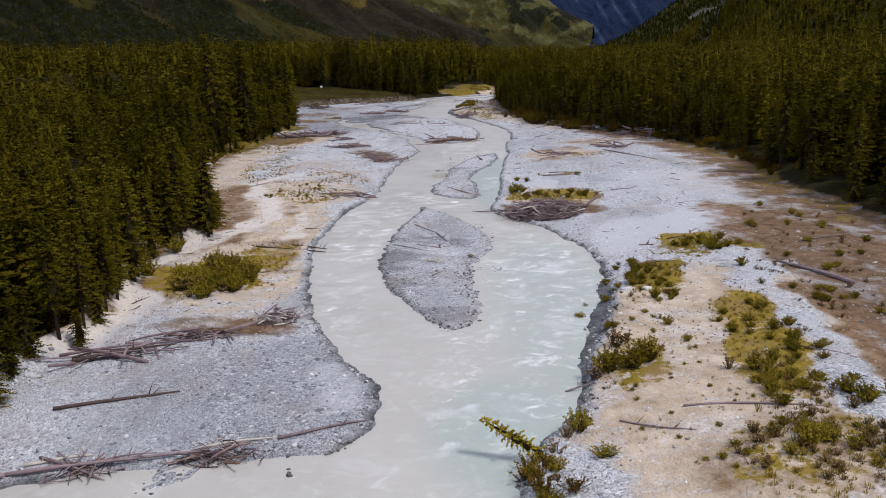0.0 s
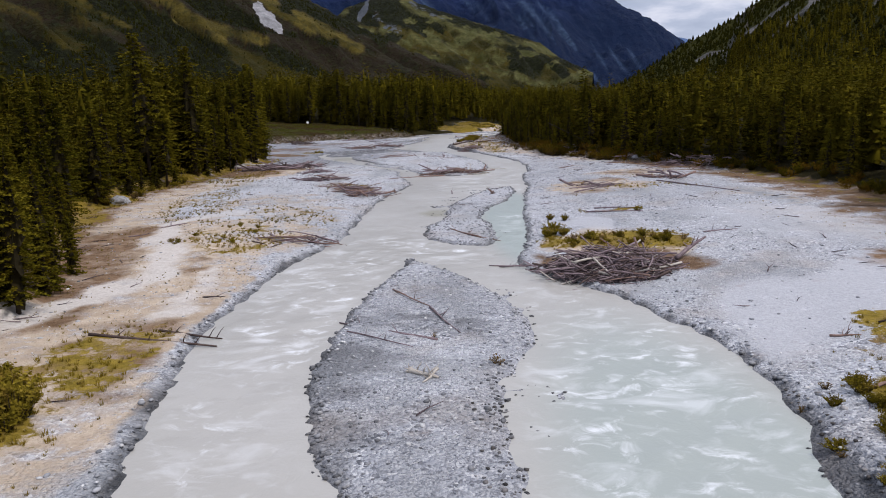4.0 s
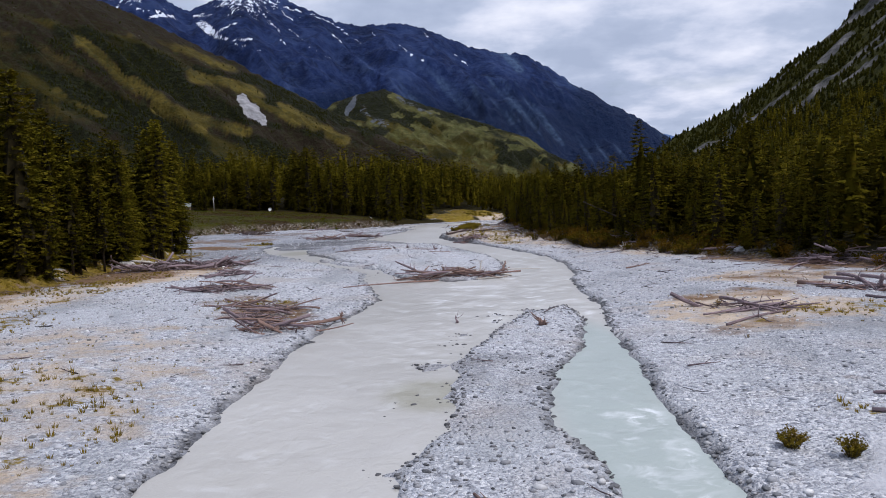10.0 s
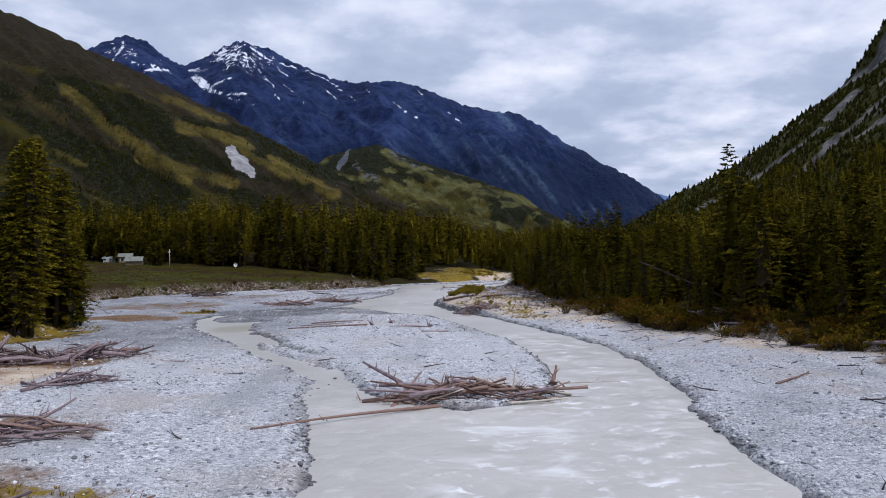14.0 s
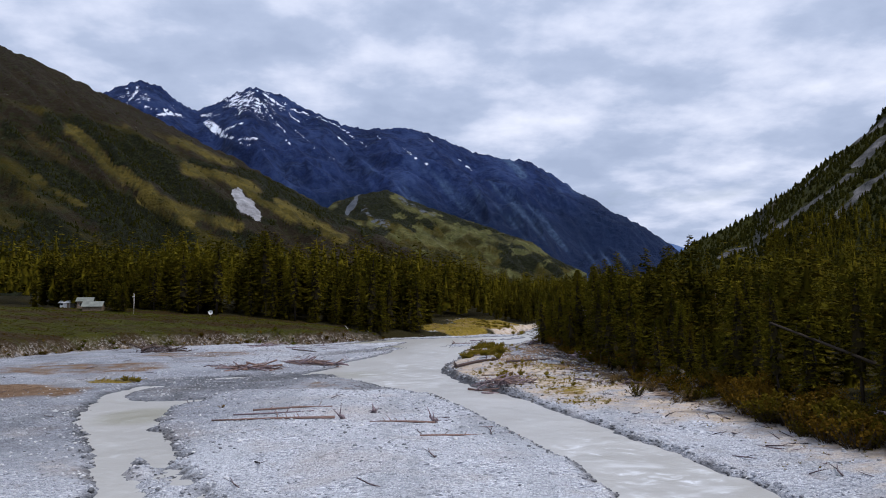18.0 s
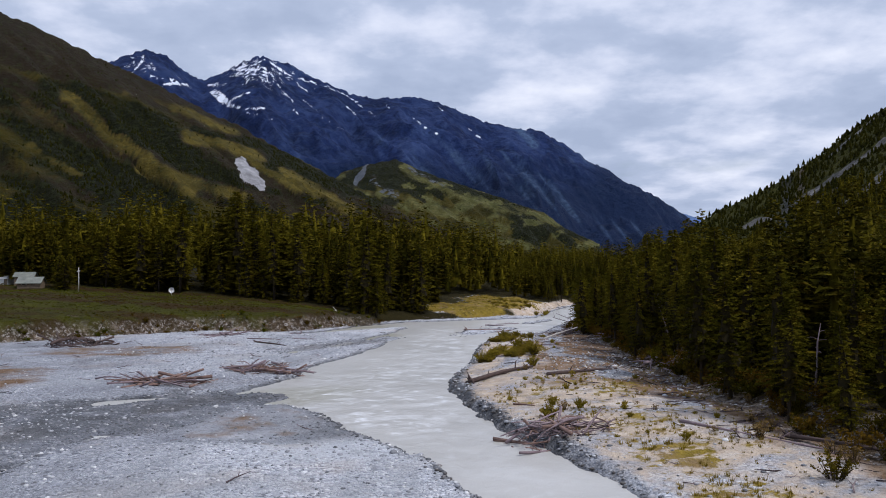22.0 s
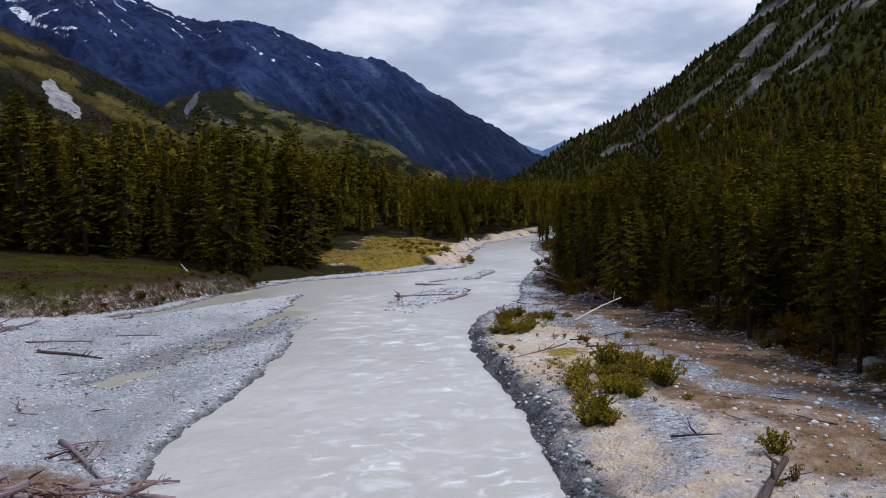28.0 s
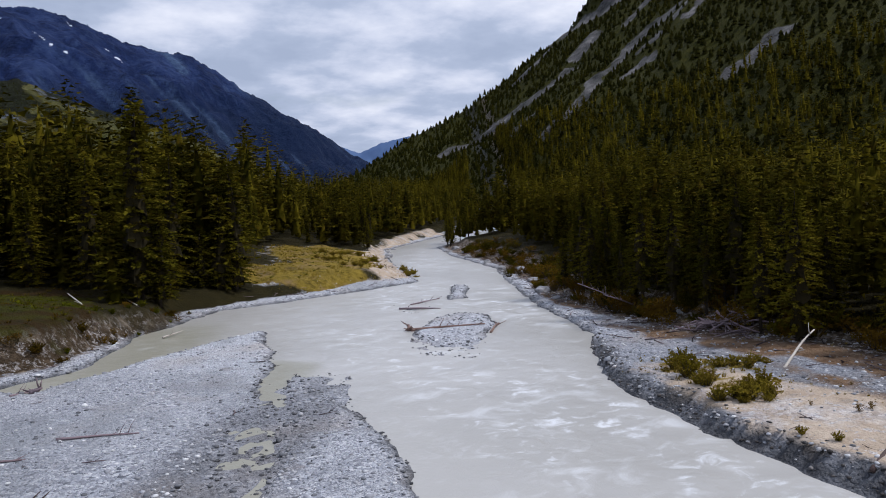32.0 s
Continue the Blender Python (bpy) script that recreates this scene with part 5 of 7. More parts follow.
def proto(rng, h, r, branches, bare, per):
    """A light tree for the joined forests: short sprays along its branches round a slim core."""
    v, f = [], []
    lean = (rng.uniform(-0.02, 0.02), rng.uniform(-0.02, 0.02))
    for k in range(3):
        a = bare + (0.72 - bare) * k / 3
        ragged_cone(v, f, rng, h * a, h * min(0.86, a + 0.42), r * (0.50 - 0.11 * k), 5)
    for b in range(branches):
        u = (b + rng.random()) / branches
        z = h * (bare + (0.985 - bare) * u**0.9)
        rel = (z / h - bare) / (1 - bare)
        reach = (r * max(0.0, 1.02 - rel**2.0) ** 0.85 * min(1, 0.7 + rel * 1.6)) * rng.uniform(0.55, 1.25) + 0.12
        w = b * 2.399 + rng.uniform(-0.5, 0.5)
        out = Vector((math.cos(w), math.sin(w), rng.uniform(-0.25, 0.12) + 0.8 * max(0, rel - 0.75)))
        side = Vector((-math.sin(w), math.cos(w), 0))
        p0 = Vector((lean[0] * z, lean[1] * z, z))
        for g in range(per):
            s0 = 0.30 + 0.62 * (g + rng.random()) / per
            p = p0 + out * reach * s0 + side * rng.uniform(-0.22, 0.22) * reach
            ln = (0.30 + 0.34 * reach) * rng.uniform(0.7, 1.25) * (1.25 if per < 4 else 0.85)
            d = (out * 0.7 + side * rng.uniform(-0.9, 0.9) + Vector((0, 0, rng.uniform(-0.35, 0.3)))).normalized()
            wv = d.cross(Vector((rng.uniform(-1, 1), rng.uniform(-1, 1), 1.0))).normalized() * ln * rng.uniform(0.24, 0.40)
            i = len(v)
            v.extend(tuple(q) for q in (p - d * ln * 0.4 + wv, p - d * ln * 0.4 - wv, p + d * ln * 0.6))
            f.append((i, i + 1, i + 2))
    return np.array(v), np.array(f, np.int32)


def tiered(rng, h, r, tiers):
    v, f = [], []
    for k in range(tiers):
        a = 0.04 + 0.93 * k / tiers
        ragged_cone(v, f, rng, h * a, h * min(1.0, a + 1.7 / tiers), r * (1.02 - 0.8 * k / tiers), 6)
    return np.array(v), np.array(f, np.int32)


edge_protos = [proto(tree_rng, h, r, b, bare, 7) for h, r, b, bare in ((14, 2.3, 90, 0.08), (16, 2.5, 98, 0.14), (12.5, 2.2, 84, 0.05), (17, 2.4, 100, 0.16), (11, 2.0, 74, 0.04), (8, 1.6, 60, 0.03))]
mid_protos = [proto(tree_rng, h, r, b, bare, 4) for h, r, b, bare in ((14, 2.3, 52, 0.2), (16, 2.5, 56, 0.24), (12.5, 2.2, 48, 0.18), (17, 2.4, 58, 0.26), (11, 2.0, 44, 0.15))]
deep_protos = [proto(tree_rng, h, r, b, 0.35, 2) for h, r, b in ((14, 2.4, 24), (16, 2.5, 26), (17, 2.4, 26), (12, 2.2, 22))]
e = ~near_set & (depth < 16) & (fy > 34) & (fy < 470)
m = ~near_set & ~e & ((depth < 40) & (fy < 620) | (depth < 20))
deep_set = ~near_set & ~e & ~m
bare_protos = [proto(tree_rng, h, r, b, bare, 7) for h, r, b, bare in ((14, 2.3, 84, 0.12), (16, 2.5, 92, 0.20), (12.5, 2.2, 80, 0.08), (17, 2.4, 92, 0.22), (15, 2.0, 82, 0.16))]
shady = (fx > 18) & (fy > 268)
for nm, lb, which, protos in (("forest_front", "dense olive-green larches close behind the forest's edge", e & ~shady, edge_protos), ("forest_shade", "tall crowded dark larches above the river bank", e & shady, bare_protos)):
    joined(nm, lb, protos, fx[which], fy[which], fz[which] - 0.2, npr.uniform(0.5, 1.1, which.sum()) * np.where((fy[which] > 330) & (fx[which] < 24), 1.38, np.where((fy[which] > 225) & (fx[which] > 20), 0.85, np.where((fy[which] > 175) & (fy[which] < 262) & (fx[which] < 0), 1.4, np.where((fy[which] < 125) & (fx[which] < 0), 0.74, 1.0)))), npr, NEEDLES_FAR)
tall = npr.uniform(0.55, 1.12, m.sum()) * np.where((fy[m] > 330) & (fx[m] < 24), 1.38, np.where((fy[m] > 225) & (fy[m] < 420) & (fx[m] > 20), 0.9, np.where((fy[m] > 175) & (fy[m] < 262) & (fx[m] < 0), 1.4, np.where((fy[m] < 125) & (fx[m] < 0), 0.78, 1.0))))
joined("forest_edge", "dense dark green larches behind the forest's edge", mid_protos, fx[m], fy[m], fz[m] - 0.2, tall, npr, NEEDLES_FAR)
joined("forest", "dense dark green larch forest on the valley floor", deep_protos, fx[deep_set], fy[deep_set], fz[deep_set] - 0.2, npr.uniform(0.62, 1.2, deep_set.sum()) * np.where((fy[deep_set] > 330) & (fx[deep_set] < 24), 1.38, 1.0), npr, NEEDLES_FAR)

# small far trees on the mountainsides
far_protos = [tiered(tree_rng, h, r, 3) for h, r in ((10.5, 4.0), (11.5, 4.2), (9, 3.8))]
sx, sy = scatter(npr, 230, 1000, 120, 1420, 5.0)
sz = lay(sx, sy)
_, zz, _, _, _ = lay(sx, sy, True)
keep = (right_mountain(sx, sy) > 4) & (zz["rock"] < 0.3) & (npr.random(len(sx)) < 0.85) & (sx - 0.75 * (sy - 100) < 420)
joined("mountainside_forest", "dark green larch forest on the steep mountainside, cloud shadow in its colour", far_protos, sx[keep], sy[keep], sz[keep] - 0.8, npr.uniform(0.32, 0.65, keep.sum()), npr, NEEDLES_CLOUD_SHADED)
for (X, Y, Hh, A, F), zf, nm, lb, dens in ((LEFT_SIDE, slope_zones, "hillside_wood", "strips of larch wood on the grass mountainside, darkened for cloud shade", 24000), (KNOLL_SIDE, knoll_zones, "foothill_wood", "scattered larches on the green foothill", 5000)):
    r, c = X.shape
    ri, ci = npr.random(dens) * (r * 0.78 - 2), npr.random(dens) * (c - 2)
    if nm == "hillside_wood":
        ci = c * 0.42 + ci * 0.58
    i0, j0 = ri.astype(int), ci.astype(int)
    fr, fc = ri - i0, ci - j0
    sample = lambda G: (G[i0, j0] * (1 - fr) + G[i0 + 1, j0] * fr) * (1 - fc) + (G[i0, j0 + 1] * (1 - fr) + G[i0 + 1, j0 + 1] * fr) * fc
    px, py, pz = sample(X), sample(Y), sample(Hh)
    w = zf(px, py, pz, sample(A), sample(F), 0)
    keep = ((w["woods"] > 0.54) & (npr.random(dens) < 0.9) | (npr.random(dens) < 0.04)) & (w["pale"] < 0.1)
    joined(nm, lb, far_protos, px[keep], py[keep], pz[keep] - 1, npr.uniform(0.22, 0.48, keep.sum()), npr, NEEDLES_CLOUD_SHADED)

# ---------------------------------------------------------------- driftwood
wood_rng = random.Random(23)


def log_mesh(rng, length, r0, r1, material, stubs=3, bend=0.25, root=False):
    """A weathered trunk along x from 0 to length: bent, tapered, with knots, broken branch stubs and, if wanted, a root plate at its thick end."""
    v, f = [], []
    by, bz, ph = rng.uniform(-bend, bend), rng.uniform(0, bend * 0.5), rng.uniform(0, 6)
    n = 7
    pts, rad = [], []
    for k in range(n):
        t = k / (n - 1)
        pts.append((length * t, by * math.sin(math.pi * t) + 0.04 * math.sin(ph + 7 * t), bz * math.sin(math.pi * t)))
        rad.append((r0 + (r1 - r0) * t) * rng.uniform(0.88, 1.12))
    tube(v, f, pts, rad, 7)
    for _ in range(stubs):
        t = rng.uniform(0.15, 0.95)
        p = Vector((length * t, by * math.sin(math.pi * t), bz * math.sin(math.pi * t)))
        w = rng.uniform(0, 6.283)
        d = Vector((rng.uniform(0.1, 0.7), math.cos(w), math.sin(w))).normalized()
        ln = rng.uniform(0.25, 0.9) * (0.4 + length * 0.08)
        rr = (r0 + (r1 - r0) * t) * rng.uniform(0.25, 0.45)
        tube(v, f, [p, p + d * ln * 0.6, p + d * ln + Vector((0.1 * ln, 0, 0))], [rr, rr * 0.75, rr * 0.3], 5)
    if root:
        for k in range(9):
            w = 6.283 * (k + rng.uniform(-0.3, 0.3)) / 9
            d = Vector((-0.35, math.cos(w), math.sin(w)))
            ln = r0 * rng.uniform(2.4, 4.6)
            j = Vector((rng.uniform(-0.2, 0.2), rng.uniform(-0.3, 0.3), rng.uniform(-0.3, 0.3))) * ln
            tube(v, f, [Vector((0.12, 0, 0)), d * ln * 0.55, d * ln + j], [r0 * 0.55, r0 * 0.32, r0 * 0.08], 5)
    return from_lists("log", v, f, material, True)


LOGS = {}
for key, mat in (("grey", DRIFT), ("red", REDWOOD), ("pale", PALEWOOD), ("dark", DARKWOOD)):
    LOGS[key] = [log_mesh(wood_rng, 1.0 * ln, r0, r1, mat, st, bd, rt) for ln, r0, r1, st, bd, rt in (
        (6.5, 0.14, 0.05, 7, 0.35, False), (5.0, 0.10, 0.04, 6, 0.4, False), (4.0, 0.085, 0.03, 5, 0.4, False), (3.0, 0.06, 0.025, 4, 0.4, False),
        (2.2, 0.045, 0.02, 3, 0.35, False), (7.5, 0.17, 0.06, 7, 0.35, True), (1.5, 0.035, 0.015, 2, 0.25, False))]
LENGTHS = (6.5, 5.0, 4.0, 3.0, 2.2, 7.5, 1.5)


def pile(label, cx, cy, rx, ry, turn, count, heading, spread, high, kinds, sizes=(0, 1, 2, 2, 3, 3, 4, 4, 6), seed=0, group="", thick=1.5, brush=2, loose=0.35):
    """A heap of driftwood: one thing whose logs are its parts."""
    rng = random.Random(100 + seed)
    base = height_at(cx, cy)
    heap = tagged(new("driftwood_pile"), label, "driftwood", group or "driftwood piles on the gravel")
    heap.location = (cx, cy, base)
    spots = []
    for _ in range(count):
        a, q = rng.uniform(0, 6.283), rng.random() ** 0.6
        u, v = rx * q * math.cos(a), ry * q * math.sin(a)
        c, s = math.cos(radians(turn)), math.sin(radians(turn))
        spots.append((cx + u * c - v * s, cy + u * s + v * c, q))
    hs = lay(np.array([p[0] for p in spots]), np.array([p[1] for p in spots]))
    for (x, y, q), g in zip(spots, hs):
        k = rng.choice(sizes)
        me = rng.choice(tuple(LOGS[kd][k] for kd in kinds))
        z = max(float(g), -0.05) + 0.06 + high * (1 - q * q) * rng.random() ** 0.8
        w = heading + (rng.gauss(0, spread) if rng.random() >= loose else rng.uniform(-90, 90)) + rng.choice((0, 180))
        piece = new("log", me)
        piece.parent = heap
        m = pose(x - cx, y - cy, z - base, 0, 0, w) @ pose(0, 0, 0, rng.uniform(0, 360), rng.gauss(0, 6 + 10 * min(high, 1)), 0) @ Matrix.Translation((-LENGTHS[k] / 2, 0, 0))
        s = rng.uniform(0.8, 1.15)
        piece.matrix_basis = m @ Matrix.Diagonal((s, s * thick * rng.uniform(0.5, 1.0), s * thick * rng.uniform(0.5, 1.0), 1))
    # broken sticks too many to count fill the heap
    v, f = [], []
    for _ in range(count * brush):
        a, q = rng.uniform(0, 6.283), rng.random() ** 0.6
        u, w = rx * q * math.cos(a), ry * q * math.sin(a)
        c, s = math.cos(radians(turn)), math.sin(radians(turn))
        p = Vector((u * c - w * s, u * s + w * c, 0.03 + (0.8 * high + 0.05) * (1 - q * q) * rng.random()))
        hd = radians(heading + rng.gauss(0, spread * 1.8))
        d = Vector((math.cos(hd), math.sin(hd), rng.gauss(0, 0.22))) * rng.uniform(0.5, 2.0)
        k = Vector((rng.uniform(-0.15, 0.15), rng.uniform(-0.15, 0.15), rng.uniform(-0.08, 0.12)))
        rr = rng.uniform(0.02, 0.075)
        tube(v, f, [p - d * 0.5, p + k, p + d * 0.5], [rr, rr * 0.9, rr * 0.4], 3)
    g = max(height_at(cx, cy), 0.0) - base
    sticks = part("brushwood", from_lists("brushwood", v, f, STICKS if "red" not in kinds[:1] else REDSTICKS), heap, "tangle of broken twigs and sticks")
    sticks["kind"] = "stuff"
    sticks.location = (0, 0, g)
    return heap


def lying(label, x0, y0, x1, y1, r=0.16, kind="grey", z0=None, z1=None, root=False, stubs=4, name="fallen_log", taper=0.45):
    """One log from its thick end to its tip, lying on the ground unless heights are given."""
    g0, g1 = max(height_at(x0, y0), 0.0), max(height_at(x1, y1), 0.0)
    a = Vector((x0, y0, g0 + r * 0.6 if z0 is None else z0))
    b = Vector((x1, y1, g1 + r * 0.4 if z1 is None else z1))
    ln = (b - a).length
    mat = {"grey": DRIFT, "red": REDWOOD, "pale": PALEWOOD, "bark": BARK, "dark": DARKWOOD}[kind]
    ob = tagged(new(name), label, "log", "single logs on the river bars")
    ob.matrix_basis = Matrix.Translation(a) @ (b - a).to_track_quat("X", "Z").to_matrix().to_4x4()
    t = new("trunk", log_mesh(wood_rng, ln, r, r * taper, mat, 0, 0.035 * ln, False)); t.parent = ob
    for _ in range(stubs):
        v, f = [], []
        at, w, q = wood_rng.uniform(0.2, 0.92) * ln, wood_rng.uniform(-0.4, 3.5), wood_rng.uniform(0.3, 0.9)
        d = Vector((wood_rng.uniform(0.2, 0.7), math.cos(w), abs(math.sin(w)))).normalized()
        tube(v, f, [(at, 0, 0), Vector((at, 0, 0)) + d * q * 0.6, Vector((at, 0, 0)) + d * q + Vector((0.1, 0, 0.05))], [r * 0.35, r * 0.25, r * 0.1], 5)
        s = new("branch_stub", from_lists("branch_stub", v, f, mat, True)); s.parent = t
    if root:
        v, f = [], []
        tube(v, f, [(-0.5 * r, 0, 0), (-0.1 * r, 0, 0), (0.3, 0, 0)], [r * 0.7, r * 1.35, r * 0.8], 9)
        plate = tagged(new("root_plate", from_lists("root_plate", v, f, mat, True)), "tangled torn root plate"); plate.parent = ob
        for k in range(11):
            v, f = [], []
            w = 6.283 * (k + wood_rng.uniform(-0.3, 0.3)) / 11
            d = Vector((-0.3, math.cos(w), math.sin(w)))
            q = r * wood_rng.uniform(1.8, 3.4)
            j = Vector([wood_rng.uniform(-0.3, 0.3) for _ in range(3)]) * q
            tube(v, f, [Vector((0.2, 0, 0)), d * q * 0.5, d * q + j], [r * 0.6, r * 0.3, r * 0.06], 5)
            q = new("root", from_lists("root", v, f, mat, True)); q.parent = plate
    return ob


ALL = ("grey", "grey", "grey", "red")
pile("large jam of weathered grey driftwood logs beside the river", 13.5, 99.6, 4.9, 4.6, -8, 420, -8, 42, 1.3, ("grey",) * 6 + ("dark", "dark", "red", "pale"), (1, 2, 2, 3, 3, 3, 4, 4, 4, 6, 6), 1, thick=1.25, brush=6)
pile("long stripped logs stranded in the river on a gravel bar", 3.8, 190.4, 4.9, 2.2, -6, 34, -4, 5, 0.55, ("red", "red", "grey", "pale"), (0, 0, 0, 5, 1, 1, 2), 2, thick=1.2, loose=0.14)
pile("grey driftwood and splayed branches on the gravel bank", -19.0, 56.0, 3.2, 1.2, 14, 22, 12, 18, 0.45, ALL, (0, 1, 1, 2, 3, 4), 3, thick=1.2)
pile("low parallel driftwood logs below the wooded bank", -22.6, 52.4, 4.0, 0.9, 14, 14, 14, 9, 0.35, ("grey", "grey", "dark"), (0, 0, 1, 1, 3), 26, thick=1.2)
pile("broken wood caught along the gravel's edge log", -19.4, 37.4, 2.2, 0.7, 12, 14, 12, 32, 0.35, ALL, (1, 2, 3, 3, 4), 27, thick=1.3)
pile("brown branch debris caught along the gravel's edge", -12.6, 38.3, 2.6, 0.6, 10, 22, 10, 34, 0.3, ("dark", "red", "grey"), (2, 3, 3, 4, 4), 28, thick=1.2)
pile("dry branches heaped at the gravel bank's edge", -14.0, 60.4, 2.0, 1.7, 20, 24, 60, 50, 0.7, ("grey", "pale"), (2, 3, 3, 4, 4, 6), 4)
pile("scattered driftwood among dry grass on the bank", -14.2, 116.2, 4.2, 2.2, 10, 15, 4, 16, 0.25, ALL, (0, 1, 2, 3, 4), 5, thick=1.1)
pile("fan of long red-brown driftwood logs at the river's edge", -11.2, 156.0, 3.3, 1.9, -4, 22, -22, 30, 0.6, ("red", "red", "grey"), (5, 0, 1, 1, 2, 3, 3), 6, thick=1.15)
pile("crossed driftwood logs and root stumps on the gravel", -13.6, 161.4, 2.6, 1.6, 10, 15, 14, 34, 0.45, ("grey", "red"), (0, 1, 2, 3, 3, 4), 7, thick=1.15)
pile("driftwood logs strewn over the gravel beside dry grass", -14.0, 166.4, 3.9, 1.9, -8, 22, 4, 26, 0.35, ("grey", "red"), (0, 1, 2, 2, 3, 4), 25, thick=1.15)
pile("low heap of driftwood on pale gravel", -20.8, 180.0, 3.8, 2.2, 0, 32, 6, 18, 0.6, ALL, (1, 1, 2, 3, 3, 4), 8)
pile("dark driftwood heap against the wooded bank", -35.0, 209.0, 7.5, 3.2, 18, 64, 8, 22, 1.0, ("grey", "dark"), (5, 0, 0, 1, 2, 3, 3), 9)
pile("broken driftwood in front of the wooded bank", -28.5, 212.0, 3.6, 2.4, 20, 26, 10, 34, 0.7, ALL, (0, 1, 2, 3), 10)
pile("driftwood tangle with root stumps on gravel", -24.5, 197.0, 3.0, 1.8, 12, 18, 4, 28, 0.5, ("grey",), (1, 2, 3, 4), 11)
pile("red-brown driftwood heap on the gravel bar", -16.2, 296.6, 4.2, 1.9, -12, 30, -8, 22, 0.7, ("red", "red", "grey"), (0, 1, 1, 2, 3, 3), 12)
pile("flat heap of reddish logs on the gravel", -24.2, 288.0, 4.8, 1.8, -4, 24, -2, 14, 0.4, ("red", "grey"), (0, 1, 2, 3), 13)
pile("dark driftwood against the foot of the meadow bank", -50.5, 327.0, 4.6, 3.4, 20, 44, 10, 34, 1.0, ("dark",), (0, 1, 2, 3, 3), 14)
pile("driftwood at the foot of the eroded meadow bank", -33.0, 343.5, 3.2, 1.8, 10, 16, 5, 26, 0.4, ("grey",), (1, 2, 3, 4), 15)
pile("fan of broken branches hanging over the river's edge", 10.2, 262.2, 3.2, 2.0, 20, 34, 35, 26, 0.5, ("grey", "red"), (1, 2, 2, 3, 3, 4), 16)
pile("dead wood along the forest's edge", 46.5, 183.0, 7.5, 2.6, -58, 42, -55, 22, 0.5, ALL, (0, 0, 1, 2, 3), 17)
pile("driftwood strip on the gravel plain", 36.0, 163.0, 3.0, 2.2, -30, 18, -40, 28, 0.3, ALL, (0, 1, 2, 3), 18)
pile("loose driftwood on a shrubby gravel patch", 24.0, 155.5, 3.8, 1.6, -36, 12, -36, 22, 0.25, ("grey",), (0, 1, 2, 3), 19)
pile("torn branches at the foot of the dark bank", 25.5, 338.0, 2.4, 3.4, 30, 26, 40, 45, 0.7, ("grey",), (1, 2, 3, 3, 4), 20)
pile("torn roots and branches on the dark bank", 27.2, 321.0, 2.0, 4.5, 0, 26, 70, 50, 0.6, ("grey",), (1, 2, 3, 3, 4), 21)
pile("torn branches along the forest's foot", 24.6, 288.0, 2.0, 6.0, 0, 26, 70, 45, 0.5, ("grey",), (1, 2, 3, 3, 4), 22)
pile("dead branches under the forest's edge", 34.0, 222.0, 3.0, 5.0, 35, 26, 40, 45, 0.5, ("grey",), (1, 2, 3, 4), 23)
pile("thin red-brown branches beside the gravel bar", -15.6, 302.6, 1.0, 1.6, 30, 6, 55, 30, 0.25, ("red",), (2, 3, 4), 24, thick=1.0)

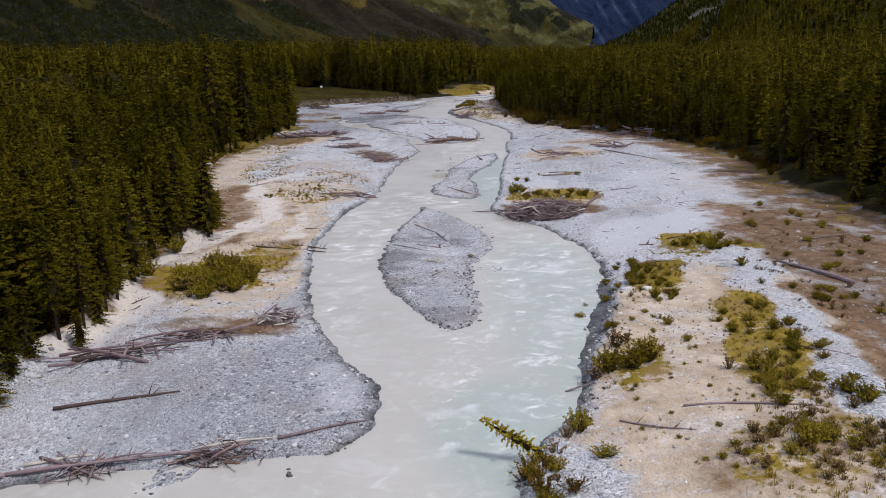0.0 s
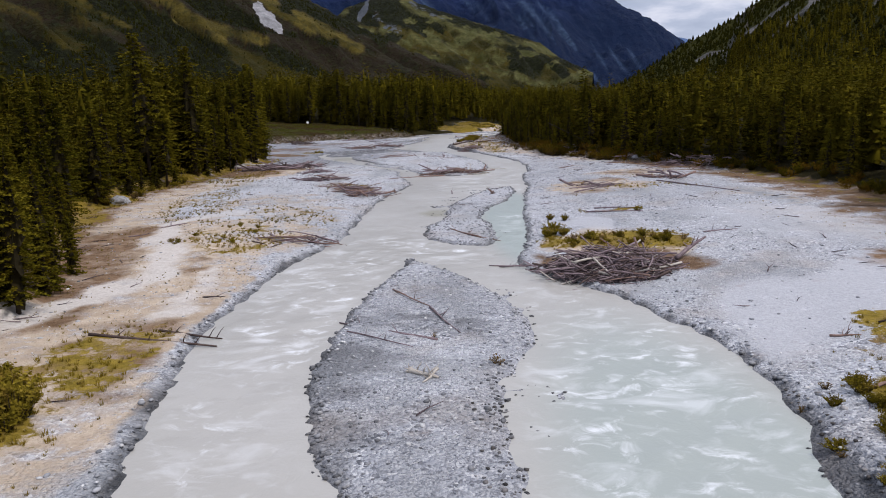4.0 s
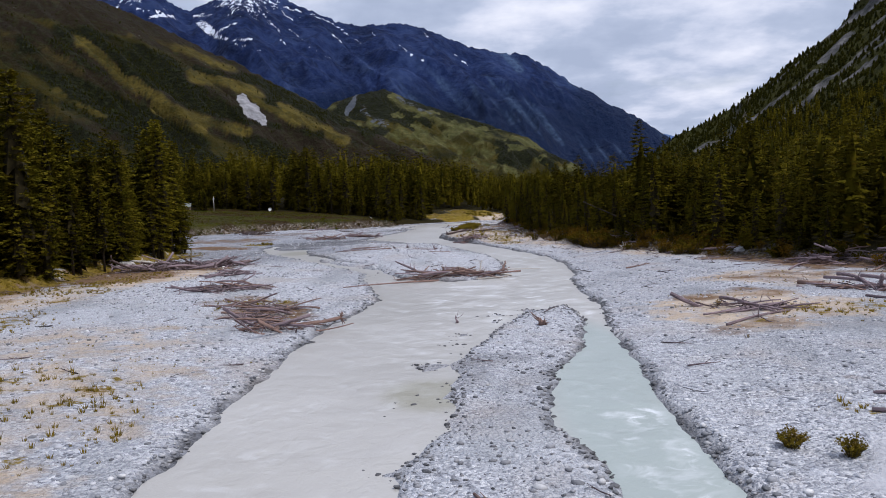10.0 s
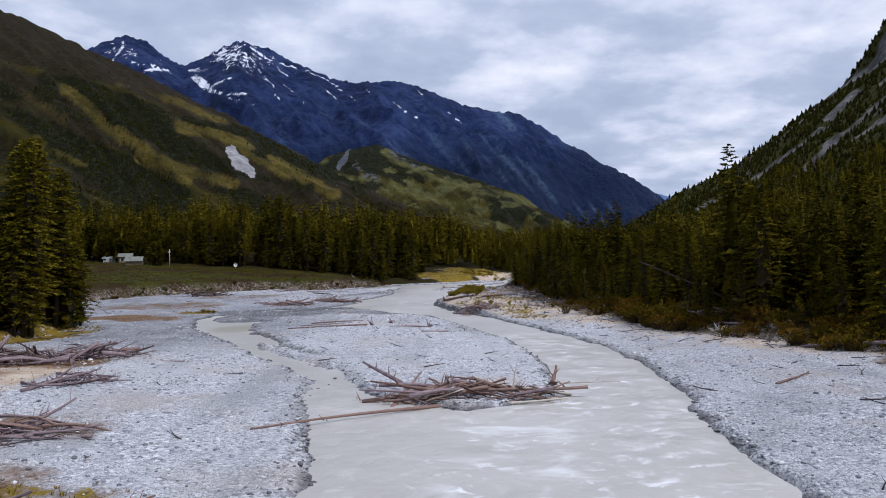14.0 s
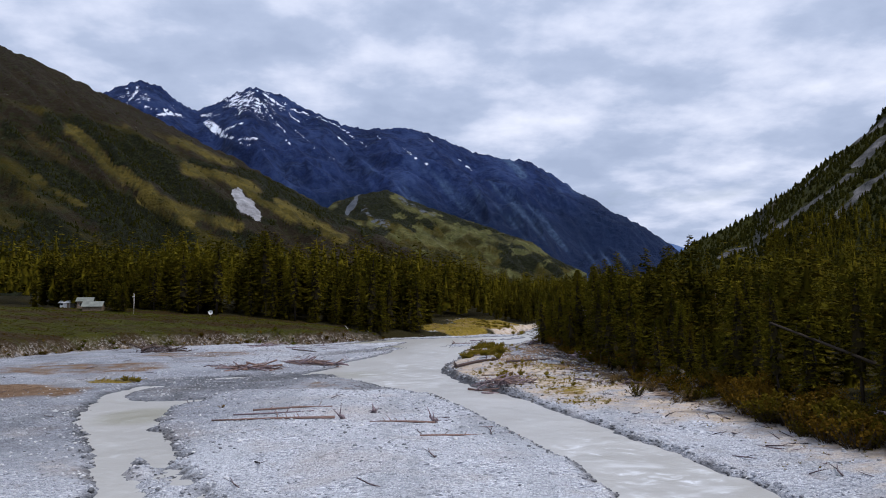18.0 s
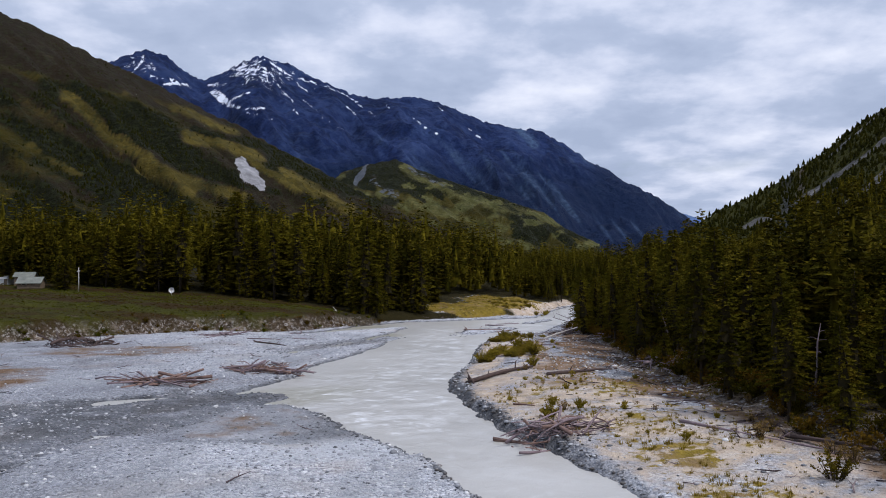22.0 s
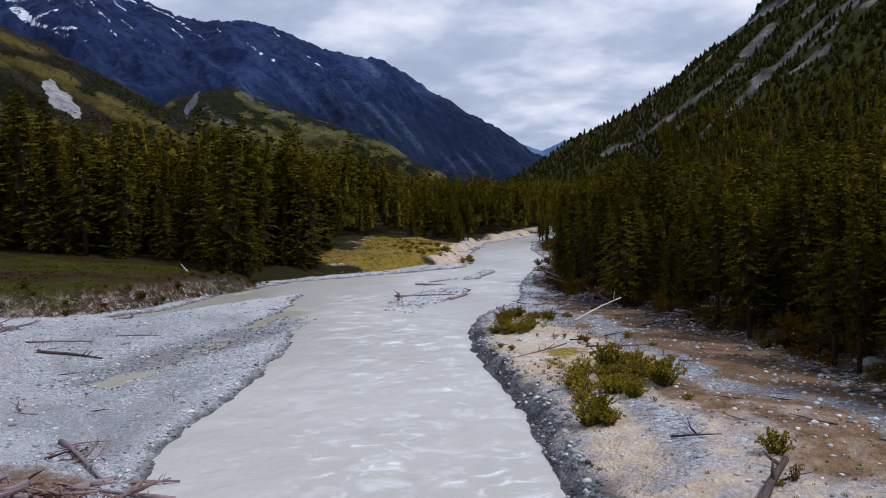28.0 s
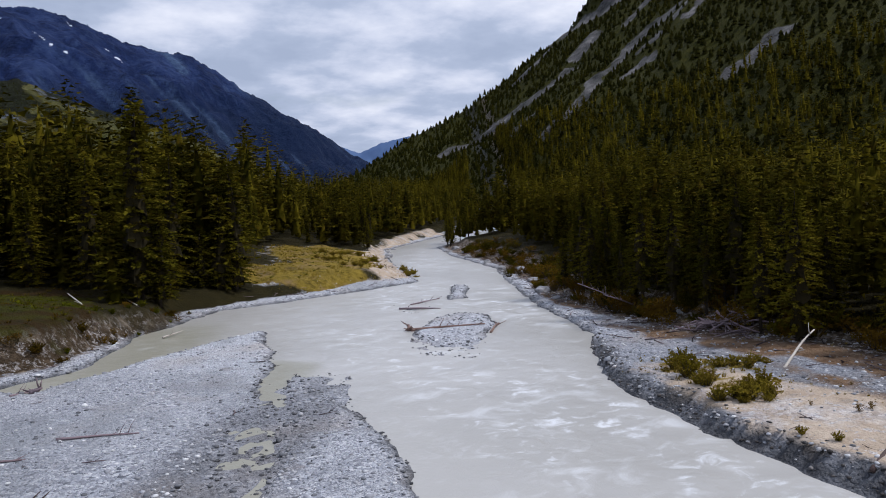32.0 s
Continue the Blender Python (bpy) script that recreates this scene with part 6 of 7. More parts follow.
SINGLE = (
    ("dark weathered log on grey gravel", -24.3, 44.0, -17.2, 46.1, 0.17, "dark"), ("long grey log along the gravel's edge", -23.6, 36.6, -13.2, 38.6, 0.16, "grey"), ("long grey log along the gravel's edge", -9.6, 39.6, -4.8, 41.6, 0.13, "grey"),
    ("bleached log on grey gravel", -14.0, 38.8, -9.2, 39.9, 0.12, "pale"), ("bleached log on grey gravel", -22.8, 37.6, -19.6, 38.6, 0.15, "pale"), ("grey log below the wooded bank", -27.6, 52.0, -17.6, 55.6, 0.15, "grey"), ("grey log below the wooded bank", -26.6, 51.0, -19.0, 54.0, 0.12, "grey"),
    ("long dark log reaching over the river's edge", -21.2, 85.4, -13.1, 83.8, 0.15, "dark"), ("dark log on the undercut bank", -17.2, 86.2, -13.2, 85.4, 0.12, "dark"), ("thin stripped log across the gravel island", -0.2, 82.9, -6.4, 88.0, 0.12, "grey"), ("thin grey log on the gravel island", -0.7, 89.8, 1.1, 84.0, 0.10, "grey"),
    ("thin grey branch on the gravel island", -3.4, 95.3, -0.7, 90.2, 0.08, "red"), ("small log on the gravel island", -5.6, 85.0, -1.6, 81.6, 0.07, "grey"), ("bleached root piece on wet gravel", -1.6, 77.6, -0.2, 76.6, 0.17, "pale"), ("bleached branch on wet gravel", -0.2, 77.8, -0.9, 76.0, 0.10, "pale"),
    ("rust-brown log on the gravel island", 4.2, 116.6, 1.2, 123.8, 0.13, "red"), ("short branch by the island's shore", 4.3, 116.8, 6.1, 115.6, 0.08, "red"), ("long log lying across the shallow channel", 1.4, 188.4, -8.8, 182.0, 0.14, "red"),
    ("long reddish log on the gravel bar", -6.0, 237.4, -16.2, 239.8, 0.16, "red"), ("reddish log on the gravel bar", -13.8, 244.0, -7.0, 244.8, 0.13, "red"), ("forked log on the gravel bar", 1.8, 236.8, -3.2, 236.2, 0.12, "red"), ("thin log on the gravel bar", 0.7, 230.4, 8.0, 233.5, 0.10, "red"),
    ("thin log on the gravel bar", -15.0, 242.0, -8.2, 241.4, 0.09, "grey"), ("short log on pale gravel", -27.0, 334.8, -21.6, 334.2, 0.12, "grey"), ("dark log on grey gravel", -24.8, 330.4, -19.6, 327.8, 0.17, "dark"), ("log with stubs on the gravel's edge", -17.0, 305.0, -13.8, 298.6, 0.16, "grey"), ("log at the water's edge", -14.2, 298.4, -10.8, 298.8, 0.13, "grey"),
    ("dark log lying on beige sand", 12.4, 284.0, 19.4, 286.6, 0.24, "dark"), ("rusty branch on the sandy bank", 8.2, 272.6, 9.6, 271.0, 0.12, "red"), ("log on the sandy bank", 7.9, 313.9, 13.3, 316.2, 0.14, "dark"), ("thin log across the shrubby bank", 14.0, 314.4, 17.6, 312.4, 0.10, "grey"),
    ("log at the sandy bank's edge", 8.6, 302.4, 10.8, 303.0, 0.13, "grey"), ("dark branch at the bank", 6.5, 301.1, 8.4, 302.2, 0.10, "grey"), ("long log in the shrubs", 17.8, 262.8, 23.4, 255.4, 0.15, "grey"), ("dark log in front of the forest", 22.4, 258.0, 27.0, 250.0, 0.17, "dark"),
    ("stripped log on the mid-river bar", 8.2, 358.6, 14.6, 356.6, 0.20, "red"), ("short log on the mid-river bar", 13.4, 353.4, 16.4, 357.2, 0.14, "red"), ("dark log with a root on the mid-river shoal", 12.6, 372.2, 16.4, 369.6, 0.17, "grey"), ("branch on the mid-river shoal", 15.0, 374.6, 20.0, 377.6, 0.12, "grey"),
    ("reddish log on the gravel plain", 19.4, 149.6, 25.4, 153.2, 0.14, "grey"), ("long log on the gravel plain", 33.4, 158.0, 39.8, 141.6, 0.13, "grey"), ("log on the gravel plain", 37.4, 178.8, 44.0, 187.0, 0.14, "grey"), ("log beside shrubs on the gravel", 17.2, 129.5, 23.0, 126.4, 0.11, "grey"), ("log on the gravel plain", 18.6, 131.8, 23.2, 130.2, 0.10, "grey"),
    ("long thin log among shrubs", 13.4, 40.6, 21.0, 39.0, 0.10, "grey"), ("dark branch on sand", 9.6, 39.9, 13.2, 37.8, 0.08, "grey"), ("thin log among shrubs", 23.4, 48.0, 26.2, 46.0, 0.09, "grey"), ("big half-buried log behind the sandbank", 34.6, 62.6, 31.6, 70.8, 0.30, "grey"), ("log on brown gravel", 37.0, 78.0, 43.6, 80.4, 0.12, "grey"),
    ("branch at the eroded river bank", 7.4, 45.2, 10.4, 45.8, 0.08, "grey"), ("grey branch on bare gravel", -31.4, 127.2, -29.2, 129.8, 0.10, "grey"), ("grey branch on bare gravel", -32.8, 121.5, -31.2, 123.2, 0.08, "grey"), ("reddish wood on pale gravel", 19.0, 72.6, 20.6, 73.2, 0.12, "red"), ("reddish wood on pale gravel", 21.0, 80.4, 22.6, 80.2, 0.09, "red"),
    ("branch on the gravel", 24.8, 111.7, 28.4, 112.8, 0.10, "grey"), ("branch at the jam's tip in the water", 5.0, 103.4, 8.6, 101.6, 0.10, "grey"), ("thin pole over the water by the jam", 4.2, 104.0, 7.4, 102.8, 0.06, "grey"), ("small reddish log on gravel", 35.6, 168.4, 33.6, 169.6, 0.10, "red"), ("reddish planks of wood on gravel", 23.6, 190.6, 27.0, 193.0, 0.12, "red"),
    ("dry branch on grey gravel", -34.6, 338.8, -31.8, 344.0, 0.10, "grey"), ("dry branch on grey gravel", -23.2, 350.6, -21.6, 352.8, 0.10, "grey"), ("thin branch on grey gravel", -12.6, 311.8, -12.9, 314.8, 0.06, "grey"), ("dark branch on grey gravel", -20.4, 337.2, -16.6, 336.6, 0.09, "grey"))
for label, x0, y0, x1, y1, r, kind in SINGLE:
    lying(label, x0, y0, x1, y1, r * 0.82, kind, root=r > 0.155 and wood_rng.random() < 0.4)
lying("uprooted log with a dark root plate on the undercut bank", 5.4, 283.6, 11.8, 290.2, 0.26, "dark", root=True)
lying("grey log leaning up out of the jam", 18.6, 99.8, 21.8, 102.6, 0.20, "grey", 1.0, 2.1)
lying("dark stub rising from the stranded logs", -1.0, 193.6, -3.8, 196.6, 0.18, "grey", 0.7, 1.8)
lying("upright splinter among stranded logs", 6.2, 190.6, 6.6, 191.2, 0.10, "pale", 0.6, 2.0, stubs=1)
lying("stump end rising from stranded logs", 9.2, 192.6, 9.6, 193.6, 0.16, "red", 0.6, 1.6, root=True, stubs=2)
lying("thin pole over the river", 9.4, 191.2, 13.6, 191.9, 0.06, "pale", 0.8, 0.7, stubs=1)
lying("bare pale log leaning against the forest bank", 17.6, 326.4, 23.4, 328.8, 0.11, "pale", 0.9, 2.5, stubs=2)
lying("bleached log slid down the meadow bank", -15.0, 371.8, -19.6, 379.8, 0.12, "pale", 0.5, 3.9, stubs=3)
lying("bleached log at the foot of the forest bank", -11.2, 376.8, -14.2, 382.2, 0.11, "pale", 0.6, 2.7, stubs=2)
lying("bleached branch in the pool", -12.0, 369.4, -10.0, 371.4, 0.09, "pale", 0.15, 0.3)
lying("leaning dead trunk over the river bend", 28.0, 352.0, 23.0, 350.0, 0.09, "grey", 1.2, 2.8, stubs=6)
lying("leaning dead trunk over the river bend", 29.0, 355.0, 24.6, 356.0, 0.08, "grey", 1.2, 3.2, stubs=6)
lying("dead trunk leaning on the forest's edge", 38.0, 224.0, 28.0, 236.0, 0.18, "bark", 2.0, 8.0, stubs=9)
lying("grey leaning trunk at the forest's edge", 46.0, 199.0, 50.5, 207.0, 0.16, "grey", 1.6, 5.0, stubs=4)
lying("fallen trunk on the wooded bank", 41.0, 200.0, 33.0, 206.0, 0.2, "grey", 1.8, 0.9, stubs=4)
lying("uprooted pale stump at the forest's edge", 30.8, 218.4, 35.4, 222.0, 0.32, "pale", 1.0, 1.8, root=True)
lying("uprooted stump on the wooded bank", -39.0, 213.6, -44.0, 216.0, 0.3, "pale", 1.2, 1.8, root=True)
for x, y, kind, r in ((8.1, 154.6, "red", 0.2), (-5.4, 237.2, "grey", 0.16), (1.8, 237.0, "grey", 0.18), (-33.5, 344.5, "grey", 0.2), (-22.0, 352.0, "grey", 0.2), (2.2, 158.2, "grey", 0.07), (-28.0, 212.6, "grey", 0.26), (-3.2, 241.2, "grey", 0.16), (8.0, 358.8, "red", 0.2)):
    w = wood_rng.uniform(0, 6.28)
    lying("torn root stump on the gravel", x, y, x + 0.7 * math.cos(w), y + 0.7 * math.sin(w), r, kind, None, max(height_at(x, y), 0) + 0.45, root=True, stubs=2, name="root_stump")

# dead standing trunks
for x, y, h, kind, lx, ly in ((-48.6, 249.6, 8.5, "bark", 0.5, -0.4), (27.6, 296.0, 7.0, "grey", -2.0, 1.0)):
    g = height_at(x, y)
    lying("bare dead trunk standing at the forest's edge", x, y, x + lx, y + ly, 0.10, kind, g - 0.2, g + h, stubs=12, name="dead_tree", taper=0.25)["category"] = "dead tree"

# ---------------------------------------------------------------- shrubs, grass and stones
def shrub_mesh(rng, h, r, stems, leaves, material):
    """Stems that fan out from the ground, set with small leaves; the leaves are one mesh, the stems another."""
    sv, sf, lv, lf = [], [], [], []
    for _ in range(stems):
        w, q = rng.uniform(0, 6.283), r * rng.random() ** 0.7
        root = Vector((0.25 * q * math.cos(w), 0.25 * q * math.sin(w), -0.05))
        top = Vector((q * math.cos(w), q * math.sin(w), h * rng.uniform(0.6, 1.1) * (1 - 0.35 * q / r)))
        mid = root * 0.5 + top * 0.5 + Vector((0, 0, 0.12 * h))
        tube(sv, sf, [root, mid * 0.6 + top * 0.4], [0.025, 0.01], 3)
        for _ in range(leaves):
            t = rng.uniform(0.12, 1.02)
            p = root.lerp(mid, t * 2) if t < 0.5 else mid.lerp(top, t * 2 - 1)
            d = Vector((rng.gauss(0, 1), rng.gauss(0, 1), rng.gauss(0.4, 0.8))).normalized()
            ln = rng.uniform(0.08, 0.18) * (0.7 + 0.25 * h)
            s = d.cross(Vector((rng.gauss(0, 1), rng.gauss(0, 1), rng.gauss(0, 1)))).normalized() * ln * 0.32
            i = len(lv)
            lv.extend(tuple(v) for v in (p, p + d * ln * 0.5 + s, p + d * ln, p + d * ln * 0.5 - s))
            lf.append((i, i + 1, i + 2, i + 3))
    return from_lists("stalk", sv, sf, BARK), from_lists("foliage", lv, lf, material)


plant_rng = random.Random(31)
SHRUBS = {"green": [shrub_mesh(plant_rng, h, r, st, lv, BUSH) for h, r, st, lv in ((1.4, 1.05, 40, 34), (0.95, 1.0, 34, 28), (1.8, 1.2, 42, 36))],
          "amber": [shrub_mesh(plant_rng, h, r, st, lv, AMBER) for h, r, st, lv in ((1.6, 1.2, 24, 18), (1.2, 1.1, 20, 16))],
          "olive": [shrub_mesh(plant_rng, h, r, st, lv, OLIVE) for h, r, st, lv in ((1.6, 1.1, 28, 22), (1.1, 1.0, 24, 18))],
          "dry": [shrub_mesh(plant_rng, h, r, st, lv, DRYBUSH) for h, r, st, lv in ((1.1, 0.8, 20, 15), (0.7, 0.7, 15, 12))]}


def shrub(x, y, size=1.0, kind="green", k=None, label=""):
    stems, leaves = SHRUBS[kind][plant_rng.randrange(len(SHRUBS[kind])) if k is None else k]
    ob = tagged(new({"green": "willow_shrub", "dry": "dry_shrub", "amber": "amber_shrub", "olive": "olive_shrub"}[kind]), label or ("olive-green willow shrub on the gravel bank" if kind == "green" else "amber-brown leafy shrub before the forest" if kind == "amber" else "dull olive leafy shrub at the forest's foot" if kind == "olive" else "dry reddish-brown shrub on the bank"), "shrub", "shrubs on the river banks")
    a = new("stalk", stems); a.parent = ob
    b = new("foliage", leaves); b.parent = ob
    ob.matrix_basis = pose(x, y, height_at(x, y) - 0.03, 0, 0, plant_rng.uniform(0, 360)) @ Matrix.Diagonal((size * plant_rng.uniform(0.9, 1.2), size * plant_rng.uniform(0.9, 1.2), size * plant_rng.uniform(0.8, 1.15), 1))


low_shrubs = {"green": [], "dry": []}


def thicket(cx, cy, rx, ry, count, lo, hi, kinds=("green",)):
    """Shrubs round a spot; knee-high ones are gathered and joined further down."""
    for _ in range(count):
        a, q = plant_rng.uniform(0, 6.283), plant_rng.random() ** 0.55
        x, y, size, kind = cx + rx * q * math.cos(a), cy + ry * q * math.sin(a), plant_rng.uniform(lo, hi), plant_rng.choice(kinds)
        if hi <= 0.5:
            low_shrubs[kind].append((x, y, size))
        else:
            shrub(x, y, size, kind)


thicket(-22.0, 71.5, 3.6, 5.4, 42, 0.9, 1.45, ("green", "green", "green", "dry"))
for x, y, s, kd in ((13.1, 47.4, 1.0, "green"), (12.0, 46.6, 0.8, "green"), (10.4, 46.6, 1.0, "green"), (9.4, 45.8, 0.9, "dry"), (11.6, 50.4, 1.2, "dry"), (12.6, 51.2, 0.9, "dry"), (17.6, 45.0, 0.9, "dry"), (7.2, 39.4, 0.9, "green"), (6.4, 38.6, 0.8, "dry"), (5.6, 37.0, 1.0, "dry"), (8.0, 36.4, 0.8, "green"),
                     (11.4, 116.6, 1.05, "green"), (10.8, 115.6, 0.8, "green"), (12.3, 115.8, 0.7, "green"), (12.6, 126.5, 0.5, "green"), (14.0, 125.2, 0.5, "green"), (22.6, 127.4, 0.7, "green"), (9.2, 304.2, 0.9, "green"), (10.2, 306.0, 0.8, "green"), (12.4, 307.4, 0.9, "green"), (13.4, 308.4, 1.1, "green"), (8.4, 301.6, 0.7, "green"), (11.2, 303.4, 0.8, "green"),
                     (12.6, 328.6, 0.8, "green"), (13.4, 330.6, 0.7, "green"), (14.6, 331.4, 0.8, "green"), (11.8, 326.4, 0.6, "green"), (15.4, 329.0, 0.7, "green"), (-35.2, 273.8, 0.55, "green"), (-34.2, 273.0, 0.5, "green"), (-36.2, 274.2, 0.5, "green"), (-17.2, 246.8, 0.5, "dry"), (2.9, 78.6, 0.75, "dry"), (20.4, 158.6, 0.6, "dry"), (22.0, 158.0, 0.6, "dry"), (18.8, 145.0, 0.4, "dry"),
                     (10.0, 266.4, 0.7, "green"), (11.4, 268.6, 0.7, "dry"), (12.0, 291.0, 0.7, "green"), (11.0, 288.6, 0.6, "dry"), (-0.4, 83.4, 0.3, "dry")):
    shrub(x, y, s, kd)
thicket(11.6, 304.6, 2.6, 3.6, 26, 0.55, 0.95)
thicket(8.0, 298.4, 1.0, 1.6, 6, 0.5, 0.8)
thicket(11.6, 323.6, 1.8, 1.2, 12, 0.45, 0.75)
thicket(17.0, 328.4, 1.8, 1.0, 6, 0.35, 0.6, ("green", "dry"))
thicket(17.6, 66.5, 3.4, 7.0, 44, 0.28, 0.6, ("green", "green", "dry"))
thicket(27.5, 80.0, 4.0, 4.0, 14, 0.4, 0.75)
thicket(22.6, 50.0, 2.8, 11.0, 44, 0.3, 0.65, ("green", "green", "dry"))
thicket(18.6, 35.0, 4.2, 3.2, 64, 0.35, 0.7, ("dry", "dry", "dry", "green"))
thicket(19.6, 41.0, 1.5, 4.2, 24, 0.35, 0.65, ("green", "green", "dry"))
thicket(14.5, 42.0, 4.5, 9.0, 30, 0.14, 0.3, ("green", "green", "dry"))
thicket(4.8, 34.4, 1.4, 2.2, 16, 0.4, 0.8, ("dry", "green", "amber"))
thicket(23.0, 38.0, 3.0, 4.0, 20, 0.4, 0.8, ("dry", "dry", "green"))
thicket(32.0, 62.0, 6.0, 14.0, 60, 0.3, 0.65, ("dry", "dry", "dry", "green"))
thicket(40.0, 84.0, 7.0, 14.0, 40, 0.3, 0.6, ("dry", "dry", "green"))
thicket(-21.0, 118.5, 6.0, 7.0, 26, 0.25, 0.5, ("green", "dry"))
thicket(17.0, 110.5, 6.0, 3.4, 30, 0.35, 0.7, ("green", "dry"))
thicket(24.0, 256.0, 3.2, 12.0, 20, 0.7, 1.2, ("olive", "dry"))
thicket(28.5, 232.0, 2.4, 10.0, 36, 1.1, 2.0, ("olive", "amber", "amber"))
thicket(35.5, 208.0, 3.0, 7.0, 22, 1.0, 1.8, ("olive", "amber"))
thicket(25.5, 300.0, 1.6, 14.0, 16, 0.5, 1.0, ("olive", "dry"))
for cx, cy, rx, ry, n in ((30.0, 226.0, 2.2, 8.0, 26), (27.0, 243.0, 1.8, 8.0, 16), (38.0, 204.0, 3.0, 6.0, 16), (25.2, 275.0, 1.5, 14.0, 16), (27.0, 318.0, 1.8, 16.0, 34), (28.5, 348.0, 2.0, 14.0, 34), (33.5, 368.0, 2.5, 9.0, 22), (34.0, 218.0, 4.0, 6.0, 24), (39.0, 384.0, 3.0, 12.0, 16)):
    thicket(cx, cy, rx, ry, n, 0.7, 1.5, ("amber", "amber", "olive"))
thicket(-47.0, 180.0, 2.0, 30.0, 26, 0.6, 1.2, ("green", "dry"))
thicket(-31.0, 80.0, 2.0, 16.0, 16, 0.6, 1.1, ("green", "dry"))
thicket(24.0, 414.0, 8.0, 14.0, 30, 0.5, 0.9)
thicket(17.0, 272.0, 7.0, 14.0, 18, 0.25, 0.5, ("green", "dry"))

thicket(14.0, 56.0, 4.0, 12.0, 26, 0.2, 0.45, ("green", "dry"))
thicket(14.0, 276.0, 7.0, 16.0, 30, 0.15, 0.35, ("green", "dry"))
thicket(13.5, 316.0, 5.0, 18.0, 26, 0.2, 0.5, ("green", "green", "dry"))

def mesh_lists(me):
    """Vertices and four-cornered faces of a mesh as arrays."""
    v, f = np.empty(len(me.vertices) * 3), np.empty(len(me.loops), np.int32)
    me.vertices.foreach_get("co", v); me.loops.foreach_get("vertex_index", f)
    return v.reshape(-1, 3), f.reshape(-1, 4)


def fringe(label, outline, y0, y1, step, lo, hi, inner, outer, kind, material):
    """Low shrubs along the edge of the higher ground, too many to count."""
    px, py = [], []
    for (ax, ay), (bx, by) in zip(outline, outline[1:]):
        n = int(math.hypot(bx - ax, by - ay) / step)
        for k in range(n):
            t = (k + plant_rng.random()) / n
            x, y = ax + (bx - ax) * t + plant_rng.uniform(-outer, inner), ay + (by - ay) * t + plant_rng.uniform(-outer, inner)
            if y0 < y < y1 and abs(x) < 90:
                px.append(x); py.append(y)
    px, py = np.array(px), np.array(py)
    joined("bank_shrubs", label, [mesh_lists(lv) for _, lv in SHRUBS[kind]], px, py, lay(px, py) - 0.05, npr.uniform(lo, hi, len(px)), npr, material, "shrubs")


for kind, label, material in (("green", "low olive-green shrubs dotted over the sandy banks", BUSH), ("dry", "low dry brown shrubs dotted over the sandy banks", DRYBUSH)):
    spots = np.array(low_shrubs[kind])
    joined("bank_shrubs", label, [mesh_lists(lv) for _, lv in SHRUBS[kind]], spots[:, 0], spots[:, 1], lay(spots[:, 0], spots[:, 1]) - 0.03, spots[:, 2], npr, material, "shrubs")
fringe("low olive shrubs along the meadow's edge", LEFT_LAND, 256, 384, 1.6, 0.25, 0.6, 1.6, 1.2, "green", MEADOW_GRASS)
fringe("amber-brown undergrowth along the meadow's edge", LEFT_LAND, 256, 384, 1.6, 0.25, 0.6, 1.6, 1.2, "amber", AMBER)
fringe("amber-brown undergrowth along the forest's foot", RIGHT_LAND, 120, 440, 1.8, 0.6, 1.35, 2.5, 1.0, "amber", AMBER)
fringe("dark green undergrowth along the forest's foot", RIGHT_LAND, 120, 440, 2.4, 0.6, 1.3, 3.0, 0.5, "green", NEEDLES_FAR)

# broken branches at the foot of the forest: uncountable
lv, lf = [], []
tube(lv, lf, [(-0.8, 0, 0.02), (-0.1, 0.08, 0.10), (0.8, -0.05, 0.22)], [0.05, 0.04, 0.015], 3)
tube(lv, lf, [(0.0, 0.05, 0.1), (0.4, 0.35, 0.3)], [0.025, 0.01], 3)
lf = [t for f in lf for t in ([f] if len(f) == 3 else [(f[0], f[1], f[2]), (f[0], f[2], f[3])])]
bx, by = scatter(npr, -60, 70, 60, 440, 0.9)
bh, bz, bd, bl, br = lay(bx, by, True)
edge_r, edge_l = np.exp(-np.abs(br + 1.5) / 2.2) * (by > 170), np.exp(-np.abs(bl + 1.0) / 1.5) * (by > 60)
keep = (npr.random(len(bx)) < 0.42 * edge_r + 0.10 * np.exp(-np.abs(br + 5) / 4) * (by > 170) + 0.16 * edge_l + 0.012 * (bd > 0.5) * (np.maximum(bl, br) < -1)) & (bd > 0.4)
joined("branch_litter", "broken grey branches strewn along the forest's foot", [(np.array(lv), np.array(lf, np.int32))], bx[keep], by[keep], bh[keep], npr.uniform(0.3, 1.3, keep.sum()), npr, STICKS, "branches")

# tufts of grass: uncountable
tuft_v, tuft_f = [], []
for k in range(15):
    w = 6.283 * k / 15 + plant_rng.uniform(-0.3, 0.3)
    d, s = Vector((math.cos(w), math.sin(w), 0)), Vector((-math.sin(w), math.cos(w), 0)) * 0.028
    ln = plant_rng.uniform(0.16, 0.38)
    i = len(tuft_v)
    tuft_v += [tuple(d * 0.12 - s), tuple(d * 0.12 + s), tuple(d * ln * 0.8 + Vector((0, 0, ln)))]
    tuft_f.append((i, i + 1, i + 2))
tx, ty = scatter(npr, -48, 46, 29, 440, 0.6)
th, tz, td, tl, tr = lay(tx, ty, True)
patchy = fbm(tx, ty, 3.2, 4, 131) * 1.6 + 0.5
p = np.clip(np.minimum(tz["moss"], 1) * (1 - tz["meadow"]), 0, 1) * np.clip(patchy, 0, 1) * 1.1 + 0.42 * tz["sand"] * (patchy > 0.45)
keep = (npr.random(len(tx)) < p) & (th > 0.2)
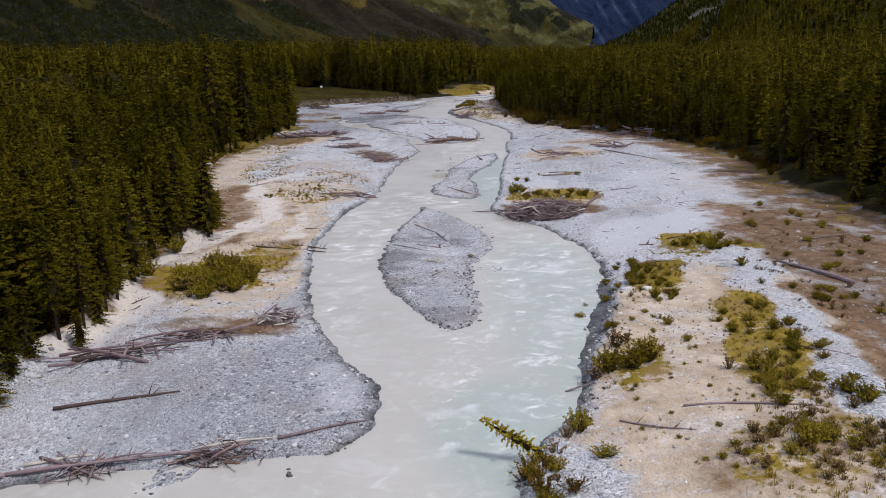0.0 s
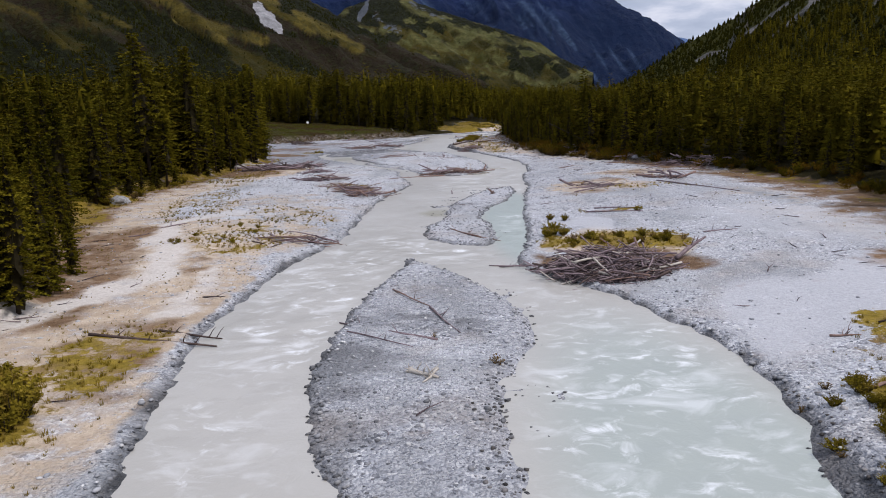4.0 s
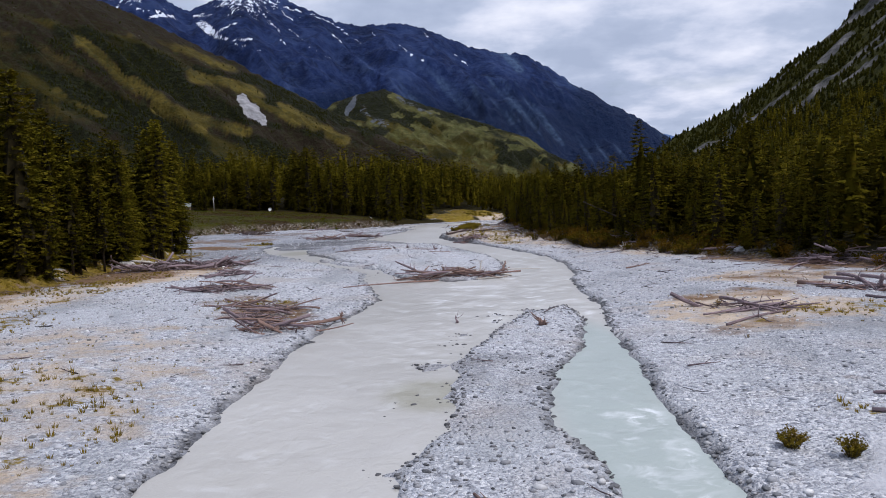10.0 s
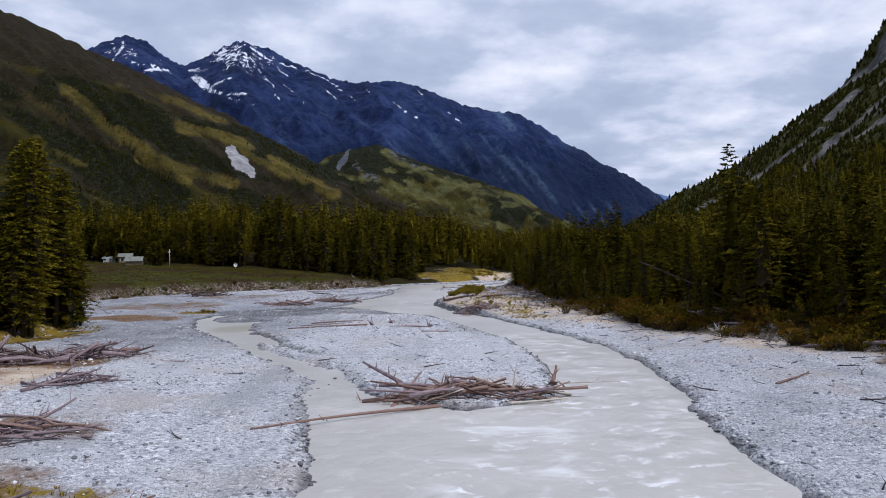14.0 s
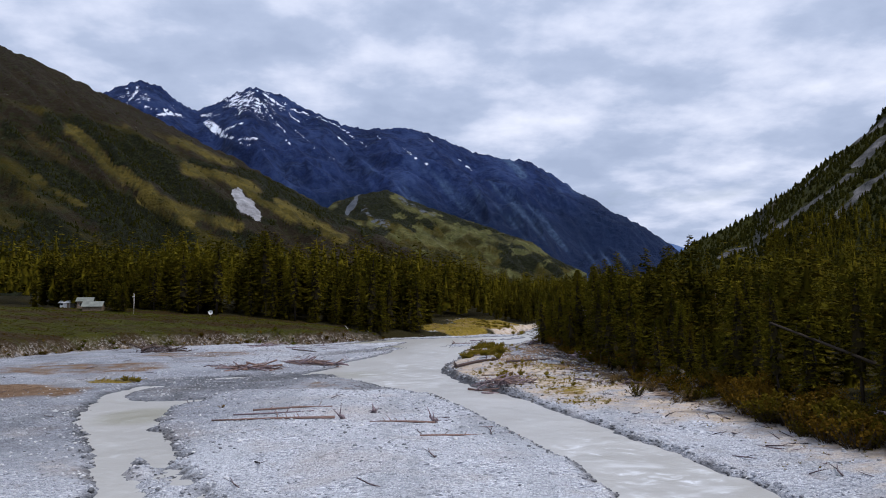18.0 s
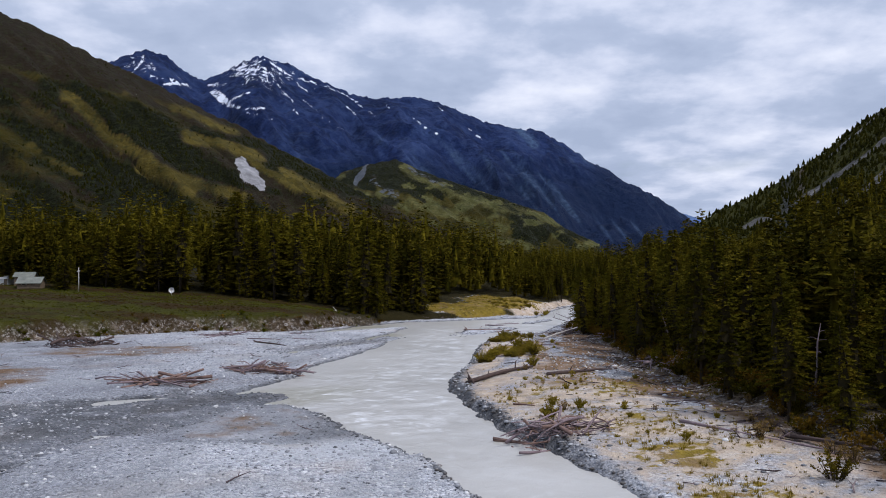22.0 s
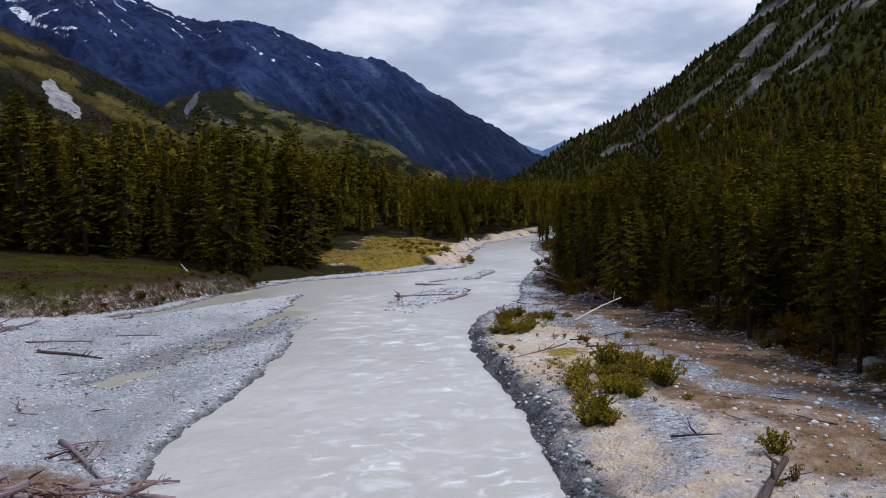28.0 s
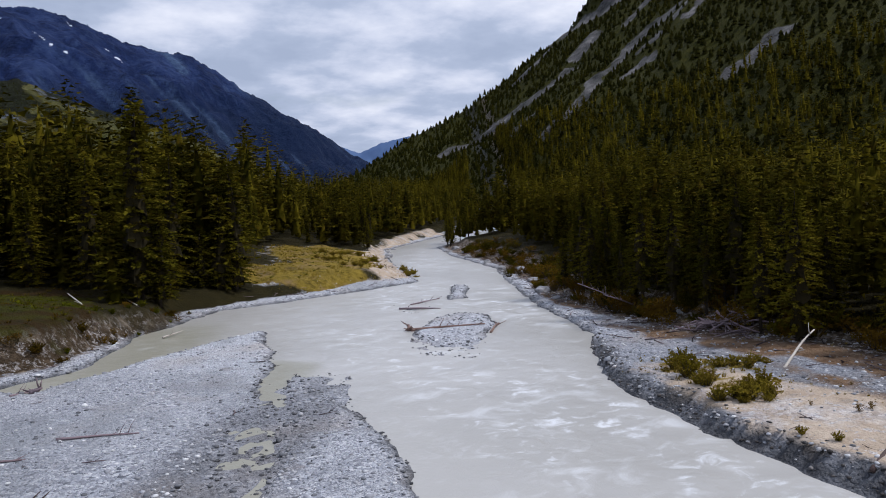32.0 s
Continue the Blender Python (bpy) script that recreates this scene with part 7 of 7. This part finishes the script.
joined("grass_tufts", "olive and straw-coloured grass tufts on the banks", [(np.array(tuft_v), np.array(tuft_f, np.int32))], tx[keep], ty[keep], th[keep], npr.uniform(0.5, 1.3, keep.sum()) * np.where(tz["moss"][keep] > 0.35, 0.75, 0.4), npr, GRASS, "grass")

mx, my = scatter(npr, -112, 40, 256, 450, 0.75)
mh, mz, md, ml, _ = lay(mx, my, True)
keep = (npr.random(len(mx)) < 0.75 * mz["meadow"] * np.clip(fbm(mx, my * 1.6, 6, 4, 133) + 0.75, 0.1, 1)) & (md > 0.4) & (ml > -2)
joined("meadow_grass", "uneven green and brown grass on the riverside meadow", [(np.array(tuft_v) * (1.5, 1.5, 0.8), np.array(tuft_f, np.int32))], mx[keep], my[keep], mh[keep] - 0.03, npr.uniform(0.4, 1.2, keep.sum()), npr, MEADOW_GRASS, "grass")


def stone_proto(rng):
    bm = bmesh.new()
    bmesh.ops.create_icosphere(bm, subdivisions=1, radius=1.0)
    sx, sy, sz = rng.uniform(0.8, 1.25), rng.uniform(0.6, 1.0), rng.uniform(0.35, 0.7)
    for v in bm.verts:
        v.co = Vector((v.co.x * sx, v.co.y * sy, v.co.z * sz)) * rng.uniform(0.62, 1.25)
    v, f = np.array([tuple(q.co) for q in bm.verts]), np.array([[q.index for q in fc.verts] for fc in bm.faces], np.int32)
    bm.free()
    return v, f


stone_protos = [stone_proto(plant_rng) for _ in range(6)]
qx, qy = scatter(npr, -42, 50, 33, 400, 0.34)
qh, qz, qd, ql, qr = lay(qx, qy, True)
edge = np.exp(-np.abs(qd - 0.25) / 0.36)
bankside = (qx > 2) * ((qy > 252) * (qy < 346) + (qy < 72)) * np.exp(-np.maximum(qd - 0.3, 0) / 0.8)
coarse = np.clip(fbm(qx, qy, 9, 4, 141) * 1.4 + 0.45, 0.03, 1)
dens = (0.75 * edge * (1 - 0.65 * bankside) + (0.32 + 0.4 * blob(qx, qy, 17, 300, 7, 34)) * coarse * (1 - 0.6 * qz["sand"]) + 0.12 * blob(qx, qy, 18, 298, 7, 36) + 0.10 * blob(qx, qy, -22, 320, 12, 30) + 0.25 * qz["bank"] + 0.03 + 0.2 * (qz["wet"] > 0.3) * (qd > 0)) * np.where(np.abs(qx) < 32, 1.0, 0.35) * (1 - qz["wood"]) * (1 - 0.9 * qz["meadow"]) * (1 - 0.85 * np.minimum(qz["moss"], 1)) * (1 - 0.45 * qz["sand"]) * (1 - 0.9 * np.minimum(qz["silt"], 1))
dens = np.where(qd < -0.6, 0.42 * smooth(qh, -0.28, -0.05), dens) * (np.maximum(ql, qr) < 4)
keep = npr.random(len(qx)) < dens
size = 0.05 + 0.12 * npr.random(keep.sum()) ** 2.2 + 0.12 * npr.random(keep.sum()) ** 10 + 0.05 * edge[keep] * npr.random(keep.sum())
joined("river_stones", "loose grey and white river stones on the gravel", stone_protos, qx[keep], qy[keep], qh[keep] + size * 0.1, size, npr, STONE, "stones")

ux, uy = scatter(npr, 1, 24, 34, 348, 0.26)
uk = ((uy > 252) & (uy < 346)) | (uy < 74)
ux, uy = ux[uk], uy[uk]
uh, uz, ud, _, _ = lay(ux, uy, True)
keep = (npr.random(len(ux)) < 0.8 * (ud > -0.15) * np.exp(-np.maximum(ud - 0.25, 0) / 0.42) * np.where(uy < 74, 0.6, 1.0)) & (ud < 1.8)
size = 0.05 + 0.13 * npr.random(keep.sum()) ** 2
joined("bank_stones", "dark wet stones along the undercut bank", stone_protos, ux[keep], uy[keep], uh[keep] + size * 0.15, size, npr, DARKSTONE, "stones")

# large boulders, one by one
def boulder(x, y, r, label="grey boulder on the river bank", mat=None):
    bm = bmesh.new()
    bmesh.ops.create_icosphere(bm, subdivisions=3, radius=r)
    off = Vector((x, y, 0))
    for v in bm.verts:
        n = noise.fractal(v.co / r * 1.3 + off, 1.0, 2.0, 4)
        v.co = Vector((v.co.x * 1.2, v.co.y, v.co.z * 0.75)) * (1 + 0.30 * n)
    me = bpy.data.meshes.new("boulder")
    bm.to_mesh(me); bm.free()
    me.materials.append(mat or BOULDER)
    ob = tagged(new("boulder", me), label, "boulder", "boulders by the river")
    ob.location = (x, y, height_at(x, y) + 0.15 * r)


BOULDER = plain("grey_boulder", (0.12, 0.12, 0.13), (0.36, 0.36, 0.37), 1.6, 0.9)
PALE_BOULDER = plain("pale_boulder", (0.30, 0.29, 0.28), (0.58, 0.56, 0.53), 1.6, 0.9)
boulder(-46.5, 153.0, 1.3, "dark boulder at the forest's edge")
boulder(-44.0, 214.5, 1.1, "pale boulder on the wooded bank", PALE_BOULDER)
boulder(-41.5, 216.5, 0.8, "pale boulder on the wooded bank", PALE_BOULDER)
boulder(17.2, 62.9, 0.35, "white stone on mossy ground", PALE_BOULDER)
for x, y, r in ((28.2, 316.0, 0.6), (29.4, 323.0, 0.7), (27.0, 332.0, 0.5), (31.0, 372.0, 0.8), (36.0, 382.0, 0.7), (42.0, 395.0, 0.9), (27.6, 345.0, 0.6), (40.6, 199.0, 0.6), (45.0, 196.0, 0.5), (26.0, 302.0, 0.5), (41.0, 446.0, 0.7), (44.0, 452.0, 0.5), (38.5, 440.0, 0.5), (47.0, 461.0, 0.6), (52.0, 470.0, 0.7), (56.5, 441.0, 0.6), (60.0, 452.0, 0.8), (50.5, 428.0, 0.6), (47.0, 414.0, 0.6), (43.0, 402.0, 0.5), (33.5, 377.0, 0.45), (28.8, 366.0, 0.4)):
    boulder(x, y, r)

# ---------------------------------------------------------------- the camp on the meadow
ROOF = plain("grey_roof", (0.09, 0.10, 0.088), (0.19, 0.20, 0.175), 0.8, 0.7)
PLANK = plain("camp_planks", (0.10, 0.075, 0.05), (0.22, 0.17, 0.12), 2.0, 0.85)
WHITE = plain("white_paint", (0.55, 0.55, 0.54), (0.75, 0.75, 0.74), 1.0, 0.6)
DARKPANE = plain("dark_glass", (0.02, 0.022, 0.025), (0.03, 0.032, 0.035), 1.0, 0.15)


def box_mesh(name, x0, x1, y0, y1, z0, z1, mat, bevel=0.02):
    bm = bmesh.new()
    bmesh.ops.create_cube(bm, size=1.0)
    for v in bm.verts:
        v.co = Vector(((x0 + x1) / 2 + v.co.x * (x1 - x0), (y0 + y1) / 2 + v.co.y * (y1 - y0), (z0 + z1) / 2 + v.co.z * (z1 - z0)))
    bmesh.ops.bevel(bm, geom=bm.edges[:], offset=bevel, segments=1, affect="EDGES")
    me = bpy.data.meshes.new(name)
    bm.to_mesh(me); bm.free()
    me.materials.append(mat)
    return me


def cabin(x, y, w, d, wall, rise, turn, label, roof_mat, wall_mat):
    ob = tagged(new("cabin"), label, "cabin", "camp buildings on the meadow")
    ob.matrix_basis = pose(x, y, height_at(x, y) - 0.1, 0, 0, turn)
    for nm, a in (("front_wall", (-w / 2, w / 2, -d / 2, -d / 2 + 0.15, 0, wall)), ("back_wall", (-w / 2, w / 2, d / 2 - 0.15, d / 2, 0, wall)), ("side_wall", (-w / 2, -w / 2 + 0.15, -d / 2 + 0.15, d / 2 - 0.15, 0, wall)), ("side_wall", (w / 2 - 0.15, w / 2, -d / 2 + 0.15, d / 2 - 0.15, 0, wall))):
        part(nm, box_mesh(nm, *a, wall_mat), ob)
    ov = 0.35
    for sgn in (-1, 1):
        v = [(-w / 2 - ov, sgn * (d / 2 + ov), wall - 0.12), (w / 2 + ov, sgn * (d / 2 + ov), wall - 0.12), (w / 2 + ov, 0, wall + rise), (-w / 2 - ov, 0, wall + rise)]
        v += [(a, b, c + 0.1) for a, b, c in v]
        f = [(0, 1, 2, 3), (7, 6, 5, 4), (0, 4, 5, 1), (1, 5, 6, 2), (2, 6, 7, 3), (3, 7, 4, 0)]
        part("roof_slope", from_lists("roof_slope", v, f, roof_mat), ob)
    for sgn in (-1, 1):
        v = [(sgn * w / 2, -d / 2, wall), (sgn * w / 2, d / 2, wall), (sgn * w / 2, 0, wall + rise), (sgn * (w / 2 - 0.15), -d / 2, wall), (sgn * (w / 2 - 0.15), d / 2, wall), (sgn * (w / 2 - 0.15), 0, wall + rise)]
        part("gable", from_lists("gable", v, [(0, 1, 2), (5, 4, 3), (0, 3, 4, 1), (1, 4, 5, 2), (2, 5, 3, 0)], wall_mat), ob)
    door = part("door", box_mesh("door", 0.6, 1.4, -d / 2 - 0.04, -d / 2 - 0.003, 0.1, min(1.95, wall - 0.1), PLANK), ob)
    part("handle", box_mesh("handle", 0.68, 0.72, -d / 2 - 0.09, -d / 2 - 0.045, 0.85, 0.97, DARKPANE, 0.006), door, "dark iron handle")
    window = part("window", box_mesh("window", -1.4, -0.5, -d / 2 - 0.03, -d / 2 - 0.003, 0.9, min(1.6, wall - 0.15), DARKPANE), ob)
    for nm, a in (("frame_side", (-1.46, -1.402, 0.88, 1.02)), ("frame_side", (-0.498, -0.44, 0.88, 1.02))):
        part(nm, box_mesh(nm, a[0], a[1], -d / 2 - 0.05, -d / 2 - 0.004, 0.86, min(1.64, wall - 0.11), WHITE, 0.008), window)


cabin(-88.5, 389.0, 4.8, 3.6, 1.2, 1.3, 8, "small cabin with a pale grey roof on the meadow", ROOF, PLANK)
cabin(-101.0, 401.0, 3.0, 2.6, 1.6, 0.7, -5, "white hut under the trees behind the meadow", WHITE, WHITE)
cabin(-94.5, 398.0, 4.0, 3.0, 2.2, 1.0, 12, "dark plank shed under the trees", ROOF, PLANK)


def pole_at(x, y, h, label):
    ob = tagged(new("utility_pole"), label, "pole")
    ob.location = (x, y, height_at(x, y) - 0.2)
    v, f = [], []
    tube(v, f, [(0, 0, 0), (0.05, 0, h * 0.5), (0.02, 0, h)], [0.13, 0.11, 0.08], 8)
    part("post", from_lists("post", v, f, PALEWOOD, True), ob)
    brace = part("brace", box_mesh("brace", -0.35, 0.35, -0.14, -0.09, h * 0.82, h * 0.86, PALEWOOD), ob)
    for x0 in (-0.30, 0.24):
        part("insulator", box_mesh("insulator", x0, x0 + 0.06, -0.145, -0.085, h * 0.86 + 0.002, h * 0.86 + 0.11, WHITE, 0.012), brace)


pole_at(-76.8, 386.5, 5.6, "pale bare wooden pole on the meadow")

# a white dish on a short post
dish = tagged(new("satellite_dish"), "white round satellite dish on a post in the meadow", "satellite dish")
dish.matrix_basis = pose(-56.7, 388.0, height_at(-56.7, 388.0) - 0.1, 0, 0, 10)
v, f = [], []
tube(v, f, [(0, 0, 0), (0, 0, 0.7), (0, 0, 1.3)], [0.05, 0.045, 0.04], 7)
part("post", from_lists("post", v, f, PALEWOOD, True), dish)
v, f, seg = [], [], 18
for ring, (rr, yy) in enumerate(((0.05, 0.0), (0.3, -0.05), (0.5, -0.13), (0.62, -0.22))):
    for k in range(seg):
        w = 6.283 * k / seg
        v.append((rr * math.cos(w), yy - 0.06, 1.35 + rr * math.sin(w)))
for ring in range(3):
    for k in range(seg):
        f.append((ring * seg + k, ring * seg + (k + 1) % seg, (ring + 1) * seg + (k + 1) % seg, (ring + 1) * seg + k))
f.append(tuple(range(seg)))
part("reflector", from_lists("reflector", v, f, WHITE, True), dish)
v, f = [], []
tube(v, f, [(0, -0.2, 0.8), (0, -0.5, 1.1), (0, -0.62, 1.35)], [0.02, 0.02, 0.05], 6)
part("feed_arm", from_lists("feed_arm", v, f, BARK, True), dish)

# a fallen young larch that hangs over the river
hgt, trunk_me, crown_me = TREES[7]
sapling = tagged(new("leaning_larch"), "yellowish young larch leaning over the river's edge", "tree")
part("trunk", trunk_me, sapling)
yellow_crown = crown_me.copy()
yellow_crown.materials[0] = foliage_material("yellow_needles", (0.24, 0.19, 0.01), (0.52, 0.40, 0.03), False, (0.34, 0.22, 0.03))
part("crown", yellow_crown, sapling)
sapling.matrix_basis = pose(4.9, 36.6, 0.5, 0, 0, 165) @ pose(0, 0, 0, 0, 62, 0) @ Matrix.Diagonal((0.42, 0.42, 0.85, 1))
for cx, cy in ((44.0, 392.0), (50.0, 408.0), (55.0, 424.0), (60.0, 440.0)):
    thicket(cx, cy, 3.0, 7.0, 12, 0.6, 1.3, ("amber", "olive", "dry"))
# trees that stand alone on the meadow
for x, y, k, s in ((-80.5, 388.5, 6, 0.95), (-83.0, 390.5, 4, 0.8)):
    ob = tagged(new("larch_tree"), "bushy green larch standing on the meadow by the cabin", "tree", "larches along the river")
    part("trunk", TREES[k][1], ob)
    part("crown", TREES[k][2], ob)
    ob.matrix_basis = pose(x, y, height_at(x, y) - 0.1, 0, 0, x * 7) @ Matrix.Diagonal((s * 1.35, s * 1.35, s, 1))

# dead pale trunks that lean at the forest's edge
snag_rng = random.Random(77)
for x, y, h, lx, ly in ((46.0, 348.0, 8.0, 4, 6), (52.0, 346.0, 7.0, -12, 5), (37.0, 352.0, 6.0, 10, -20), (36.0, 262.0, 8.0, -16, 8), (46.0, 290.0, 9.0, -8, -10), (27.0, 264.0, 5.0, 3, 4), (-52.0, 232.0, 7.0, 3, -6)):
    ob = tagged(new("dead_tree"), "bare grey dead trunk leaning at the forest edge", "dead tree", "dead trunks")
    v, f = [], []
    tube(v, f, [(0, 0, 0), (0.08, 0.05, h * 0.4), (-0.05, 0.0, h * 0.75), (0.1, 0.05, h)], [0.085, 0.07, 0.05, 0.015], 6)
    bole = part("trunk", from_lists("trunk", v, f, DRIFT, True), ob)
    for _ in range(5):
        z, w = snag_rng.uniform(0.35, 0.92) * h, snag_rng.uniform(0, 6.28)
        v, f = [], []
        tube(v, f, [(0, 0, z), (0.35 * math.cos(w), 0.35 * math.sin(w), z + 0.1), (0.7 * math.cos(w), 0.7 * math.sin(w), z + 0.05)], [0.03, 0.022, 0.008], 4)
        part("branch_stub", from_lists("branch_stub", v, f, DRIFT), bole)
    ob.matrix_basis = pose(x, y, height_at(x, y) - 0.25, lx, ly, 0)
